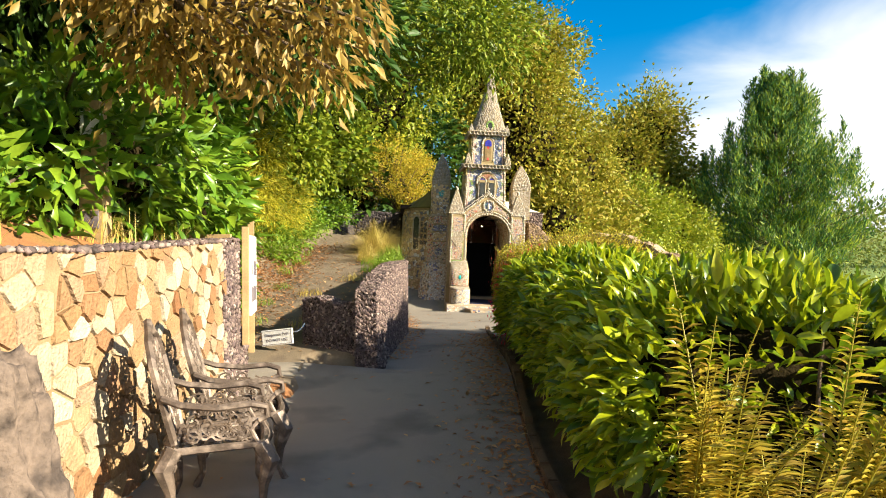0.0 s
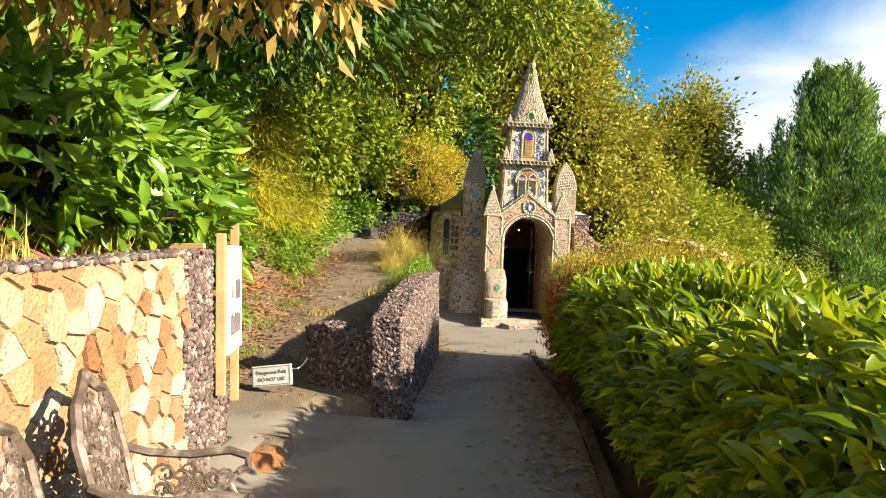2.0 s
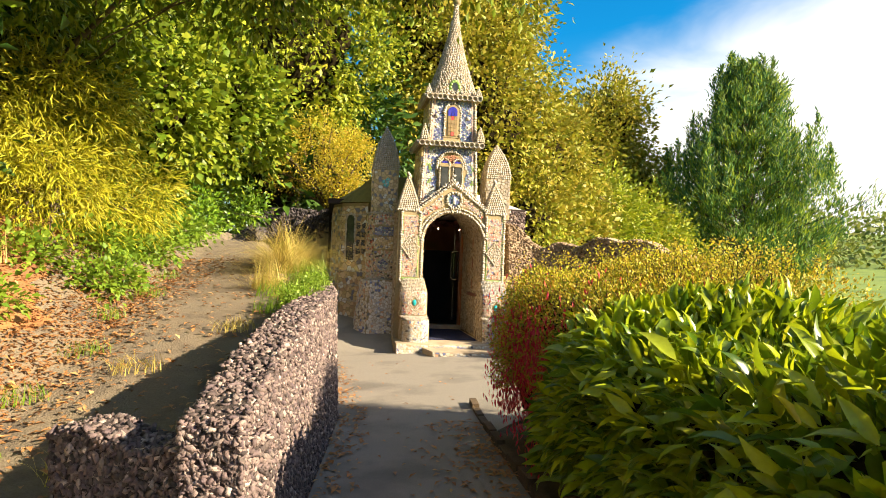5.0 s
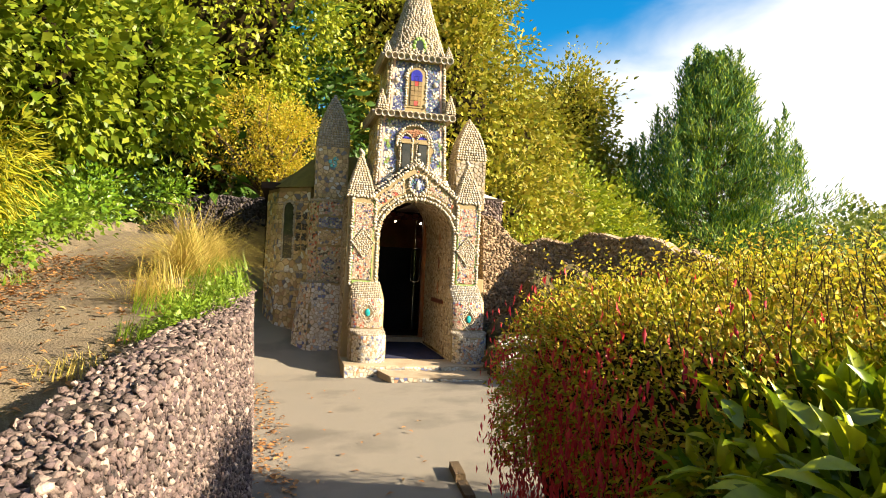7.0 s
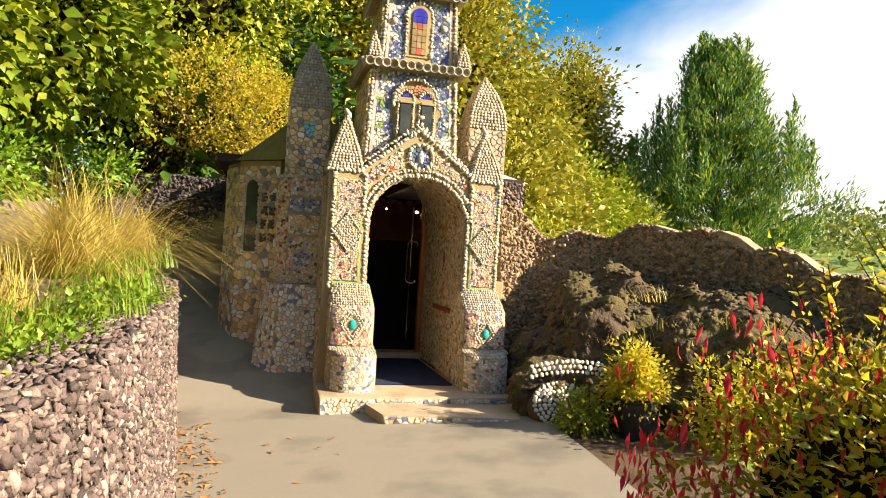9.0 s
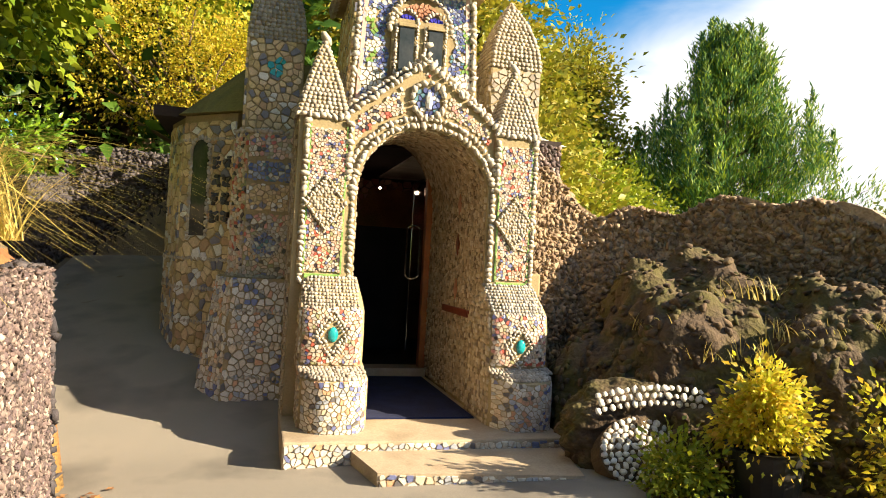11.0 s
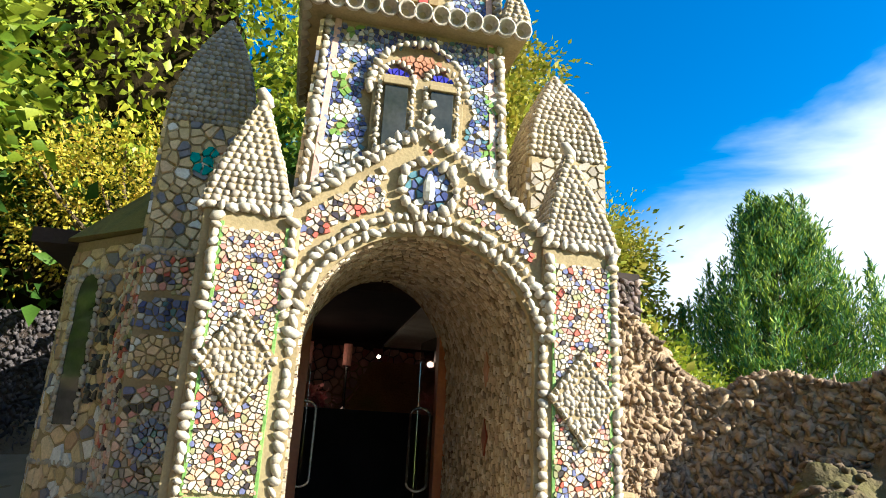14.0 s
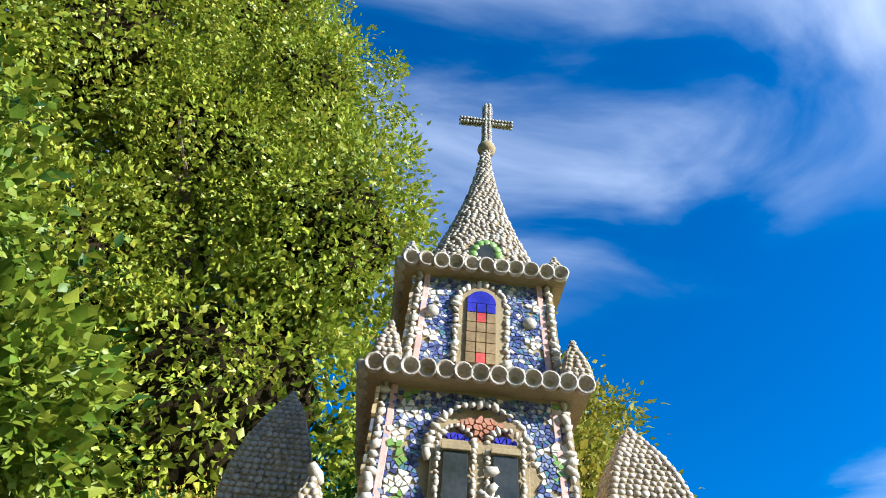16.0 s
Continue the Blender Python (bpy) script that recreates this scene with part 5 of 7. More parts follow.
def quad_place(p00, p10, p01, p11):
    """Place on a flat four-sided face by u, w in 0..1 of its size in metres."""
    a, b, c, d = [Vector(p) for p in (p00, p10, p01, p11)]
    n = (b - a).cross(c - a).normalized()
    lu, lw = (b - a).length, (c - a).length

    def put(u, w, h):
        s, t = u / lu, w / lw
        return tuple(a.lerp(b, s).lerp(c.lerp(d, s), t) + n * h)
    return put, lu, lw


def clad(parent, corners, size, mat, seed, label=""):
    put, lu, lw = quad_place(*corners)
    part("shards", prisms(cells(0, lu, 0, lw, size, None, seed), put, 0.012), mat, parent, label, "stuff")


for k, (za, zb, ms) in enumerate(((1.15, 1.72, MOSAIC), (1.74, 1.98, MOSAICO), (2.0, 2.18, MOSAICB), (2.2, 2.42, MOSAIC))):
    clad(cbu, ((-1.38, 0.80, za), (-1.0, 0.78, za), (-1.38, 0.80, zb), (-1.0, 0.78, zb)), 0.034, ms, 121 + 20 * k)
clad(cbu, ((-1.5, 0.98, 1.15), (-1.38, 0.80, 1.15), (-1.5, 0.98, 2.42), (-1.38, 0.80, 2.42)), 0.034, MOSAIC, 122)
clad(cbu, ((-1.5, 1.5, 1.15), (-1.5, 0.98, 1.15), (-1.5, 1.5, 2.42), (-1.5, 0.98, 2.42)), 0.036, MOSAICO, 123)
clad(cb, ((-1.5, 0.5, 0.0), (-1.0, 0.45, 0.0), (-1.44, 0.66, 1.15), (-1.0, 0.63, 1.15)), 0.046, PALE, 124)
clad(cb, ((-1.72, 0.78, 0.0), (-1.5, 0.5, 0.0), (-1.58, 0.9, 1.15), (-1.44, 0.66, 1.15)), 0.046, PALE, 125)
clad(cb, ((-1.72, 1.5, 0.0), (-1.72, 0.78, 0.0), (-1.58, 1.5, 1.15), (-1.58, 0.9, 1.15)), 0.05, PALE, 126)
part("blue_disc", prisms(cells(-1.35, -1.05, 1.3, 1.6, 0.03, lambda u, w: math.hypot(u + 1.2, w - 1.44) < 0.1, 127), front(0.775), 0.014), MOSAICB, cbu, "round blue and white plate fragments")
beads(cbu, ring((-1.2, 1.44), 0.115, 0.115, 0.77), 0.016, seed=33)
for t in (0.02, 0.28, 0.52, 0.76):
    q = lambda lo, hi: tuple(Vector(lo).lerp(Vector(hi), t))
    beads(cb, [q((-1.72, 0.78, 0.0), (-1.58, 0.9, 1.15)), q((-1.5, 0.49, 0.0), (-1.44, 0.65, 1.15)), q((-1.0, 0.44, 0.0), (-1.0, 0.62, 1.15))], 0.02, seed=36, gap=2.0)
for zz in (1.16, 2.44):
    beads(cbu, [(-1.5, 0.97, zz), (-1.38, 0.78, zz), (-1.02, 0.76, zz)], 0.026, seed=34)


# hollow nave of the chapel, with its front wall each side of the door
def slab_wall(name, x0, x1, y0, y1, z0, z1, mat, label=""):
    return part(name, box(x0, x1, y0, y1, z0, z1), mat, CH, label)


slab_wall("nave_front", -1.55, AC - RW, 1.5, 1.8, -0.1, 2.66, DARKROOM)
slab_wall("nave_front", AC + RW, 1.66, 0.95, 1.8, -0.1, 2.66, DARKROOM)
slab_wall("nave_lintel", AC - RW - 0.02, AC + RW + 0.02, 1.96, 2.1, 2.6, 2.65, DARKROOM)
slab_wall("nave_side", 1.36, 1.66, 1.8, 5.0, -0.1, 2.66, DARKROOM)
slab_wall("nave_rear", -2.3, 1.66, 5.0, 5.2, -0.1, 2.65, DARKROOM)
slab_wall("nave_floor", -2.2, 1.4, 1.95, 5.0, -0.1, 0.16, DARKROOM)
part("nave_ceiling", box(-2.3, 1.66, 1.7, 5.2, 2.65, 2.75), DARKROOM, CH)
P, N = [], []
for w in np.arange(0.0, 2.62, 0.032):
    for u in np.arange(1.02, 1.66, 0.032):
        P.append((u + rng.uniform(-0.02, 0.02), 0.95, w + rng.uniform(-0.02, 0.02))), N.append((0, -1, 0))
nr = part("nave_shoulder", box(1.0, 1.66, 0.95, 1.2, 2.5, 2.62, 0.05), CEMENT, CH, "rubble shoulder of the nave")
part("rubble", lumps(P, N, 0.021, 0.8, 1, 0.6, 1.8, CLINKER, False), CLINKER, nr, "brown rubble", "stuff")
part("side_pier", box(1.0, 1.14, 0.1, 0.9, -0.1, 1.32, 0.02), CEMENT, CH, "narrow ledge beside the porch")

# aisle with its mossy roof
ais = [(-1.5, 1.22), (-2.0, 1.68), (-2.18, 2.2), (-2.22, 5.1)]
aw = None
for k, (a, b) in enumerate(zip(ais[:-1], ais[1:])):
    d = (Vector((*b, 0)) - Vector((*a, 0))).normalized()
    nrm = Vector((d.y, -d.x, 0)) * 0.2
    seg = part("aisle_wall", extrude_xy([a, b, (b[0] - nrm.x * -1, b[1] - nrm.y * -1), (a[0] - nrm.x * -1, a[1] - nrm.y * -1)], -0.1, 2.66), CEMENT, CH, "ochre china wall of the side aisle")
    clad(seg, ((*b, 0.1), (*a, 0.1), (*b, 2.6), (*a, 2.6)), 0.075, MOSAICO, 130 + k)
    put, lu, lw = quad_place((*b, 0.1), (*a, 0.1), (*b, 2.6), (*a, 2.6))
    for zz in (0.35, 0.68, 1.0, 1.28, 2.42):
        beads(seg, [put(0.0, zz - 0.1, 0.01), put(lu, zz - 0.1, 0.01)], 0.02, seed=42 + k, normal=tuple(Vector(put(0, 1, 1)) - Vector(put(0, 1, 0))), gap=2.0)
    if k == 0:
        for i in range(2):
            for j in range(4):
                u0, w0 = lu - 0.27 + 0.13 * i, 1.52 + 0.17 * j
                part("tile", prisms(cells(u0, u0 + 0.105, w0, w0 + 0.125, 0.035, None, 300 + 4 * i + j), put, 0.028), DARKTILE, seg, "dark patterned china square")
        mid = Vector((*a, 0)).lerp(Vector((*b, 0)), 0.62)
        q = Matrix((( -d.x, -nrm.x / -0.2, 0, 0), (-d.y, -nrm.y / -0.2, 0, 0), (0, 0, 1, 0), (0, 0, 0, 1)))
        nic = part("aisle_window", extrude_xz([(-0.1, 1.5), (0.1, 1.5)] + arch_line(8, 0.1, 0.12, 2.3, 0.0), -0.03, 0.05), DARKPANE, seg, "narrow round-headed window", m=Matrix.Translation(mid) @ q)
        beads(nic, [(-0.12, -0.03, 1.48), (-0.12, -0.03, 2.3)] + [(x, -0.03, z) for x, z in arch_line(10, 0.12, 0.14, 2.3, 0.0)[::-1]] + [(0.12, -0.03, 1.48)], 0.024, seed=41)
roof_lo = [(-1.42, 1.1), (-2.05, 1.62), (-2.24, 2.2), (-2.28, 5.2), (0.5, 5.2), (0.5, 1.3)]
roof_hi = [(-1.32, 1.3), (-1.42, 1.6), (-1.42, 2.2), (-1.3, 4.6), (0.3, 4.6), (0.3, 1.5)]
part("aisle_roof", extrude_xy(roof_lo, 2.67, 3.22, roof_hi), MOSSROOF, CH, "sloping cement roof green with moss")
part("nave_roof", extrude_xy([(0.5, 1.2), (1.72, 0.95), (1.72, 5.2), (0.5, 5.2)], 2.62, 2.95, [(0.5, 1.3), (0.8, 1.4), (0.8, 4.8), (0.5, 4.8)]), PLASTER, CH, "pale sloping roof over the nave")

# glazed doors standing open, handles, frame
for s, hx in ((-1, AC - RW + 0.06), (1, AC + RW - 0.04)):
    part("door_frame", box(hx - 0.035 if s > 0 else hx - 0.05, hx + 0.05 if s > 0 else hx + 0.035, 1.82, 1.93, 0.21, 2.5, 0.006), DOORWOOD, CH, "varnished timber door frame")
    leaf = part("glass_door", box(0.0, 0.47, -0.006, 0.006, 0.24, 2.3), GLASS, CH, "frameless glass door standing open", m=pose(hx, 1.93, 0, 0, 0, 97 if s > 0 else 82))
    leaf.visible_shadow = False
    V, F = [], []
    loop = [(0.4 + 0.0 * k, 0.085 * math.cos(a) * (1.0), 1.47 + (0.25 if math.sin(a) > 0 else -0.25) + 0.06 * math.sin(a)) for k, a in enumerate(np.linspace(0, 2 * math.pi, 25))]
    tube(loop, 0.011, 6, V, F)
    part("handle", (V, F), STEEL, leaf, "steel hoop handle")
    for z in (0.45, 2.1):
        part("hinge", box(-0.03, 0.09, -0.02, 0.02, z, z + 0.09, 0.004), STEEL, leaf, "steel hinge plate")
lamp_data = bpy.data.lights.new("altar_lamp", "POINT")
lamp_data.energy, lamp_data.color, lamp_data.shadow_soft_size = 0.22, (1.0, 0.62, 0.42), 0.03
lamp = new("altar_lamp", lamp_data)
lamp.parent = CH
lamp.matrix_local = Matrix.Translation((-0.25, 3.75, 2.32))
part("lamp_bulb", mesh_of("bulb", ICO2[0] * 0.018 + np.array((0.28, 3.6, 2.32)), ICO2[1], GLOW, True), GLOW, CH, "small lit altar lamp bulb")
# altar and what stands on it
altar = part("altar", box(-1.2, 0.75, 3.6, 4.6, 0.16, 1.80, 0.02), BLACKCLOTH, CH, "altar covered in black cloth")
part("candle", tube([(0.0, 3.9, 1.80), (0.0, 3.9, 1.84), (0.0, 3.9, 2.24)], [0.05, 0.015, 0.015], 8), STEEL, altar, "candlestick")
part("candle_wax", tube([(0.0, 3.9, 2.24), (0.0, 3.9, 2.46)], 0.045, 10), WAX, altar, "thick pink candle")
P, A, C = clumps([(-0.36, 3.8, 1.88, 0.2, 0.12, 0.09)], 60, 8, 0.03, 0.3)
part("flowers", leaves("flowers", P, A, 0.06, 0.8, PETAL), PETAL, altar, "pink cut flowers")
part("statue", tube([(-0.4, 4.7, 1.75), (-0.4, 4.7, 1.85), (-0.4, 4.7, 2.05), (-0.4, 4.7, 2.2), (-0.4, 4.7, 2.27)], [0.08, 0.09, 0.07, 0.05, 0.02], 10), PLASTER, CH, "small pale niche statue")
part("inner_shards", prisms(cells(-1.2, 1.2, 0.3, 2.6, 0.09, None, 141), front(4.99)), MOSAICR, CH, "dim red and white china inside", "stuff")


# ---- rock garden beside the chapel ----
ROCKS = material("rock crumbs", [(0.04, 0.026, 0.016), (0.10, 0.065, 0.035), (0.08, 0.07, 0.02), (0.14, 0.09, 0.05), (0.06, 0.04, 0.025)], 0.95, scale=14, fine=60, bump=0.8, dist=0.02, rand="island")


def rock(name, base, blobs, mat, label, rough=0.17, crust=0):
    """Boulders, one mesh each, under one thing."""
    t = thing(name, Matrix.Translation(base), label, "rock")
    bv, bf = ico(6)
    for x, y, z, rx, ry, rz in blobs:
        V = []
        for v in bv:
            d = Vector(v)
            k = 1 + rough * noise.fractal(d * 2.4 + Vector((x, y, z)), 1.0, 2.1, 6) + 0.03 * abs(noise.noise(d * 15 + Vector((z, x, y)))) + 0.012 * noise.noise(d * 38)
            V.append((x + v[0] * rx * k - base[0], y + v[1] * ry * k - base[1], z + v[2] * rz * k - base[2]))
        b = part("boulder", mesh_of("boulder", V, bf, mat, True), mat, t)
        if crust:
            V = np.array(V)
            pick = rng.choice(len(V), crust, replace=False)
            part("crust", lumps(V[pick], bv[pick], 0.03, 0.6, 1, 0.5, 1.8, ROCKS, False), ROCKS, b, kind="stuff")
    return t


TUFTS = []
mound = rock("rock_mound", (3.0, 17.3, 0.0), [(3.5, 17.3, 0.1, 1.25, 0.95, 1.45), (4.4, 16.5, 0.1, 1.2, 1.1, 1.35), (2.7, 17.5, 0.1, 0.5, 0.5, 0.9), (3.4, 16.6, 0.0, 1.0, 0.7, 0.75), (4.8, 15.4, 0.0, 0.9, 1.0, 1.05)], ROCK, "mossy rock mound shadowed beside the porch", crust=2600)
for x, y, z in ((3.2, 16.45, 1.0), (3.7, 16.3, 1.15), (4.2, 15.9, 1.2), (3.0, 16.9, 1.15), (4.5, 15.3, 1.0), (3.6, 16.9, 1.4)):
    TUFTS.append((x, y, z))


RUBBLES = material("rubble lumps", [(0.17, 0.11, 0.07), (0.30, 0.21, 0.13), (0.38, 0.28, 0.18), (0.22, 0.15, 0.10), (0.12, 0.08, 0.05)], 0.95, scale=12, fine=60, bump=0.9, dist=0.02, rand="island")


def ridge_wall():
    line = [(2.35, 18.25), (2.85, 18.35), (3.3, 18.2), (3.7, 18.0), (4.1, 17.6), (4.6, 17.0), (5.2, 16.2), (5.8, 15.0)]
    tops = [2.45, 1.98, 2.05, 2.12, 1.95, 1.72, 1.45, 1.2]
    w = strip_wall("wall_rubble", line, lambda f: float(np.interp(f, np.linspace(0, 1, len(tops)), tops)) + 0.06 * math.sin(f * 40), 0.3, RUBBLE, "sloping rubble wall of tan and brown stone", 0.02, (1,), base_of=lambda x, y: 0.1, mat_lump=RUBBLES)


ridge_wall()


WHITEPEB = material("white pebbles", [(0.62, 0.58, 0.50), (0.72, 0.68, 0.60), (0.52, 0.47, 0.40)], 0.6, scale=9, fine=80, bump=0.25, rand="island")


def white_stones():
    bed = rock("pebble_shelf", (2.4, 16.7, 0.0), [(2.45, 16.62, 0.1, 0.42, 0.3, 0.42), (2.55, 16.62, 0.45, 0.55, 0.28, 0.3), (2.75, 16.75, 0.25, 0.6, 0.32, 0.46)], ROCK, "low rockery shelf inlaid with white pebbles")
    org = Vector((2.4, 16.7, 0.0))
    up, side = Vector((0, 0.5, 0.87)), Vector((1, 0, 0))
    n = side.cross(up)
    c = Vector((2.42, 16.26, 0.34)) - org
    V = [tuple(c + side * 0.3 * math.cos(a) + up * 0.24 * math.sin(a) - n * h) for h in (0.0, 0.16) for a in np.linspace(0, 2 * math.pi, 25)[:-1]]
    F = [tuple(range(24)), tuple(range(24, 48))[::-1]] + [(k, 24 + k, 24 + (k + 1) % 24, (k + 1) % 24) for k in range(24)]
    part("disc", (V, F), SOIL, bed, "round panel of pebbles")
    P, N = [], []
    for r in (0.02, 0.07, 0.12, 0.17, 0.22, 0.27):
        m = max(1, int(6.28 * r / 0.052))
        for k in range(m):
            a = 6.28 * (k + rng.uniform(-0.15, 0.15)) / m
            P.append(tuple(c + side * r * math.cos(a) + up * 0.8 * r * math.sin(a) + n * 0.004)), N.append(tuple(n))
    for row in range(3):
        for k in range(15):
            t = (k + 0.5 * (row % 2)) / 15
            P.append((2.15 + 0.75 * t - org.x, 16.36 - 0.1 * t - org.y + rng.uniform(-0.01, 0.01), 0.60 + 0.05 * row + 0.05 * math.sin(t * 3))), N.append((0, -1, 0.25))
    part("white_pebbles", lumps(P, N, 0.019, 0.5, 2, 0.2, 1.5, WHITEPEB), WHITEPEB, bed, "white pebbles set in the rockery", "stuff")


white_stones()

# planter tub with its shrub
tub = thing("planter", Matrix.Translation((2.95, 15.75, 0.14)), "black plastic tub beside the rockery", "planter")
part("pot", tube([(0, 0, 0), (0, 0, 0.02), (0, 0, 0.34), (0, 0, 0.36), (0, 0, 0.36), (0, 0, 0.3)], [0.17, 0.175, 0.22, 0.235, 0.21, 0.2], 20), TUB, tub)
part("compost", tube([(0, 0, 0.28), (0, 0, 0.31)], 0.2, 16), SOIL, tub)
tree("tub_shrub", (2.95, 15.75, 0.44), [(2.95, 15.75, 0.62, 0.26, 0.25, 0.24), (2.88, 15.7, 0.82, 0.12, 0.12, 0.18)], GOLDSHRUB, "golden-green shrub growing in the tub", 0.02, 120, 26, 0.06, 0.05, 0.6, 0.1, 0.5, 8, "shrub", 0.2)
tree("golden_shrub", (3.7, 15.2, 0.1), [(3.7, 15.2, 0.45, 0.5, 0.45, 0.42)], GOLDSHRUB, "golden shrub at the rockery's edge", 0.02, 120, 26, 0.06, 0.05, 0.6, 0.1, 0.5, 8, "shrub", 0.2)
tree("rock_shrub", (2.5, 15.9, 0.1), [(2.5, 15.95, 0.3, 0.3, 0.22, 0.24)], TREELEAF, "low green plant at the rockery's foot", 0.015, 60, 26, 0.06, 0.05, 0.6, 0.1, 0.5, 6, "shrub", 0.2)


# ---- hedge, fuchsia and ferns along the path ----
def hedge(name, boxes, mat, label, n, size, width, category="hedge", up=0.55, lift=0.35):
    """Leaves over the sides and top of bowed boxes (x0, x1, y0, y1, z0, z1)."""
    t = thing(name, Matrix.Translation((boxes[0][0] + 0.5, boxes[0][2], 0.15)), label, category)
    P, A = [], []
    for x0, x1, y0, y1, z0, z1 in boxes:
        m = n // len(boxes)
        u = rng.random((m, 3))
        d = sphere_dirs(m)
        d[:, 2] = np.abs(d[:, 2]) * 1.1 - 0.25
        k = 1 / np.max(np.abs(d), axis=1)
        r = (0.72 + 0.32 * rng.random(m) ** 0.7)
        c = np.array([(x0 + x1) / 2, 0, (z0 + z1) / 2])
        h = np.array([(x1 - x0) / 2, 0, (z1 - z0) / 2])
        sup = (np.abs(d) ** 5).sum(axis=1) ** (-1 / 5)
        q = c + d * h * (sup * r)[:, None]
        q[:, 1] = y0 + (y1 - y0) * u[:, 1]
        wave = 0.07 * np.sin(q[:, 1] * 3.1) + 0.05 * np.sin(q[:, 0] * 5 + q[:, 1] * 2)
        q[:, 2] += wave
        q[:, 0] += 0.06 * np.sin(q[:, 1] * 2.3 + q[:, 2] * 3)
        P.append(q)
        a = d * 0.9 + rng.normal(size=(m, 3)) * 0.45
        a[:, 2] += np.where(d[:, 2] > 0.6, lift, -0.15)
        A.append(a)
    P, A = np.concatenate(P), np.concatenate(A)
    org = np.array(t.location)
    part("foliage", leaves("foliage", P - org, A, size, width, mat, up, size > 0.1), mat, t, kind="stuff")
    # added near-black core, so gaps between the leaves look shaded
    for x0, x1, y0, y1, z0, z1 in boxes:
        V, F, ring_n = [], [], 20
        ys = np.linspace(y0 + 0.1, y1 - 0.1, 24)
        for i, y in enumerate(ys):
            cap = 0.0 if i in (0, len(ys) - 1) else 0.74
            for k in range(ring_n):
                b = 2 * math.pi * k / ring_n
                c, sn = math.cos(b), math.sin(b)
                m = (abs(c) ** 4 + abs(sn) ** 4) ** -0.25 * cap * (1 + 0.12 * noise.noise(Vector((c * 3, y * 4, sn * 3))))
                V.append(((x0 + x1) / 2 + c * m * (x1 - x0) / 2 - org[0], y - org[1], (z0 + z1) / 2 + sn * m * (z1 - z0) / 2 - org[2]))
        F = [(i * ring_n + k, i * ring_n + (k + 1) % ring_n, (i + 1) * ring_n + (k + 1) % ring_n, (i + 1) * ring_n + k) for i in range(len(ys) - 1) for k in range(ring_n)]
        part("twig_mass", (V, F), GAPSHADE, t, "near-black core added to darken gaps in the foliage")
    V, F = [], []
    for x0, x1, y0, y1, z0, z1 in boxes:
        for k in range(10):
            y = y0 + (y1 - y0) * (k + 0.5) / 10
            x = x0 + (x1 - x0) * rng.uniform(0.3, 0.7)
            limb((x - org[0], y - org[1], 0), (x - org[0] + rng.uniform(-0.4, 0.2), y - org[1] + rng.uniform(-0.3, 0.3), z1 - 0.35), 0.02, 0.006, V, F)
    part("stems", (V, F), BARK, t, kind="stuff")
    return t


hedge("laurel_hedge", [(0.98, 2.7, 2.9, 6.2, 0.1, 1.42), (0.98, 2.4, 6.0, 9.6, 0.1, 1.50)], HEDGELEAF, "clipped laurel hedge with glossy yellow-green leaves", 30000, 0.135, 0.34)
hedge("fuchsia_bush", [(1.0, 2.3, 9.3, 11.75, 0.1, 1.66), (1.5, 3.1, 9.2, 11.6, 0.1, 1.74)], FUCHSIA, "fuchsia bush with yellowing leaves and hanging red flowers", 105000, 0.031, 0.5, "shrub")
lf = bpy.data.objects["laurel_hedge"]
LEAFMESH = [leaves("leaf", [(0, 0, 0)], [(0, 1, 0.1)], 0.17, 0.4, HEDGELEAFO, 0.9, True) for k in range(5)]
for k in range(300):
    yy = rng.uniform(3.0, 9.3)
    if k % 2:
        loc, tilt = (0.98 + rng.uniform(-0.03, 0.12), yy, rng.uniform(0.5, 1.35)), (rng.uniform(-30, 30), rng.uniform(-30, 30), rng.uniform(30, 150))
    else:
        loc, tilt = (rng.uniform(1.0, 2.4), yy, 1.42 + 0.03 * (yy > 6) + rng.uniform(-0.04, 0.08)), (rng.uniform(0, 50), rng.uniform(-30, 30), rng.uniform(0, 360))
    part("leaf", LEAFMESH[k % 5], HEDGELEAFO, lf, m=lf.matrix_world.inverted() @ pose(*loc, *tilt))
# young golden shoots that stand out of the bush
fb = bpy.data.objects["fuchsia_bush"]
SP_, SA_, V, F = [], [], [], []
for k in range(420):
    x, y = rng.uniform(1.05, 3.0), rng.uniform(9.4, 11.6)
    z = 1.46 + 0.2 * min(1.0, max(0.0, (x - 1.1) / 0.8))
    d = np.array((rng.normal(-0.1, 0.35), rng.normal(0, 0.35), 1.0))
    ln = rng.uniform(0.14, 0.36)
    o = np.array((x, y, z)) - np.array(fb.location)
    tube([tuple(o), tuple(o + d * ln)], [0.003, 0.0015], 3, V, F)
    for i in range(12):
        SP_.append(o + d * ln * (0.2 + 0.8 * i / 11)), SA_.append((math.cos(i * 2.4), math.sin(i * 2.4), 0.6))
part("shoots", leaves("shoots", SP_, SA_, 0.034, 0.42, GOLDSHRUB, 0.5), GOLDSHRUB, fb, "golden young shoots", "stuff")
part("shoot_stems", (V, F), BARK, fb, kind="stuff")
fx_ = thing("fuchsia_flowers", Matrix.Translation((1.3, 10.9, 0.9)), "hanging red fuchsia flowers on the bush", "flowers", kind="stuff")
P = []
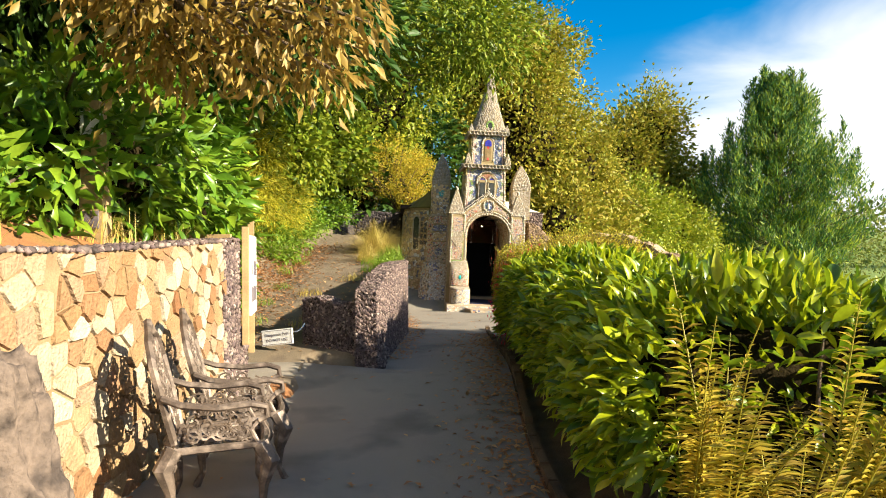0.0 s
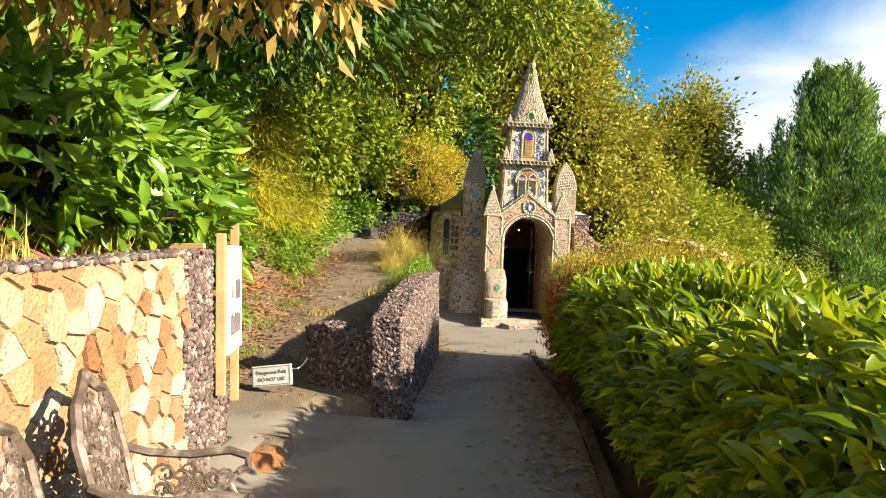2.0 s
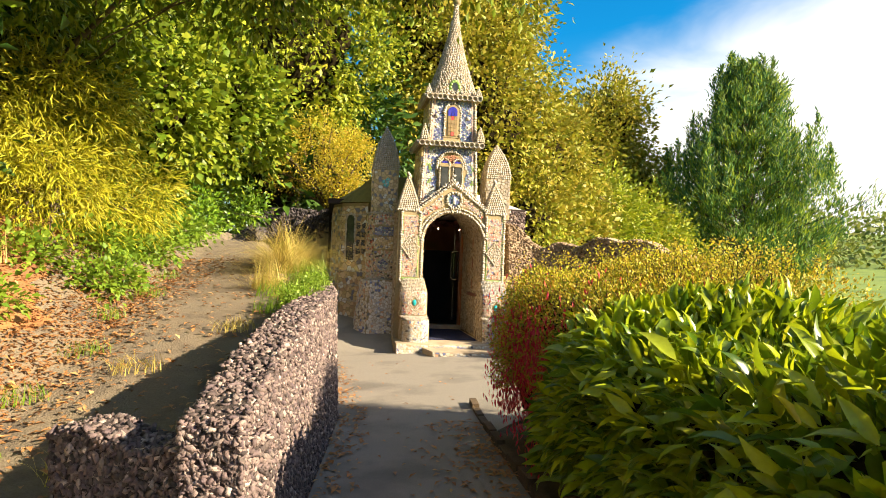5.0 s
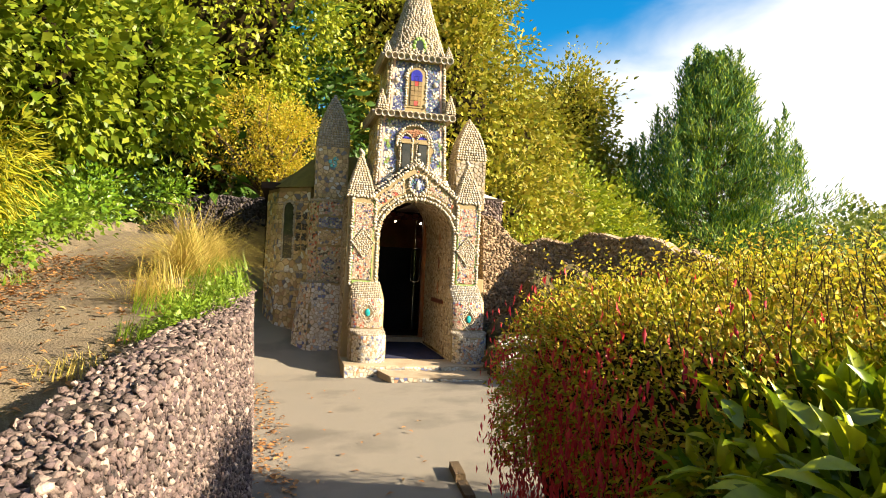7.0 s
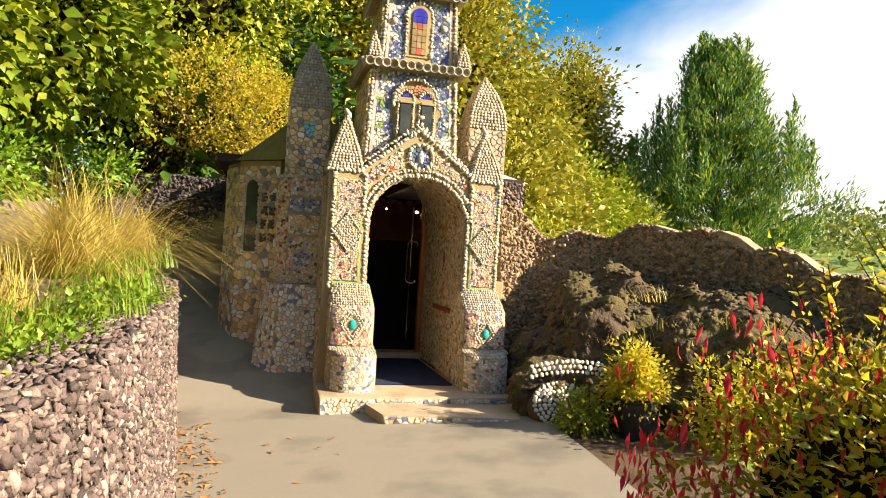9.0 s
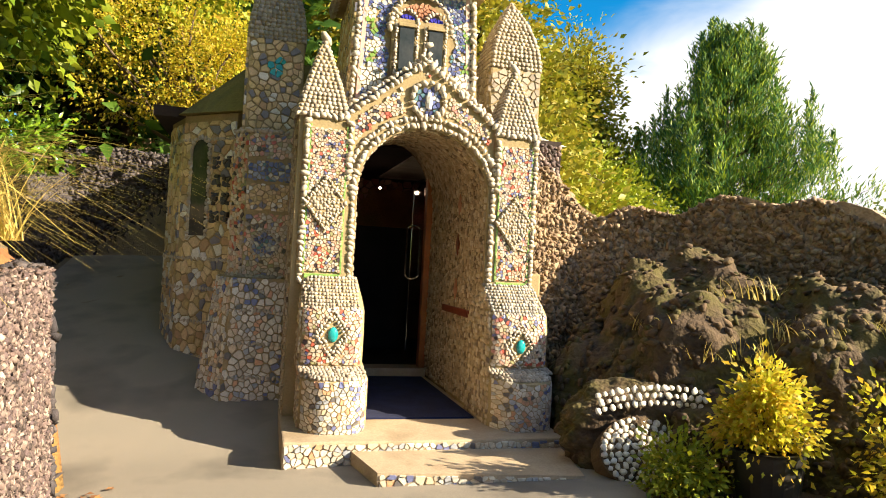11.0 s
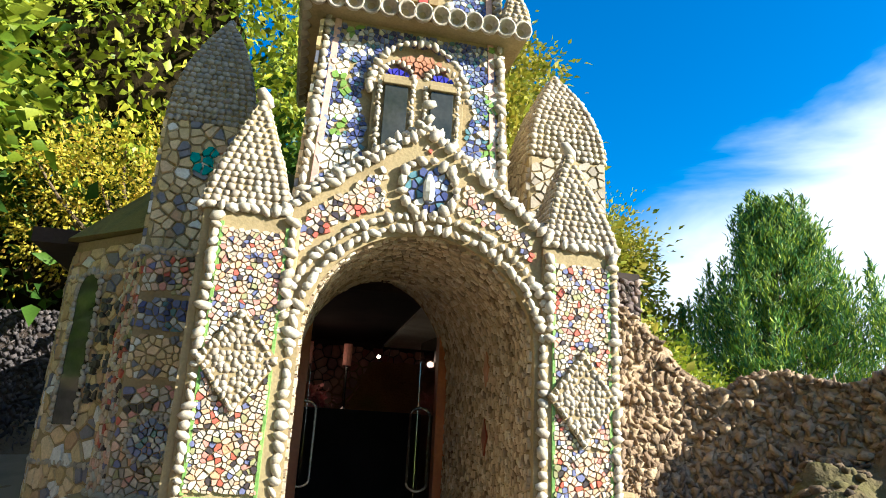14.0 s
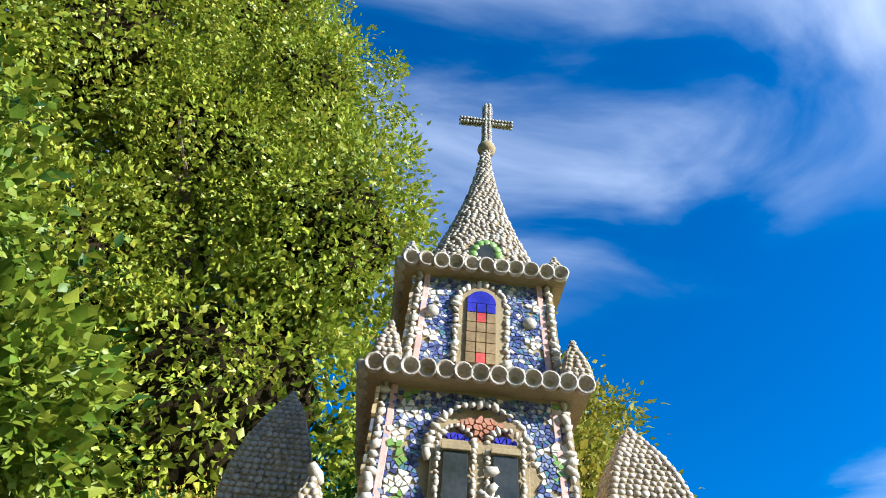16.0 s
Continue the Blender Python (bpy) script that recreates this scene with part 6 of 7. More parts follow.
for k in range(430):
    c = np.array([rng.normal(1.05, 0.05), rng.uniform(9.7, 11.95), rng.uniform(0.45, 1.4)])
    if k % 4 == 0:
        c = np.array([rng.uniform(1.1, 2.4), rng.uniform(9.6, 11.8), rng.uniform(1.45, 1.6)])
    if c[0] > 2.6:
        continue
    m = rng.integers(4, 12)
    P.append(c + rng.normal(size=(m, 3)) * (0.04, 0.07, 0.10))
P = np.concatenate(P)
part("flower_bells", leaves("flower_bells", P - np.array((1.3, 10.9, 0.9)), np.tile((0, 0, -1.0), (len(P), 1)) + rng.normal(size=(len(P), 3)) * 0.2, 0.06, 0.26, FLOWER, 0.1), FLOWER, fx_, kind="stuff")


def fern(base, n, length, label):
    t = thing("fern", Matrix.Translation(base), label, "fern", "ferns before the hedge")
    for k in range(n):
        a = rng.uniform(-1.9, 1.9)
        ln = length * rng.uniform(0.7, 1.15)
        lean = rng.uniform(0.12, 0.62)
        V0, F0 = [], []
        pts = []
        for i in range(13):
            s = i / 12
            r = lean * ln * (s ** 1.5)
            pts.append(Vector((r * math.cos(a), r * math.sin(a), ln * (s - 0.28 * lean * s ** 3))))
        P, A, S = [], [], []
        for i in range(4, 13):
            for h in (0.0, 0.25, 0.5, 0.75):
                j = min(12, i)
                p = pts[j - 1].lerp(pts[j], h)
                d = (pts[j] - pts[j - 1]).normalized()
                sd = d.cross(Vector((0, 0, 1))).normalized()
                f = (i + h - 4) / 9
                sz = ln * 0.105 * math.sin(math.pi * (0.22 + 0.76 * f))
                for sgn in (-1, 1):
                    P.append(p), A.append(sd * sgn + d * 0.45 + Vector((0, 0, -0.1))), S.append(max(0.015, sz))
        fr = part("frond", leaves("frond", [tuple(p) for p in P], [tuple(x) for x in A], np.array(S), 0.24, FERN, 0.85), FERN, t)
        tube(pts, [0.007 - 0.0045 * i / 12 for i in range(13)], 5, V0, F0)
        part("stalk", (V0, F0), FERN, fr)
    return t


for bx, by, nn, ln in ((1.2, 2.75, 5, 1.25), (1.3, 2.65, 7, 1.4), (1.7, 2.6, 9, 1.35), (2.15, 2.7, 9, 1.25), (1.35, 2.2, 9, 0.95), (1.8, 2.1, 10, 1.0), (1.3, 2.15, 6, 0.75), (2.4, 2.3, 9, 1.1)):
    fern((bx, by, 0.06), nn, ln, "yellowing fern with arching fronds")


# ---- plants along the bank ----
def tussock(base, n, length, mat, label, spread=0.12, droop=1.0):
    t = thing("grass_tussock", Matrix.Translation(base), label, "grass")
    V, F = [], []
    for k in range(n):
        a, r = rng.uniform(0, 6.28), spread * math.sqrt(rng.random())
        ln, lean = length * rng.uniform(0.55, 1.15), rng.uniform(0.15, 1.0) + 0.45 * (length > 0.7) * rng.random()
        o = Vector((r * math.cos(a * 3), r * math.sin(a * 3), 0))
        w = rng.uniform(0.003, 0.006)
        sd = Vector((-math.sin(a), math.cos(a), 0)) * w
        b = len(V)
        for i in range(7):
            s = i / 6
            p = o + Vector((math.cos(a), math.sin(a), 0)) * lean * ln * s ** 1.3 + Vector((0, 0, ln * (s - 0.62 * droop * lean * s ** 2.6)))
            k2 = 1 - 0.85 * s
            V += [tuple(p - sd * k2), tuple(p + sd * k2)]
        F += [(b + 2 * i, b + 2 * i + 1, b + 2 * i + 3, b + 2 * i + 2) for i in range(6)]
    part("blades", mesh_of("blades", V, F, mat), mat, t, kind="stuff")
    return t


tussock((-1.5, 15.2, 1.5), 700, 1.05, STRAW, "straw-coloured tussock arching over the wall", 0.25, 1.15)
tussock((-1.45, 14.6, 1.5), 900, 1.1, STRAW, "dry pale grass tussock on the bank", 0.2)
tussock((-1.5, 13.6, 1.35), 420, 0.6, STRAW, "dry pale grass tussock on the bank", 0.25)
tussock((-1.5, 16.3, 1.7), 200, 0.8, STRAW, "dry pale grass tussock on the bank", 0.2)
for k, (x, y) in enumerate([(-0.95, 12.2), (-1.0, 12.9), (-1.0, 13.5), (-1.1, 14.1), (-1.05, 11.5), (-1.15, 14.8), (-1.3, 13.2), (-1.2, 12.5)]):
    tussock((x, y, float(climb(y)) - 0.02), 170, 0.22, FRESH, "fresh green grass on top of the wall", 0.3, 0.5)
tree("ground_ivy", (-1.2, 13.3, 1.4), [(-0.92, 12.3, 1.44, 0.18, 0.9, 0.07), (-1.0, 14.0, 1.52, 0.18, 0.9, 0.08)], FRESH, "low bright green creeper along the wall top", 0, 200, 26, 0.05, 0.036, 0.7, 0.1, 0.7, 0, "creeper", 0.2)

for x, y, z in TUFTS:
    tussock((x, y, z - 0.1), 80, 0.2, STRAW, "dry brown grass clinging to the rocks", 0.3, 0.9)

tree("bank_bush", (-4.0, 18.6, 2.4), [(-3.5, 17.9, 2.5, 0.45, 0.5, 0.4), (-3.9, 19.2, 2.8, 0.6, 0.8, 0.5), (-4.8, 18.2, 2.9, 0.8, 0.7, 0.6), (-4.3, 20.8, 3.2, 0.9, 0.7, 0.7), (-3.4, 21.6, 3.0, 0.5, 0.8, 0.5)], LAUREL, "low green bushes along the top of the bank", 0.03, 330, 24, 0.13, 0.1, 0.5, 0.1, 0.5, 12, "bush", 0.3)

# laurel behind the cream wall
tree("laurel_bush", (-3.6, 5.6, 1.9), [(-3.1, 5.9, 2.4, 0.9, 1.5, 0.85), (-3.0, 7.6, 2.3, 0.75, 0.9, 0.85), (-3.5, 4.5, 2.0, 0.7, 0.9, 0.5), (-3.3, 6.8, 3.0, 0.8, 0.9, 0.7), (-3.3, 8.9, 2.3, 0.7, 0.8, 0.8), (-3.3, 8.6, 3.3, 0.8, 0.9, 0.7)], LAUREL, "glossy green laurel overhanging the stone wall", 0.08, 620, 12, 0.10, 0.19, 0.36, 0.35, 0.35, 20, "bush", 0.75, core=True, broad=True)
tree("laurel_bush", (-4.0, 10.4, 1.9), [(-3.9, 10.2, 2.5, 0.7, 1.0, 0.8), (-3.9, 10.0, 3.6, 0.8, 0.9, 0.8)], LAUREL, "glossy green laurel on the bank", 0.06, 150, 13, 0.11, 0.17, 0.36, 0.35, 0.35, 10, "bush", 0.5, broad=True)
tree("feathery_shrub", (-4.2, 13.6, 2.0), [(-4.1, 13.4, 2.6, 0.9, 1.0, 0.9), (-4.4, 14.0, 3.6, 1.1, 1.0, 1.0), (-3.6, 14.6, 2.7, 0.7, 0.8, 0.8)], FEATHER, "feathery yellow-green shrub with fine drooping leaves", 0.05, 420, 34, 0.13, 0.16, 0.10, 0.5, 0.3, 14, "shrub", 0.4)
tree("mushroom_shrub", (-1.5, 23.2, 2.5), [(-1.9, 22.9, 4.5, 1.4, 0.9, 1.1), (-0.9, 22.7, 4.2, 0.8, 0.6, 0.9), (-1.0, 22.8, 3.3, 0.55, 0.5, 0.8)], AUREATE, "rounded golden shrub on a bare brown stem", 0.2, 420, 34, 0.1, 0.06, 0.6, 0.1, 0.4, 20, "shrub", 0.4)
tree("ivy_patch", (-3.6, 12.5, 1.9), [(-3.9, 12.6, 1.9, 0.45, 0.7, 0.28), (-3.5, 11.0, 1.55, 0.35, 0.5, 0.2), (-2.95, 9.6, 1.1, 0.2, 0.4, 0.2)], FRESH, "light green leafy weeds on the bank", 0, 150, 22, 0.09, 0.08, 0.7, 0.0, 0.7, 0, "weeds", 0.2)
for x, y, k in ((-3.3, 9.0, 0.3), (-3.6, 10.6, 0.35), (-2.95, 8.6, 0.25), (-3.9, 11.8, 0.35), (-2.6, 5.2, 0.3), (-2.55, 3.4, 0.3), (-2.7, 6.4, 0.25)):
    tussock((x, y, H(x, y) - 0.03), 120, k, STRAW, "dry grass on the bank", 0.3, 0.6)

cover = [(x, y, H(x, y) + 0.05, 0.5, 0.7, 0.16) for x, y in ((-3.3, 14.6), (-3.6, 15.6), (-3.4, 16.4), (-3.9, 17.2), (-3.2, 12.9), (-3.6, 13.8), (-4.2, 16.2))]
tree("ivy_patch", (-3.5, 15.5, H(-3.5, 15.5)), cover, FRESH, "green leafy weeds covering the upper bank", 0, 420, 22, 0.10, 0.08, 0.7, 0.0, 0.7, 0, "weeds", 0.2)
for x, y in ((-2.6, 9.4), (-2.75, 10.3), (-2.7, 11.3), (-2.9, 12.2), (-2.8, 13.2), (-2.95, 14.2), (-1.9, 9.3), (-2.1, 10.9), (-1.55, 11.9)):
    tussock((x, y, H(x, y) - 0.02), 90, 0.16, FRESH if x < -2.2 else STRAW, "small tuft of grass beside the side path", 0.22, 0.6)

# ---- trees ----
tree("overhanging_tree", (-6.2, 4.0, 2.6), [(-3.4, 5.6, 5.0, 1.5, 2.4, 1.5), (-4.6, 6.5, 5.2, 2.0, 2.4, 2.2), (-2.0, 7.2, 5.6, 1.5, 1.7, 1.1), (-4.6, 2.6, 4.6, 2.0, 2.2, 2.0), (-2.2, 8.6, 5.2, 1.9, 1.8, 1.3)], DARKLEAF, "dark evergreen tree spreading over the path", 0.28, 1500, 26, 0.26, 0.15, 0.34, 0.4, 0.4, 40, "tree", 0.35, core=True)
tree("faded_branch", (-2.4, 4.9, 4.2), [(-1.5, 4.8, 3.25, 0.7, 0.5, 0.4), (-0.85, 4.75, 3.05, 0.42, 0.4, 0.38), (-2.0, 4.9, 3.25, 0.5, 0.4, 0.42), (-0.75, 4.4, 3.4, 0.5, 0.45, 0.3), (-1.6, 4.3, 3.6, 0.9, 0.6, 0.4), (-2.2, 4.6, 3.7, 0.4, 0.4, 0.35)], GOLDLEAF, "hanging branch with faded golden leaves", 0.05, 230, 12, 0.10, 0.135, 0.36, 0.7, 0.3, 26, "branch", 0.3)
tree("bank_tree", (-6.5, 8.0, 3.0), [(-5.6, 7.0, 3.8, 1.2, 2.8, 1.9), (-5.8, 11.0, 4.5, 1.4, 2.6, 2.2), (-6.0, 3.0, 3.8, 1.2, 2.6, 2.0), (-6.5, 8.0, 7.0, 2.5, 3.8, 2.5)], DARKLEAF, "dense dark evergreen on the bank", 0.3, 900, 20, 0.3, 0.22, 0.36, 0.4, 0.4, 30, "tree", 0.5, core=True)
tree("overhead_tree", (-5.8, 15.2, 3.2), [(0.95, 13.2, 5.95, 1.0, 1.2, 0.95), (-2.6, 11.8, 6.2, 2.0, 2.2, 1.3), (-4.6, 13.5, 6.4, 2.2, 2.4, 1.9), (0.0, 12.9, 6.25, 1.5, 1.6, 1.25), (-1.6, 13.5, 5.6, 1.2, 1.3, 0.9)], HILLLEAF, "leafy green tree arching over the side path", 0.05, 1150, 26, 0.22, 0.14, 0.42, 0.3, 0.4, 8, "tree", 0.3)
tree("hillside_tree", (-5.5, 19.5, 3.2), [(-4.6, 18.6, 4.8, 1.4, 1.4, 1.6), (-5.6, 19.5, 6.8, 2.2, 2.0, 2.2), (-5.2, 16.5, 5.0, 1.4, 1.6, 1.6), (-3.8, 20.5, 5.2, 1.5, 1.3, 1.7), (-6.4, 16.5, 7.4, 1.9, 2.2, 2.2)], HILLLEAF, "broad-leaved green tree on the hillside", 0.2, 900, 34, 0.18, 0.15, 0.75, 0.3, 0.45, 6, "tree", 0.7, core=True)
tree("great_tree", (-3.0, 25.5, 3.0), [(-3.0, 25.0, 8.0, 3.6, 2.8, 4.0), (-1.2, 24.6, 12.0, 2.4, 2.3, 3.2), (-4.5, 24.5, 14.0, 3.2, 2.6, 4.0), (-6.0, 23.5, 9.5, 2.6, 2.4, 3.6), (-2.6, 24.5, 17.0, 2.4, 2.2, 3.0), (-6.5, 22.0, 15.5, 3.0, 2.4, 4.0), (-7.5, 20.0, 12.0, 2.4, 2.4, 3.0), (-4.5, 23.5, 20.0, 2.6, 2.2, 3.0)], TREELEAF, "tall tree with green and yellowing leaves behind the chapel", 0.45, 2400, 42, 0.15, 0.135, 0.6, 0.3, 0.45, 5, "tree", 0.72, core=True)
tree("great_tree", (4.0, 30.0, 1.5), [(3.0, 29.0, 6.5, 3.2, 2.6, 4.2), (5.4, 31.0, 5.0, 2.8, 2.4, 3.8), (1.5, 29.0, 9.5, 2.5, 2.2, 3.4), (3.8, 31.0, 10.5, 2.4, 2.2, 2.6), (7.0, 33.0, 3.0, 2.2, 2.2, 3.2), (4.6, 27.0, 2.2, 1.8, 1.5, 2.4), (6.6, 28.5, 1.4, 1.8, 1.5, 2.0)], AUTUMN, "tall tree turning golden behind the chapel", 0.4, 1000, 46, 0.26, 0.18, 0.62, 0.3, 0.45, 40, "tree", 0.7, core=True)
tree("sparse_tree", (13.0, 45.0, -0.5), [(13.5, 45.0, 9.5, 2.6, 2.0, 3.2), (11.0, 44.0, 7.5, 2.6, 2.2, 3.4), (12.0, 44.0, 3.5, 3.4, 2.4, 3.6), (15.5, 46.0, 5.0, 2.6, 2.2, 3.6)], AUTUMN, "thinly leaved tree turning yellow", 0.3, 800, 30, 0.38, 0.24, 0.55, 0.2, 0.4, 60, "tree", 0.5, core=True)
tree("woodland_tree", (10.0, 36.0, -0.8), [(9.6, 36.0, 2.6, 2.4, 2.0, 3.0), (12.4, 38.0, 1.8, 2.6, 2.0, 2.8), (8.0, 34.0, 1.8, 2.0, 1.8, 2.4)], TREELEAF, "leafy yellow-green tree at the meadow's edge", 0.25, 700, 36, 0.30, 0.2, 0.55, 0.2, 0.4, 20, "tree", 0.65, core=True)
tree("woodland_tree", (19.0, 60.0, -1.0), [(19.0, 60.0, 6.0, 4.0, 3.0, 5.6), (25.0, 62.0, 5.2, 4.4, 3.0, 5.0), (31.0, 64.0, 4.0, 4.6, 3.0, 4.4), (38.0, 66.0, 2.5, 4.6, 3.0, 3.8)], FARLEAF, "rounded green trees beyond the meadow", 0.3, 560, 34, 0.6, 0.26, 0.6, 0.2, 0.4, 20, "tree", 0.5)

tree("evergreen_mass", (-8.0, 18.0, 5.0), [(-7.2, 15.0, 5.5, 2.0, 2.6, 3.0), (-7.5, 20.0, 6.5, 2.4, 3.0, 3.6), (-6.0, 23.0, 6.0, 2.4, 2.2, 3.2), (-8.5, 11.0, 6.0, 2.0, 3.0, 3.5), (-8.5, 5.0, 6.0, 2.0, 3.5, 4.0), (-3.4, 24.2, 3.8, 1.6, 1.0, 1.6), (-2.2, 26.5, 5.5, 3.0, 1.6, 3.6)], DARKLEAF, "dense dark evergreens covering the hillside", 0.3, 1500, 24, 0.4, 0.26, 0.45, 0.3, 0.4, 20, "tree", 0.6, core=True)
tree("meadow_bush", (6.0, 25.0, -0.4), [(4.6, 23.0, 1.0, 1.3, 1.2, 1.5), (6.6, 24.0, 0.6, 1.6, 1.3, 1.5), (9.0, 27.0, 0.4, 2.0, 1.5, 1.8), (12.0, 30.0, 0.2, 2.2, 1.6, 1.8)], TREELEAF, "green bushes at the edge of the meadow", 0.1, 620, 28, 0.24, 0.12, 0.6, 0.2, 0.45, 16, "bush", 0.5)


def conifer():
    base = (20.8, 42.2, -1.3)
    t = thing("conifer", Matrix.Translation(base), "tall blue-green pine standing in the meadow", "tree")
    P, A = [], []
    V, F = [], []
    tube([(0, 0, -0.3), (0, 0, 5), (-0.3, 0, 10), (-0.6, 0, 14)], [0.35, 0.28, 0.15, 0.03], 8, V, F)
    part("trunk", (V, F), BARK, t)
    V, F = [], []
    spires = [(rng.uniform(0, 6.28), rng.uniform(0.25, 0.97)) for k in range(46)]
    for k in range(380):
        s = rng.random() ** 0.95
        z = 0.2 + 12.8 * s
        a = rng.uniform(0, 6.28)
        lobe = 0.82 + 0.2 * math.sin(3 * a + z * 0.9) + 0.12 * math.sin(7 * a - z * 1.7)
        rad = (7.2 * (1 - s) ** 0.85 * min(1, 0.55 + s * 2.2) + 0.3) * lobe * rng.uniform(0.75, 1.1)
        tip = Vector((rad * math.cos(a), rad * math.sin(a), z + 0.3 * rad + 0.5))
        root = Vector((-0.04 * z, 0, z))
        if k % 2 == 0:
            limb(root, tip, 0.04, 0.008, V, F, -0.05, 4)
        for i in range(8):
            f = rng.uniform(0.45, 1.0)
            c = root.lerp(tip, f) + Vector(rng.normal(size=3) * 0.12)
            m = 17
            P.append(np.array(c) + rng.normal(size=(m, 3)) * (0.18, 0.18, 0.24))
            A.append(np.tile(((tip - root).normalized() * 0.5 + Vector((0, 0, 0.9)))[:], (m, 1)) + rng.normal(size=(m, 3)) * 0.4)
    # upright leading shoots that break the outline
    for a, s in spires:
        rad = 6.5 * (1 - s) ** 0.85 * min(1, 0.55 + s * 2.2)
        foot_z = 1.0 + 12.0 * s + 0.3 * rad
        for i in range(16):
            h = i / 15
            m = 13
            c = np.array((rad * math.cos(a), rad * math.sin(a), foot_z - 0.4 + 2.7 * h))
            P.append(c + rng.normal(size=(m, 3)) * (0.34 * (1.1 - h), 0.34 * (1.1 - h), 0.12))
            A.append(np.tile((0.5 * math.cos(a + i * 2.4), 0.5 * math.sin(a + i * 2.4), 1.0), (m, 1)) + rng.normal(size=(m, 3)) * 0.3)
    part("limbs", (V, F), BARK, t, kind="stuff")
    part("crown", leaves("crown", np.concatenate(P), np.concatenate(A), 0.36, 0.2, PINE, 0.3), PINE, t, kind="stuff")


conifer()


def far_wood():
    """Woods on the far hillside, as one mass of clumps."""
    blobs = []
    for k in range(60):
        a = radians(rng.uniform(15, 75))
        r = rng.uniform(140, 260)
        x, y = r * math.sin(a), r * math.cos(a)
        blobs.append((x, y, H(x, y) + 2, rng.uniform(9, 16), rng.uniform(8, 12), rng.uniform(6, 11)))
    for k in range(30):
        a = radians(rng.uniform(-75, -12))
        r = rng.uniform(50, 85)
        x, y = r * math.sin(a), r * math.cos(a)
        blobs.append((x, y, H(x, y) + 5, 8, 8, 9))
    t = thing("far_woods", Matrix.Identity(4), "distant wooded hillside", "woods", kind="stuff")
    P, A, C = clumps(blobs, 2000, 24, 1.4, 0.6)
    part("woods", leaves("woods", P, A, 1.3, 0.7, FARLEAF, 0.5), FARLEAF, t, kind="stuff")


far_wood()


# ---- chairs ----
def scrolls(place, w, h, n, seed, V, F, rad=0.010, inside=None):
    """Cast scrollwork filling a panel w by h."""
    r = random.Random(seed)
    for k in range(n):
        cx, cy = r.uniform(0.05, w - 0.05), r.uniform(0.05, h - 0.05)
        if inside and not inside(cx, cy):
            continue
        a0, sg, r0 = r.uniform(0, 6.28), r.choice((-1, 1)), r.uniform(0.03, 0.055)
        pts = []
        for i in range(9):
            a = a0 + sg * i * 0.75
            q = r0 * (1 - i / 12)
            pts.append(place(min(max(cx + q * math.cos(a), 0), w), min(max(cy + q * math.sin(a), 0), h)))
        tube(pts, rad, 4, V, F)


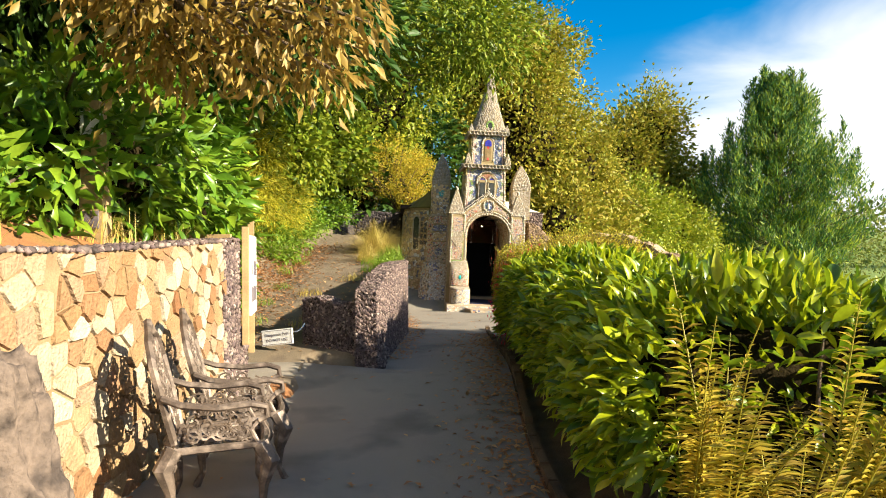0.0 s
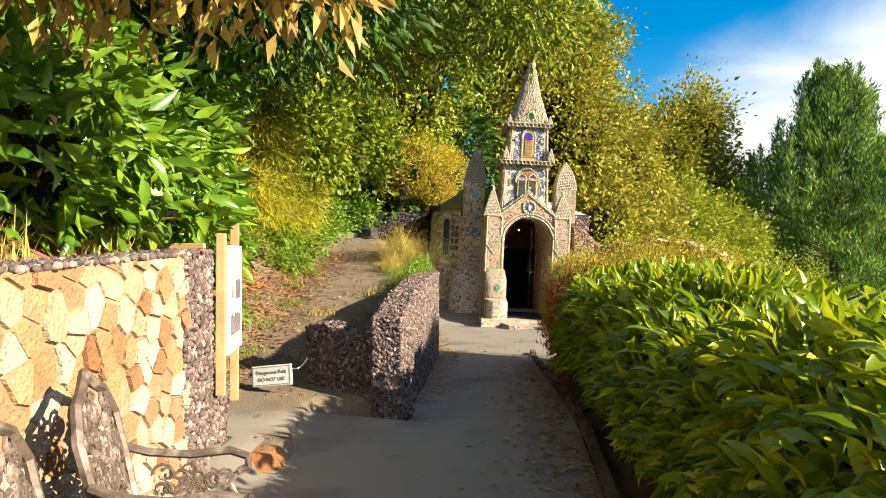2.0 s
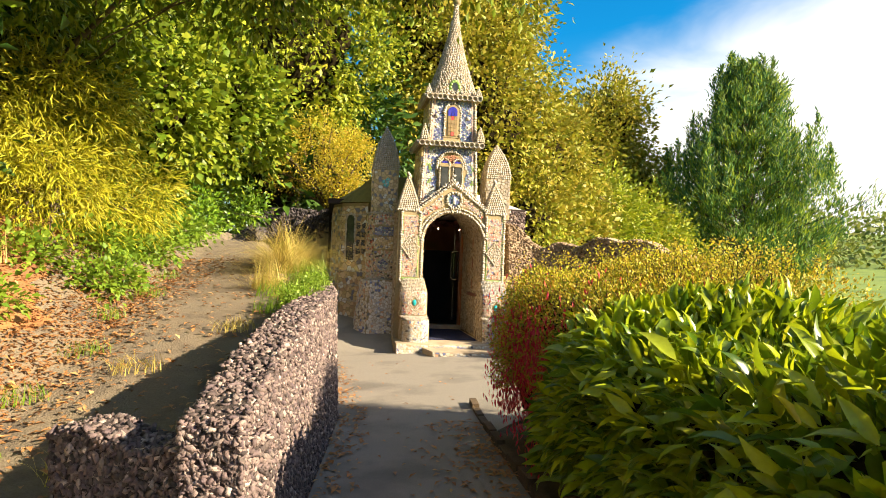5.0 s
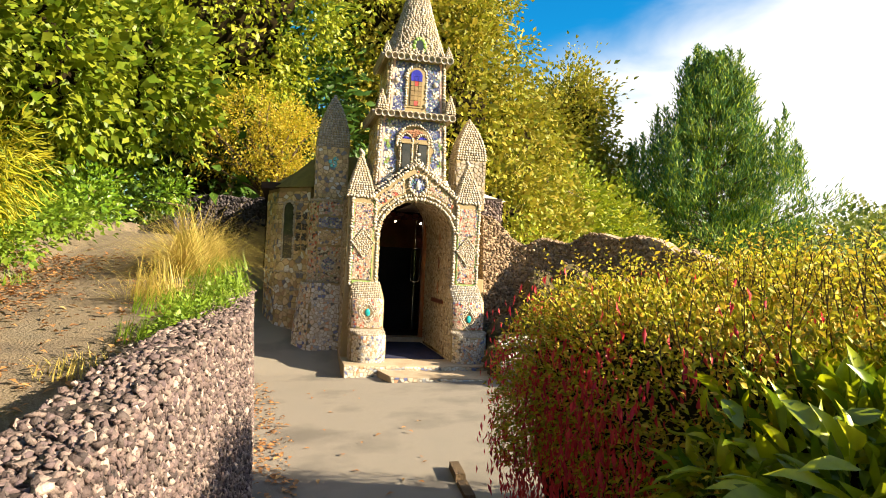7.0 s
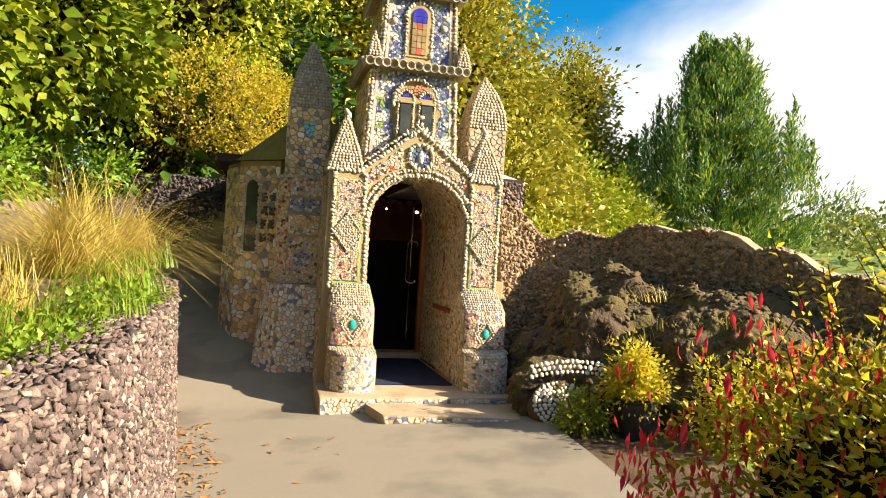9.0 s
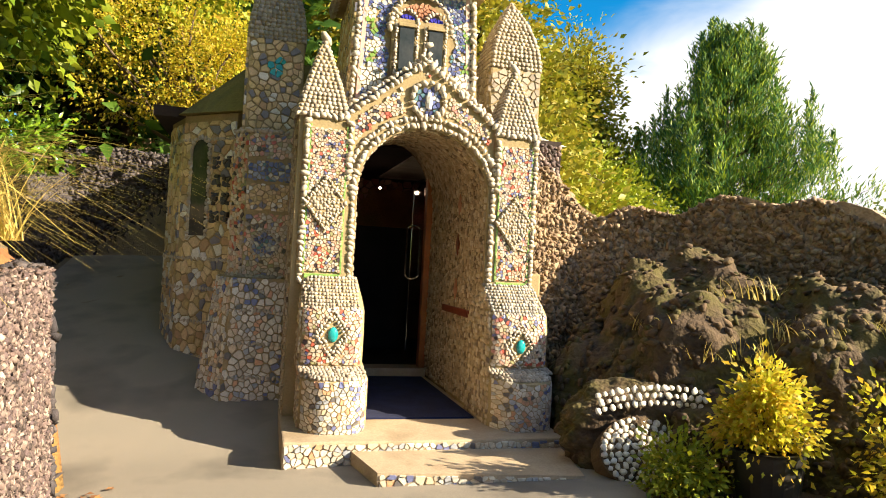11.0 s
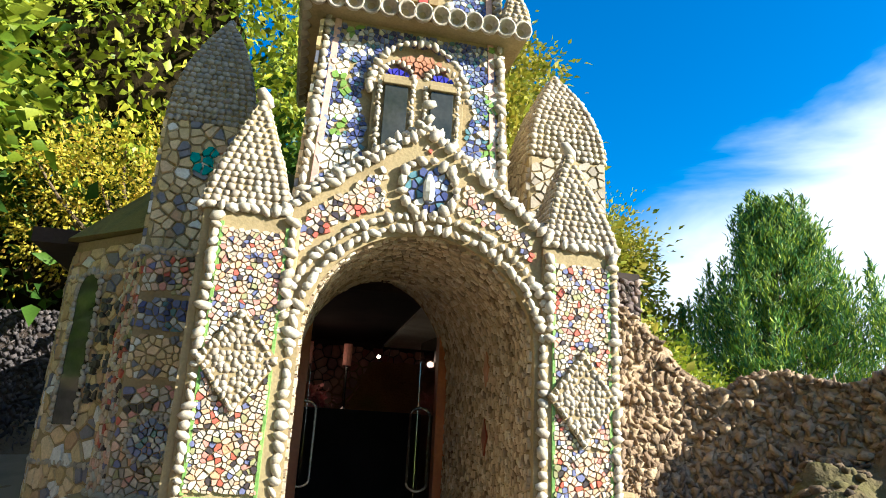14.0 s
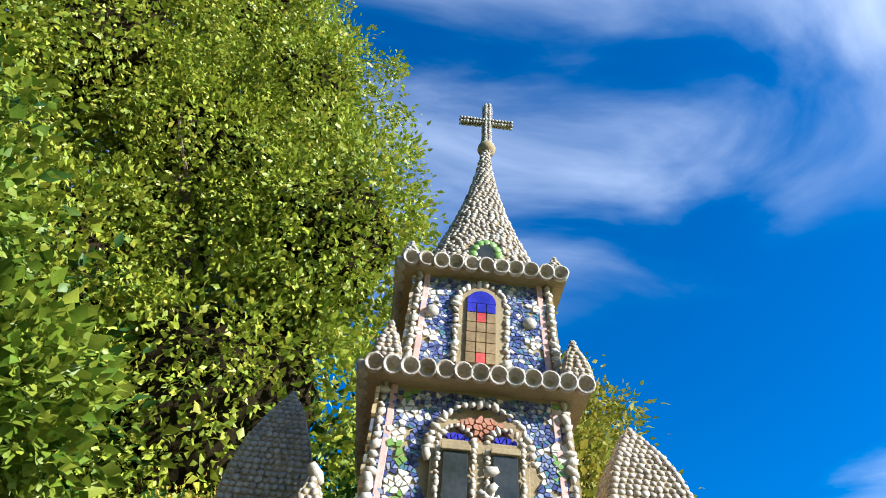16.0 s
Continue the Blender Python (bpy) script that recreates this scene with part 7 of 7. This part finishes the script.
def armchair():
    """Faces +x; origin on the ground under the seat."""
    t = thing("garden_chair", Matrix.Identity(4), "weathered cast-iron garden armchair with scrollwork", "chair", "chairs along the wall")
    wd, sz = 0.27, 0.42
    V, F = [], []
    rim = [(0.27, -wd, sz), (0.29, 0, sz - 0.01), (0.27, wd, sz), (-0.2, wd * 0.9, sz - 0.02), (-0.2, -wd * 0.9, sz - 0.02), (0.27, -wd, sz)]
    tube(rim, 0.022, 6, V, F)
    scrolls(lambda u, v: (-0.2 + u, -wd + v, sz - 0.01), 0.46, 2 * wd, 75, 3, V, F, 0.011)
    part("seat", (V, F), IRON, t)
    V, F = [], []
    for k in range(15):
        u = -wd + 2 * wd * k / 14
        tube([(0.275, u, sz), (0.28, u, sz - 0.075)], 0.013, 4, V, F)
    tube([(0.28, -wd, sz - 0.08), (0.285, 0, sz - 0.1), (0.28, wd, sz - 0.08)], 0.013, 6, V, F)
    part("apron", (V, F), IRON, t)
    back = lambda u, v: (-0.2 - 0.16 * v / 0.65, -0.24 + u, sz + 0.02 + v)
    outline = [(0.02, 0), (-0.01, 0.2), (-0.02, 0.42), (0.06, 0.54), (0.16, 0.585), (0.24, 0.64), (0.32, 0.585), (0.42, 0.54), (0.5, 0.42), (0.49, 0.2), (0.46, 0)]
    V, F = [], []
    tube([back(*p) for p in outline], 0.023, 6, V, F)
    scrolls(back, 0.48, 0.58, 95, 8, V, F, 0.011, lambda u, v: v < 0.5 or abs(u - 0.24) < 0.16)
    part("backrest", (V, F), IRON, t)
    for s in (-1, 1):
        V, F = [], []
        tube([(-0.26, s * wd, 0.70), (-0.16, s * (wd + 0.02), 0.66), (0.02, s * (wd + 0.03), 0.635), (0.2, s * (wd + 0.02), 0.645), (0.28, s * wd, 0.62), (0.285, s * wd, 0.57), (0.24, s * wd, 0.55)], 0.02, 7, V, F)
        tube([(0.24, s * wd, 0.55), (0.2, s * wd, 0.5), (0.24, s * wd, sz)], 0.013, 6, V, F)
        arm = part("armrest", (V, F), IRON, t)
        V, F = [], []
        scrolls(lambda u, v: (-0.16 + u, s * wd, sz + v), 0.38, 0.2, 26, 11 + s, V, F, 0.008)
        part("arm_scrollwork", (V, F), IRON, arm)
        for fx0, dx in ((0.25, 0.09), (-0.2, -0.09)):
            V, F = [], []
            tube([(fx0, s * wd * 0.93, sz), (fx0 + dx * 0.6, s * wd, sz - 0.1), (fx0 + dx * 0.2, s * wd, 0.2), (fx0 + dx * 0.1, s * wd, 0.08), (fx0 + dx * 0.55, s * wd, 0.0)], [0.05, 0.055, 0.03, 0.02, 0.028], 7, V, F)
            leg = part("leg", (V, F), IRON, t)
            V, F = [], []
            scrolls(lambda u, v: (fx0 + (u - 0.02) * (1 if dx > 0 else -1), s * (wd + 0.012), 0.28 + v), 0.09, 0.14, 6, 20, V, F, 0.007)
            part("leg_scroll", (V, F), IRON, leg)
    return t


ch = armchair()
ch.matrix_world = pose(-1.36, 4.24, -0.02, 0, 0, 18) @ Matrix.Diagonal((1.12, 1.2, 1.13, 1))
copy_thing(ch, pose(-1.44, 5.0, -0.01, 0, 0, 16))

# rounded stone pillar close to the start
rock("stone_pillar", (-1.3, 1.8, 0.0), [(-1.3, 1.8, 0.45, 0.36, 0.34, 0.98)], GREYSTONE, "rounded dark stone pillar against the wall")

# ---- signs ----
sg = thing("notice_board", pose(-2.05, 7.34, 0.0, 0, 0, 101.5), "white printed notice board on two timber posts", "sign")
for u, z0, z1 in ((-0.35, 0.68, 1.93), (0.33, 0.5, 2.05)):
    part("post", box(u - 0.035, u + 0.035, -0.03, 0.04, z0, z1, 0.006), POSTWOOD, sg, "pale timber post")
bd = part("board", box(-0.32, 0.36, -0.052, -0.031, 0.98, 1.84, 0.003), SIGNWHITE, sg, "white printed board")
for k, (u, h) in enumerate(((-0.24, 0.16), (-0.17, 0.17), (-0.10, 0.15), (-0.03, 0.17), (0.04, 0.16), (0.11, 0.17), (0.18, 0.15), (0.25, 0.16))):
    part("print_bar", box(u - 0.022, u + 0.022, -0.056, -0.0525, 1.12, 1.12 + h, 0.0), INK, bd)
for u in (0.02, 0.09, 0.16, 0.23):
    part("print_bar", box(u - 0.022, u + 0.022, -0.056, -0.0525, 1.40, 1.56, 0.0), INK, bd)
part("emblem", box(-0.22, -0.12, -0.056, -0.0525, 1.42, 1.52, 0.0), PINKINK, bd, "small pink emblem")
strip_wall("wall_stub", [(-2.05, 6.99), (-2.10, 7.35), (-2.24, 7.75)], lambda f: 0.86 - 0.34 * f, 0.34, CLINKBED, "low broken end of the clinker wall under the notice board", 0.02, (1,), base_of=lambda x, y: 0.05)
rail = thing("rail", pose(-2.72, 7.25, 1.6), "pale timber rail behind the wall", "rail")
part("bar", box(-0.7, 0.5, -0.03, 0.03, 0.16, 0.26, 0.006), POSTWOOD, rail)
part("stake", box(-0.5, -0.42, -0.03, 0.03, -0.3, 0.2, 0.004), POSTWOOD, rail)

cs = thing("chain_sign", pose(-2.0, 8.36, 0.59, -6, -7, -14), "small white path sign hung on a chain", "sign")
plate = part("plate", box(-0.22, 0.22, -0.012, 0.012, -0.1, 0.1, 0.008), SIGNWHITE, cs)


def lettering(text, size, m, mat, parent):
    """A line of raised print, centred, from the built-in font."""
    cu = bpy.data.curves.new("lettering", "FONT")
    cu.body, cu.size, cu.align_x, cu.align_y, cu.extrude = text, size, "CENTER", "CENTER", 0.001
    tmp = new("lettering", cu)
    me = bpy.data.meshes.new_from_object(tmp.evaluated_get(bpy.context.evaluated_depsgraph_get()))
    bpy.data.objects.remove(tmp)
    me.materials.clear()
    me.materials.append(mat)
    return part("lettering", me, mat, parent, m=m)


lettering("Dangerous Path", 0.052, pose(0, -0.0135, 0.032, 90), INK, plate)
lettering("DO NOT USE", 0.05, pose(0, -0.0135, -0.036, 90), INK, plate)
for x0, x1, z0, z1 in ((-0.205, 0.205, 0.083, 0.087), (-0.205, 0.205, -0.087, -0.083), (-0.205, -0.201, -0.083, 0.083), (0.201, 0.205, -0.083, 0.083)):
    part("border", box(x0, x1, -0.0145, -0.0118, z0, z1), INK, plate)
V, F = [], []
for a, b in (((-0.2, 0, 0.06), (-0.62, 0.15, 0.30)), ((0.2, 0, 0.06), (0.36, 0.08, 0.14))):
    pts = [Vector(a).lerp(Vector(b), k / 12) - Vector((0, 0, 0.05 * math.sin(math.pi * k / 12))) for k in range(13)]
    for p, q in zip(pts[:-1], pts[1:]):
        tube([p, p.lerp(q, 0.5) + Vector((0, 0, 0.008)), q], 0.006, 5, V, F)
part("chain", (V, F), STEEL, cs, "rusty chain")

stake = thing("stake", pose(-2.62, 8.5, 0.3, 0, 14, 0), "short leaning timber stake holding the chain", "stake")
part("shaft", box(-0.025, 0.025, -0.025, 0.025, -0.1, 0.42, 0.004), BARK, stake)

# carved post behind the wall
gp = thing("marker_post", pose(-2.62, 5.15, 1.6), "pale timber marker post with a small plaque", "post")
part("shaft", extrude_xy([(-0.11, -0.07), (0.11, -0.07), (0.11, 0.07), (-0.11, 0.07)], 0, 1.25, [(-0.06, -0.06), (0.06, -0.06), (0.06, 0.06), (-0.06, 0.06)]), POSTWOOD, gp)
part("plaque", box(-0.07, 0.07, -0.085, -0.07, 0.24, 0.38, 0.003), INK, gp, "dark engraved plaque")
part("notice", box(-0.08, 0.1, -0.075, -0.062, 0.98, 1.16, 0.003), SIGNWHITE, gp, "white notice card")

# ---- kerb, litter ----
kerb = tagged(new("kerb"), "narrow stone kerb between path and soil bed", "kerb", kind="structure")
for k in range(34):
    y = 0.6 + k * 0.36
    part("kerb_stone", mesh_of("kerb_stone", *prisms([[(0.90, y), (0.98, y), (0.98, y + 0.34), (0.90, y + 0.34)]], lambda u, v, h: (u + 0.05 * math.sin(v * 0.9), v, float(height(0.5, v)) + h), 0.07, 0.9, k), SOIL), SOIL, kerb)


def litter(n, x0, x1, y0, y1, size, bias):
    x = x1 - np.abs(rng.normal(0, 0.5, n)) * (x1 - x0) if bias > 1.5 else x1 - (x1 - x0) * rng.random(n) ** bias
    y = rng.uniform(y0, y1, n)
    z = height(np.clip(x, -5, 0.9), y) + 0.02 + 0.012 * rng.random(n)
    a = rng.normal(size=(n, 3))
    a[:, 2] *= 0.15
    return np.stack([x, y, z], 1), a


lt = thing("leaf_litter", Matrix.Identity(4), "dry brown leaves fallen on the path and bank", "leaves", kind="stuff")
Q = [litter(1700, 0.25, 0.88, 1.0, 12.0, 0.05, 1.7), litter(160, -1.9, 0.8, 2.5, 16, 0.05, 1.0), litter(5200, -4.3, -2.7, 8.0, 13.8, 0.06, 1.0), litter(500, -0.6, -0.45, 9.0, 16.6, 0.05, 1.0), litter(900, -3.0, -0.95, 8.3, 16.0, 0.05, 1.0), litter(2600, -3.2, -2.2, 8.4, 15.5, 0.05, 0.6)]
P, A = np.concatenate([q[0] for q in Q]), np.concatenate([q[1] for q in Q])
near = (P[:, 0] > -0.62) & (P[:, 0] < -0.44)
P[near, 0] = wall_x(P[near, 1]) + 0.04 + 0.3 * rng.random(near.sum()) ** 1.6
P[:, 2] = np.maximum(P[:, 2], height(P[:, 0], P[:, 1]) + 0.015)
part("fallen_leaves", leaves("fallen_leaves", P, A, 0.07, 0.5, LITTER, 0.9), LITTER, lt, kind="stuff")
cream_wall()
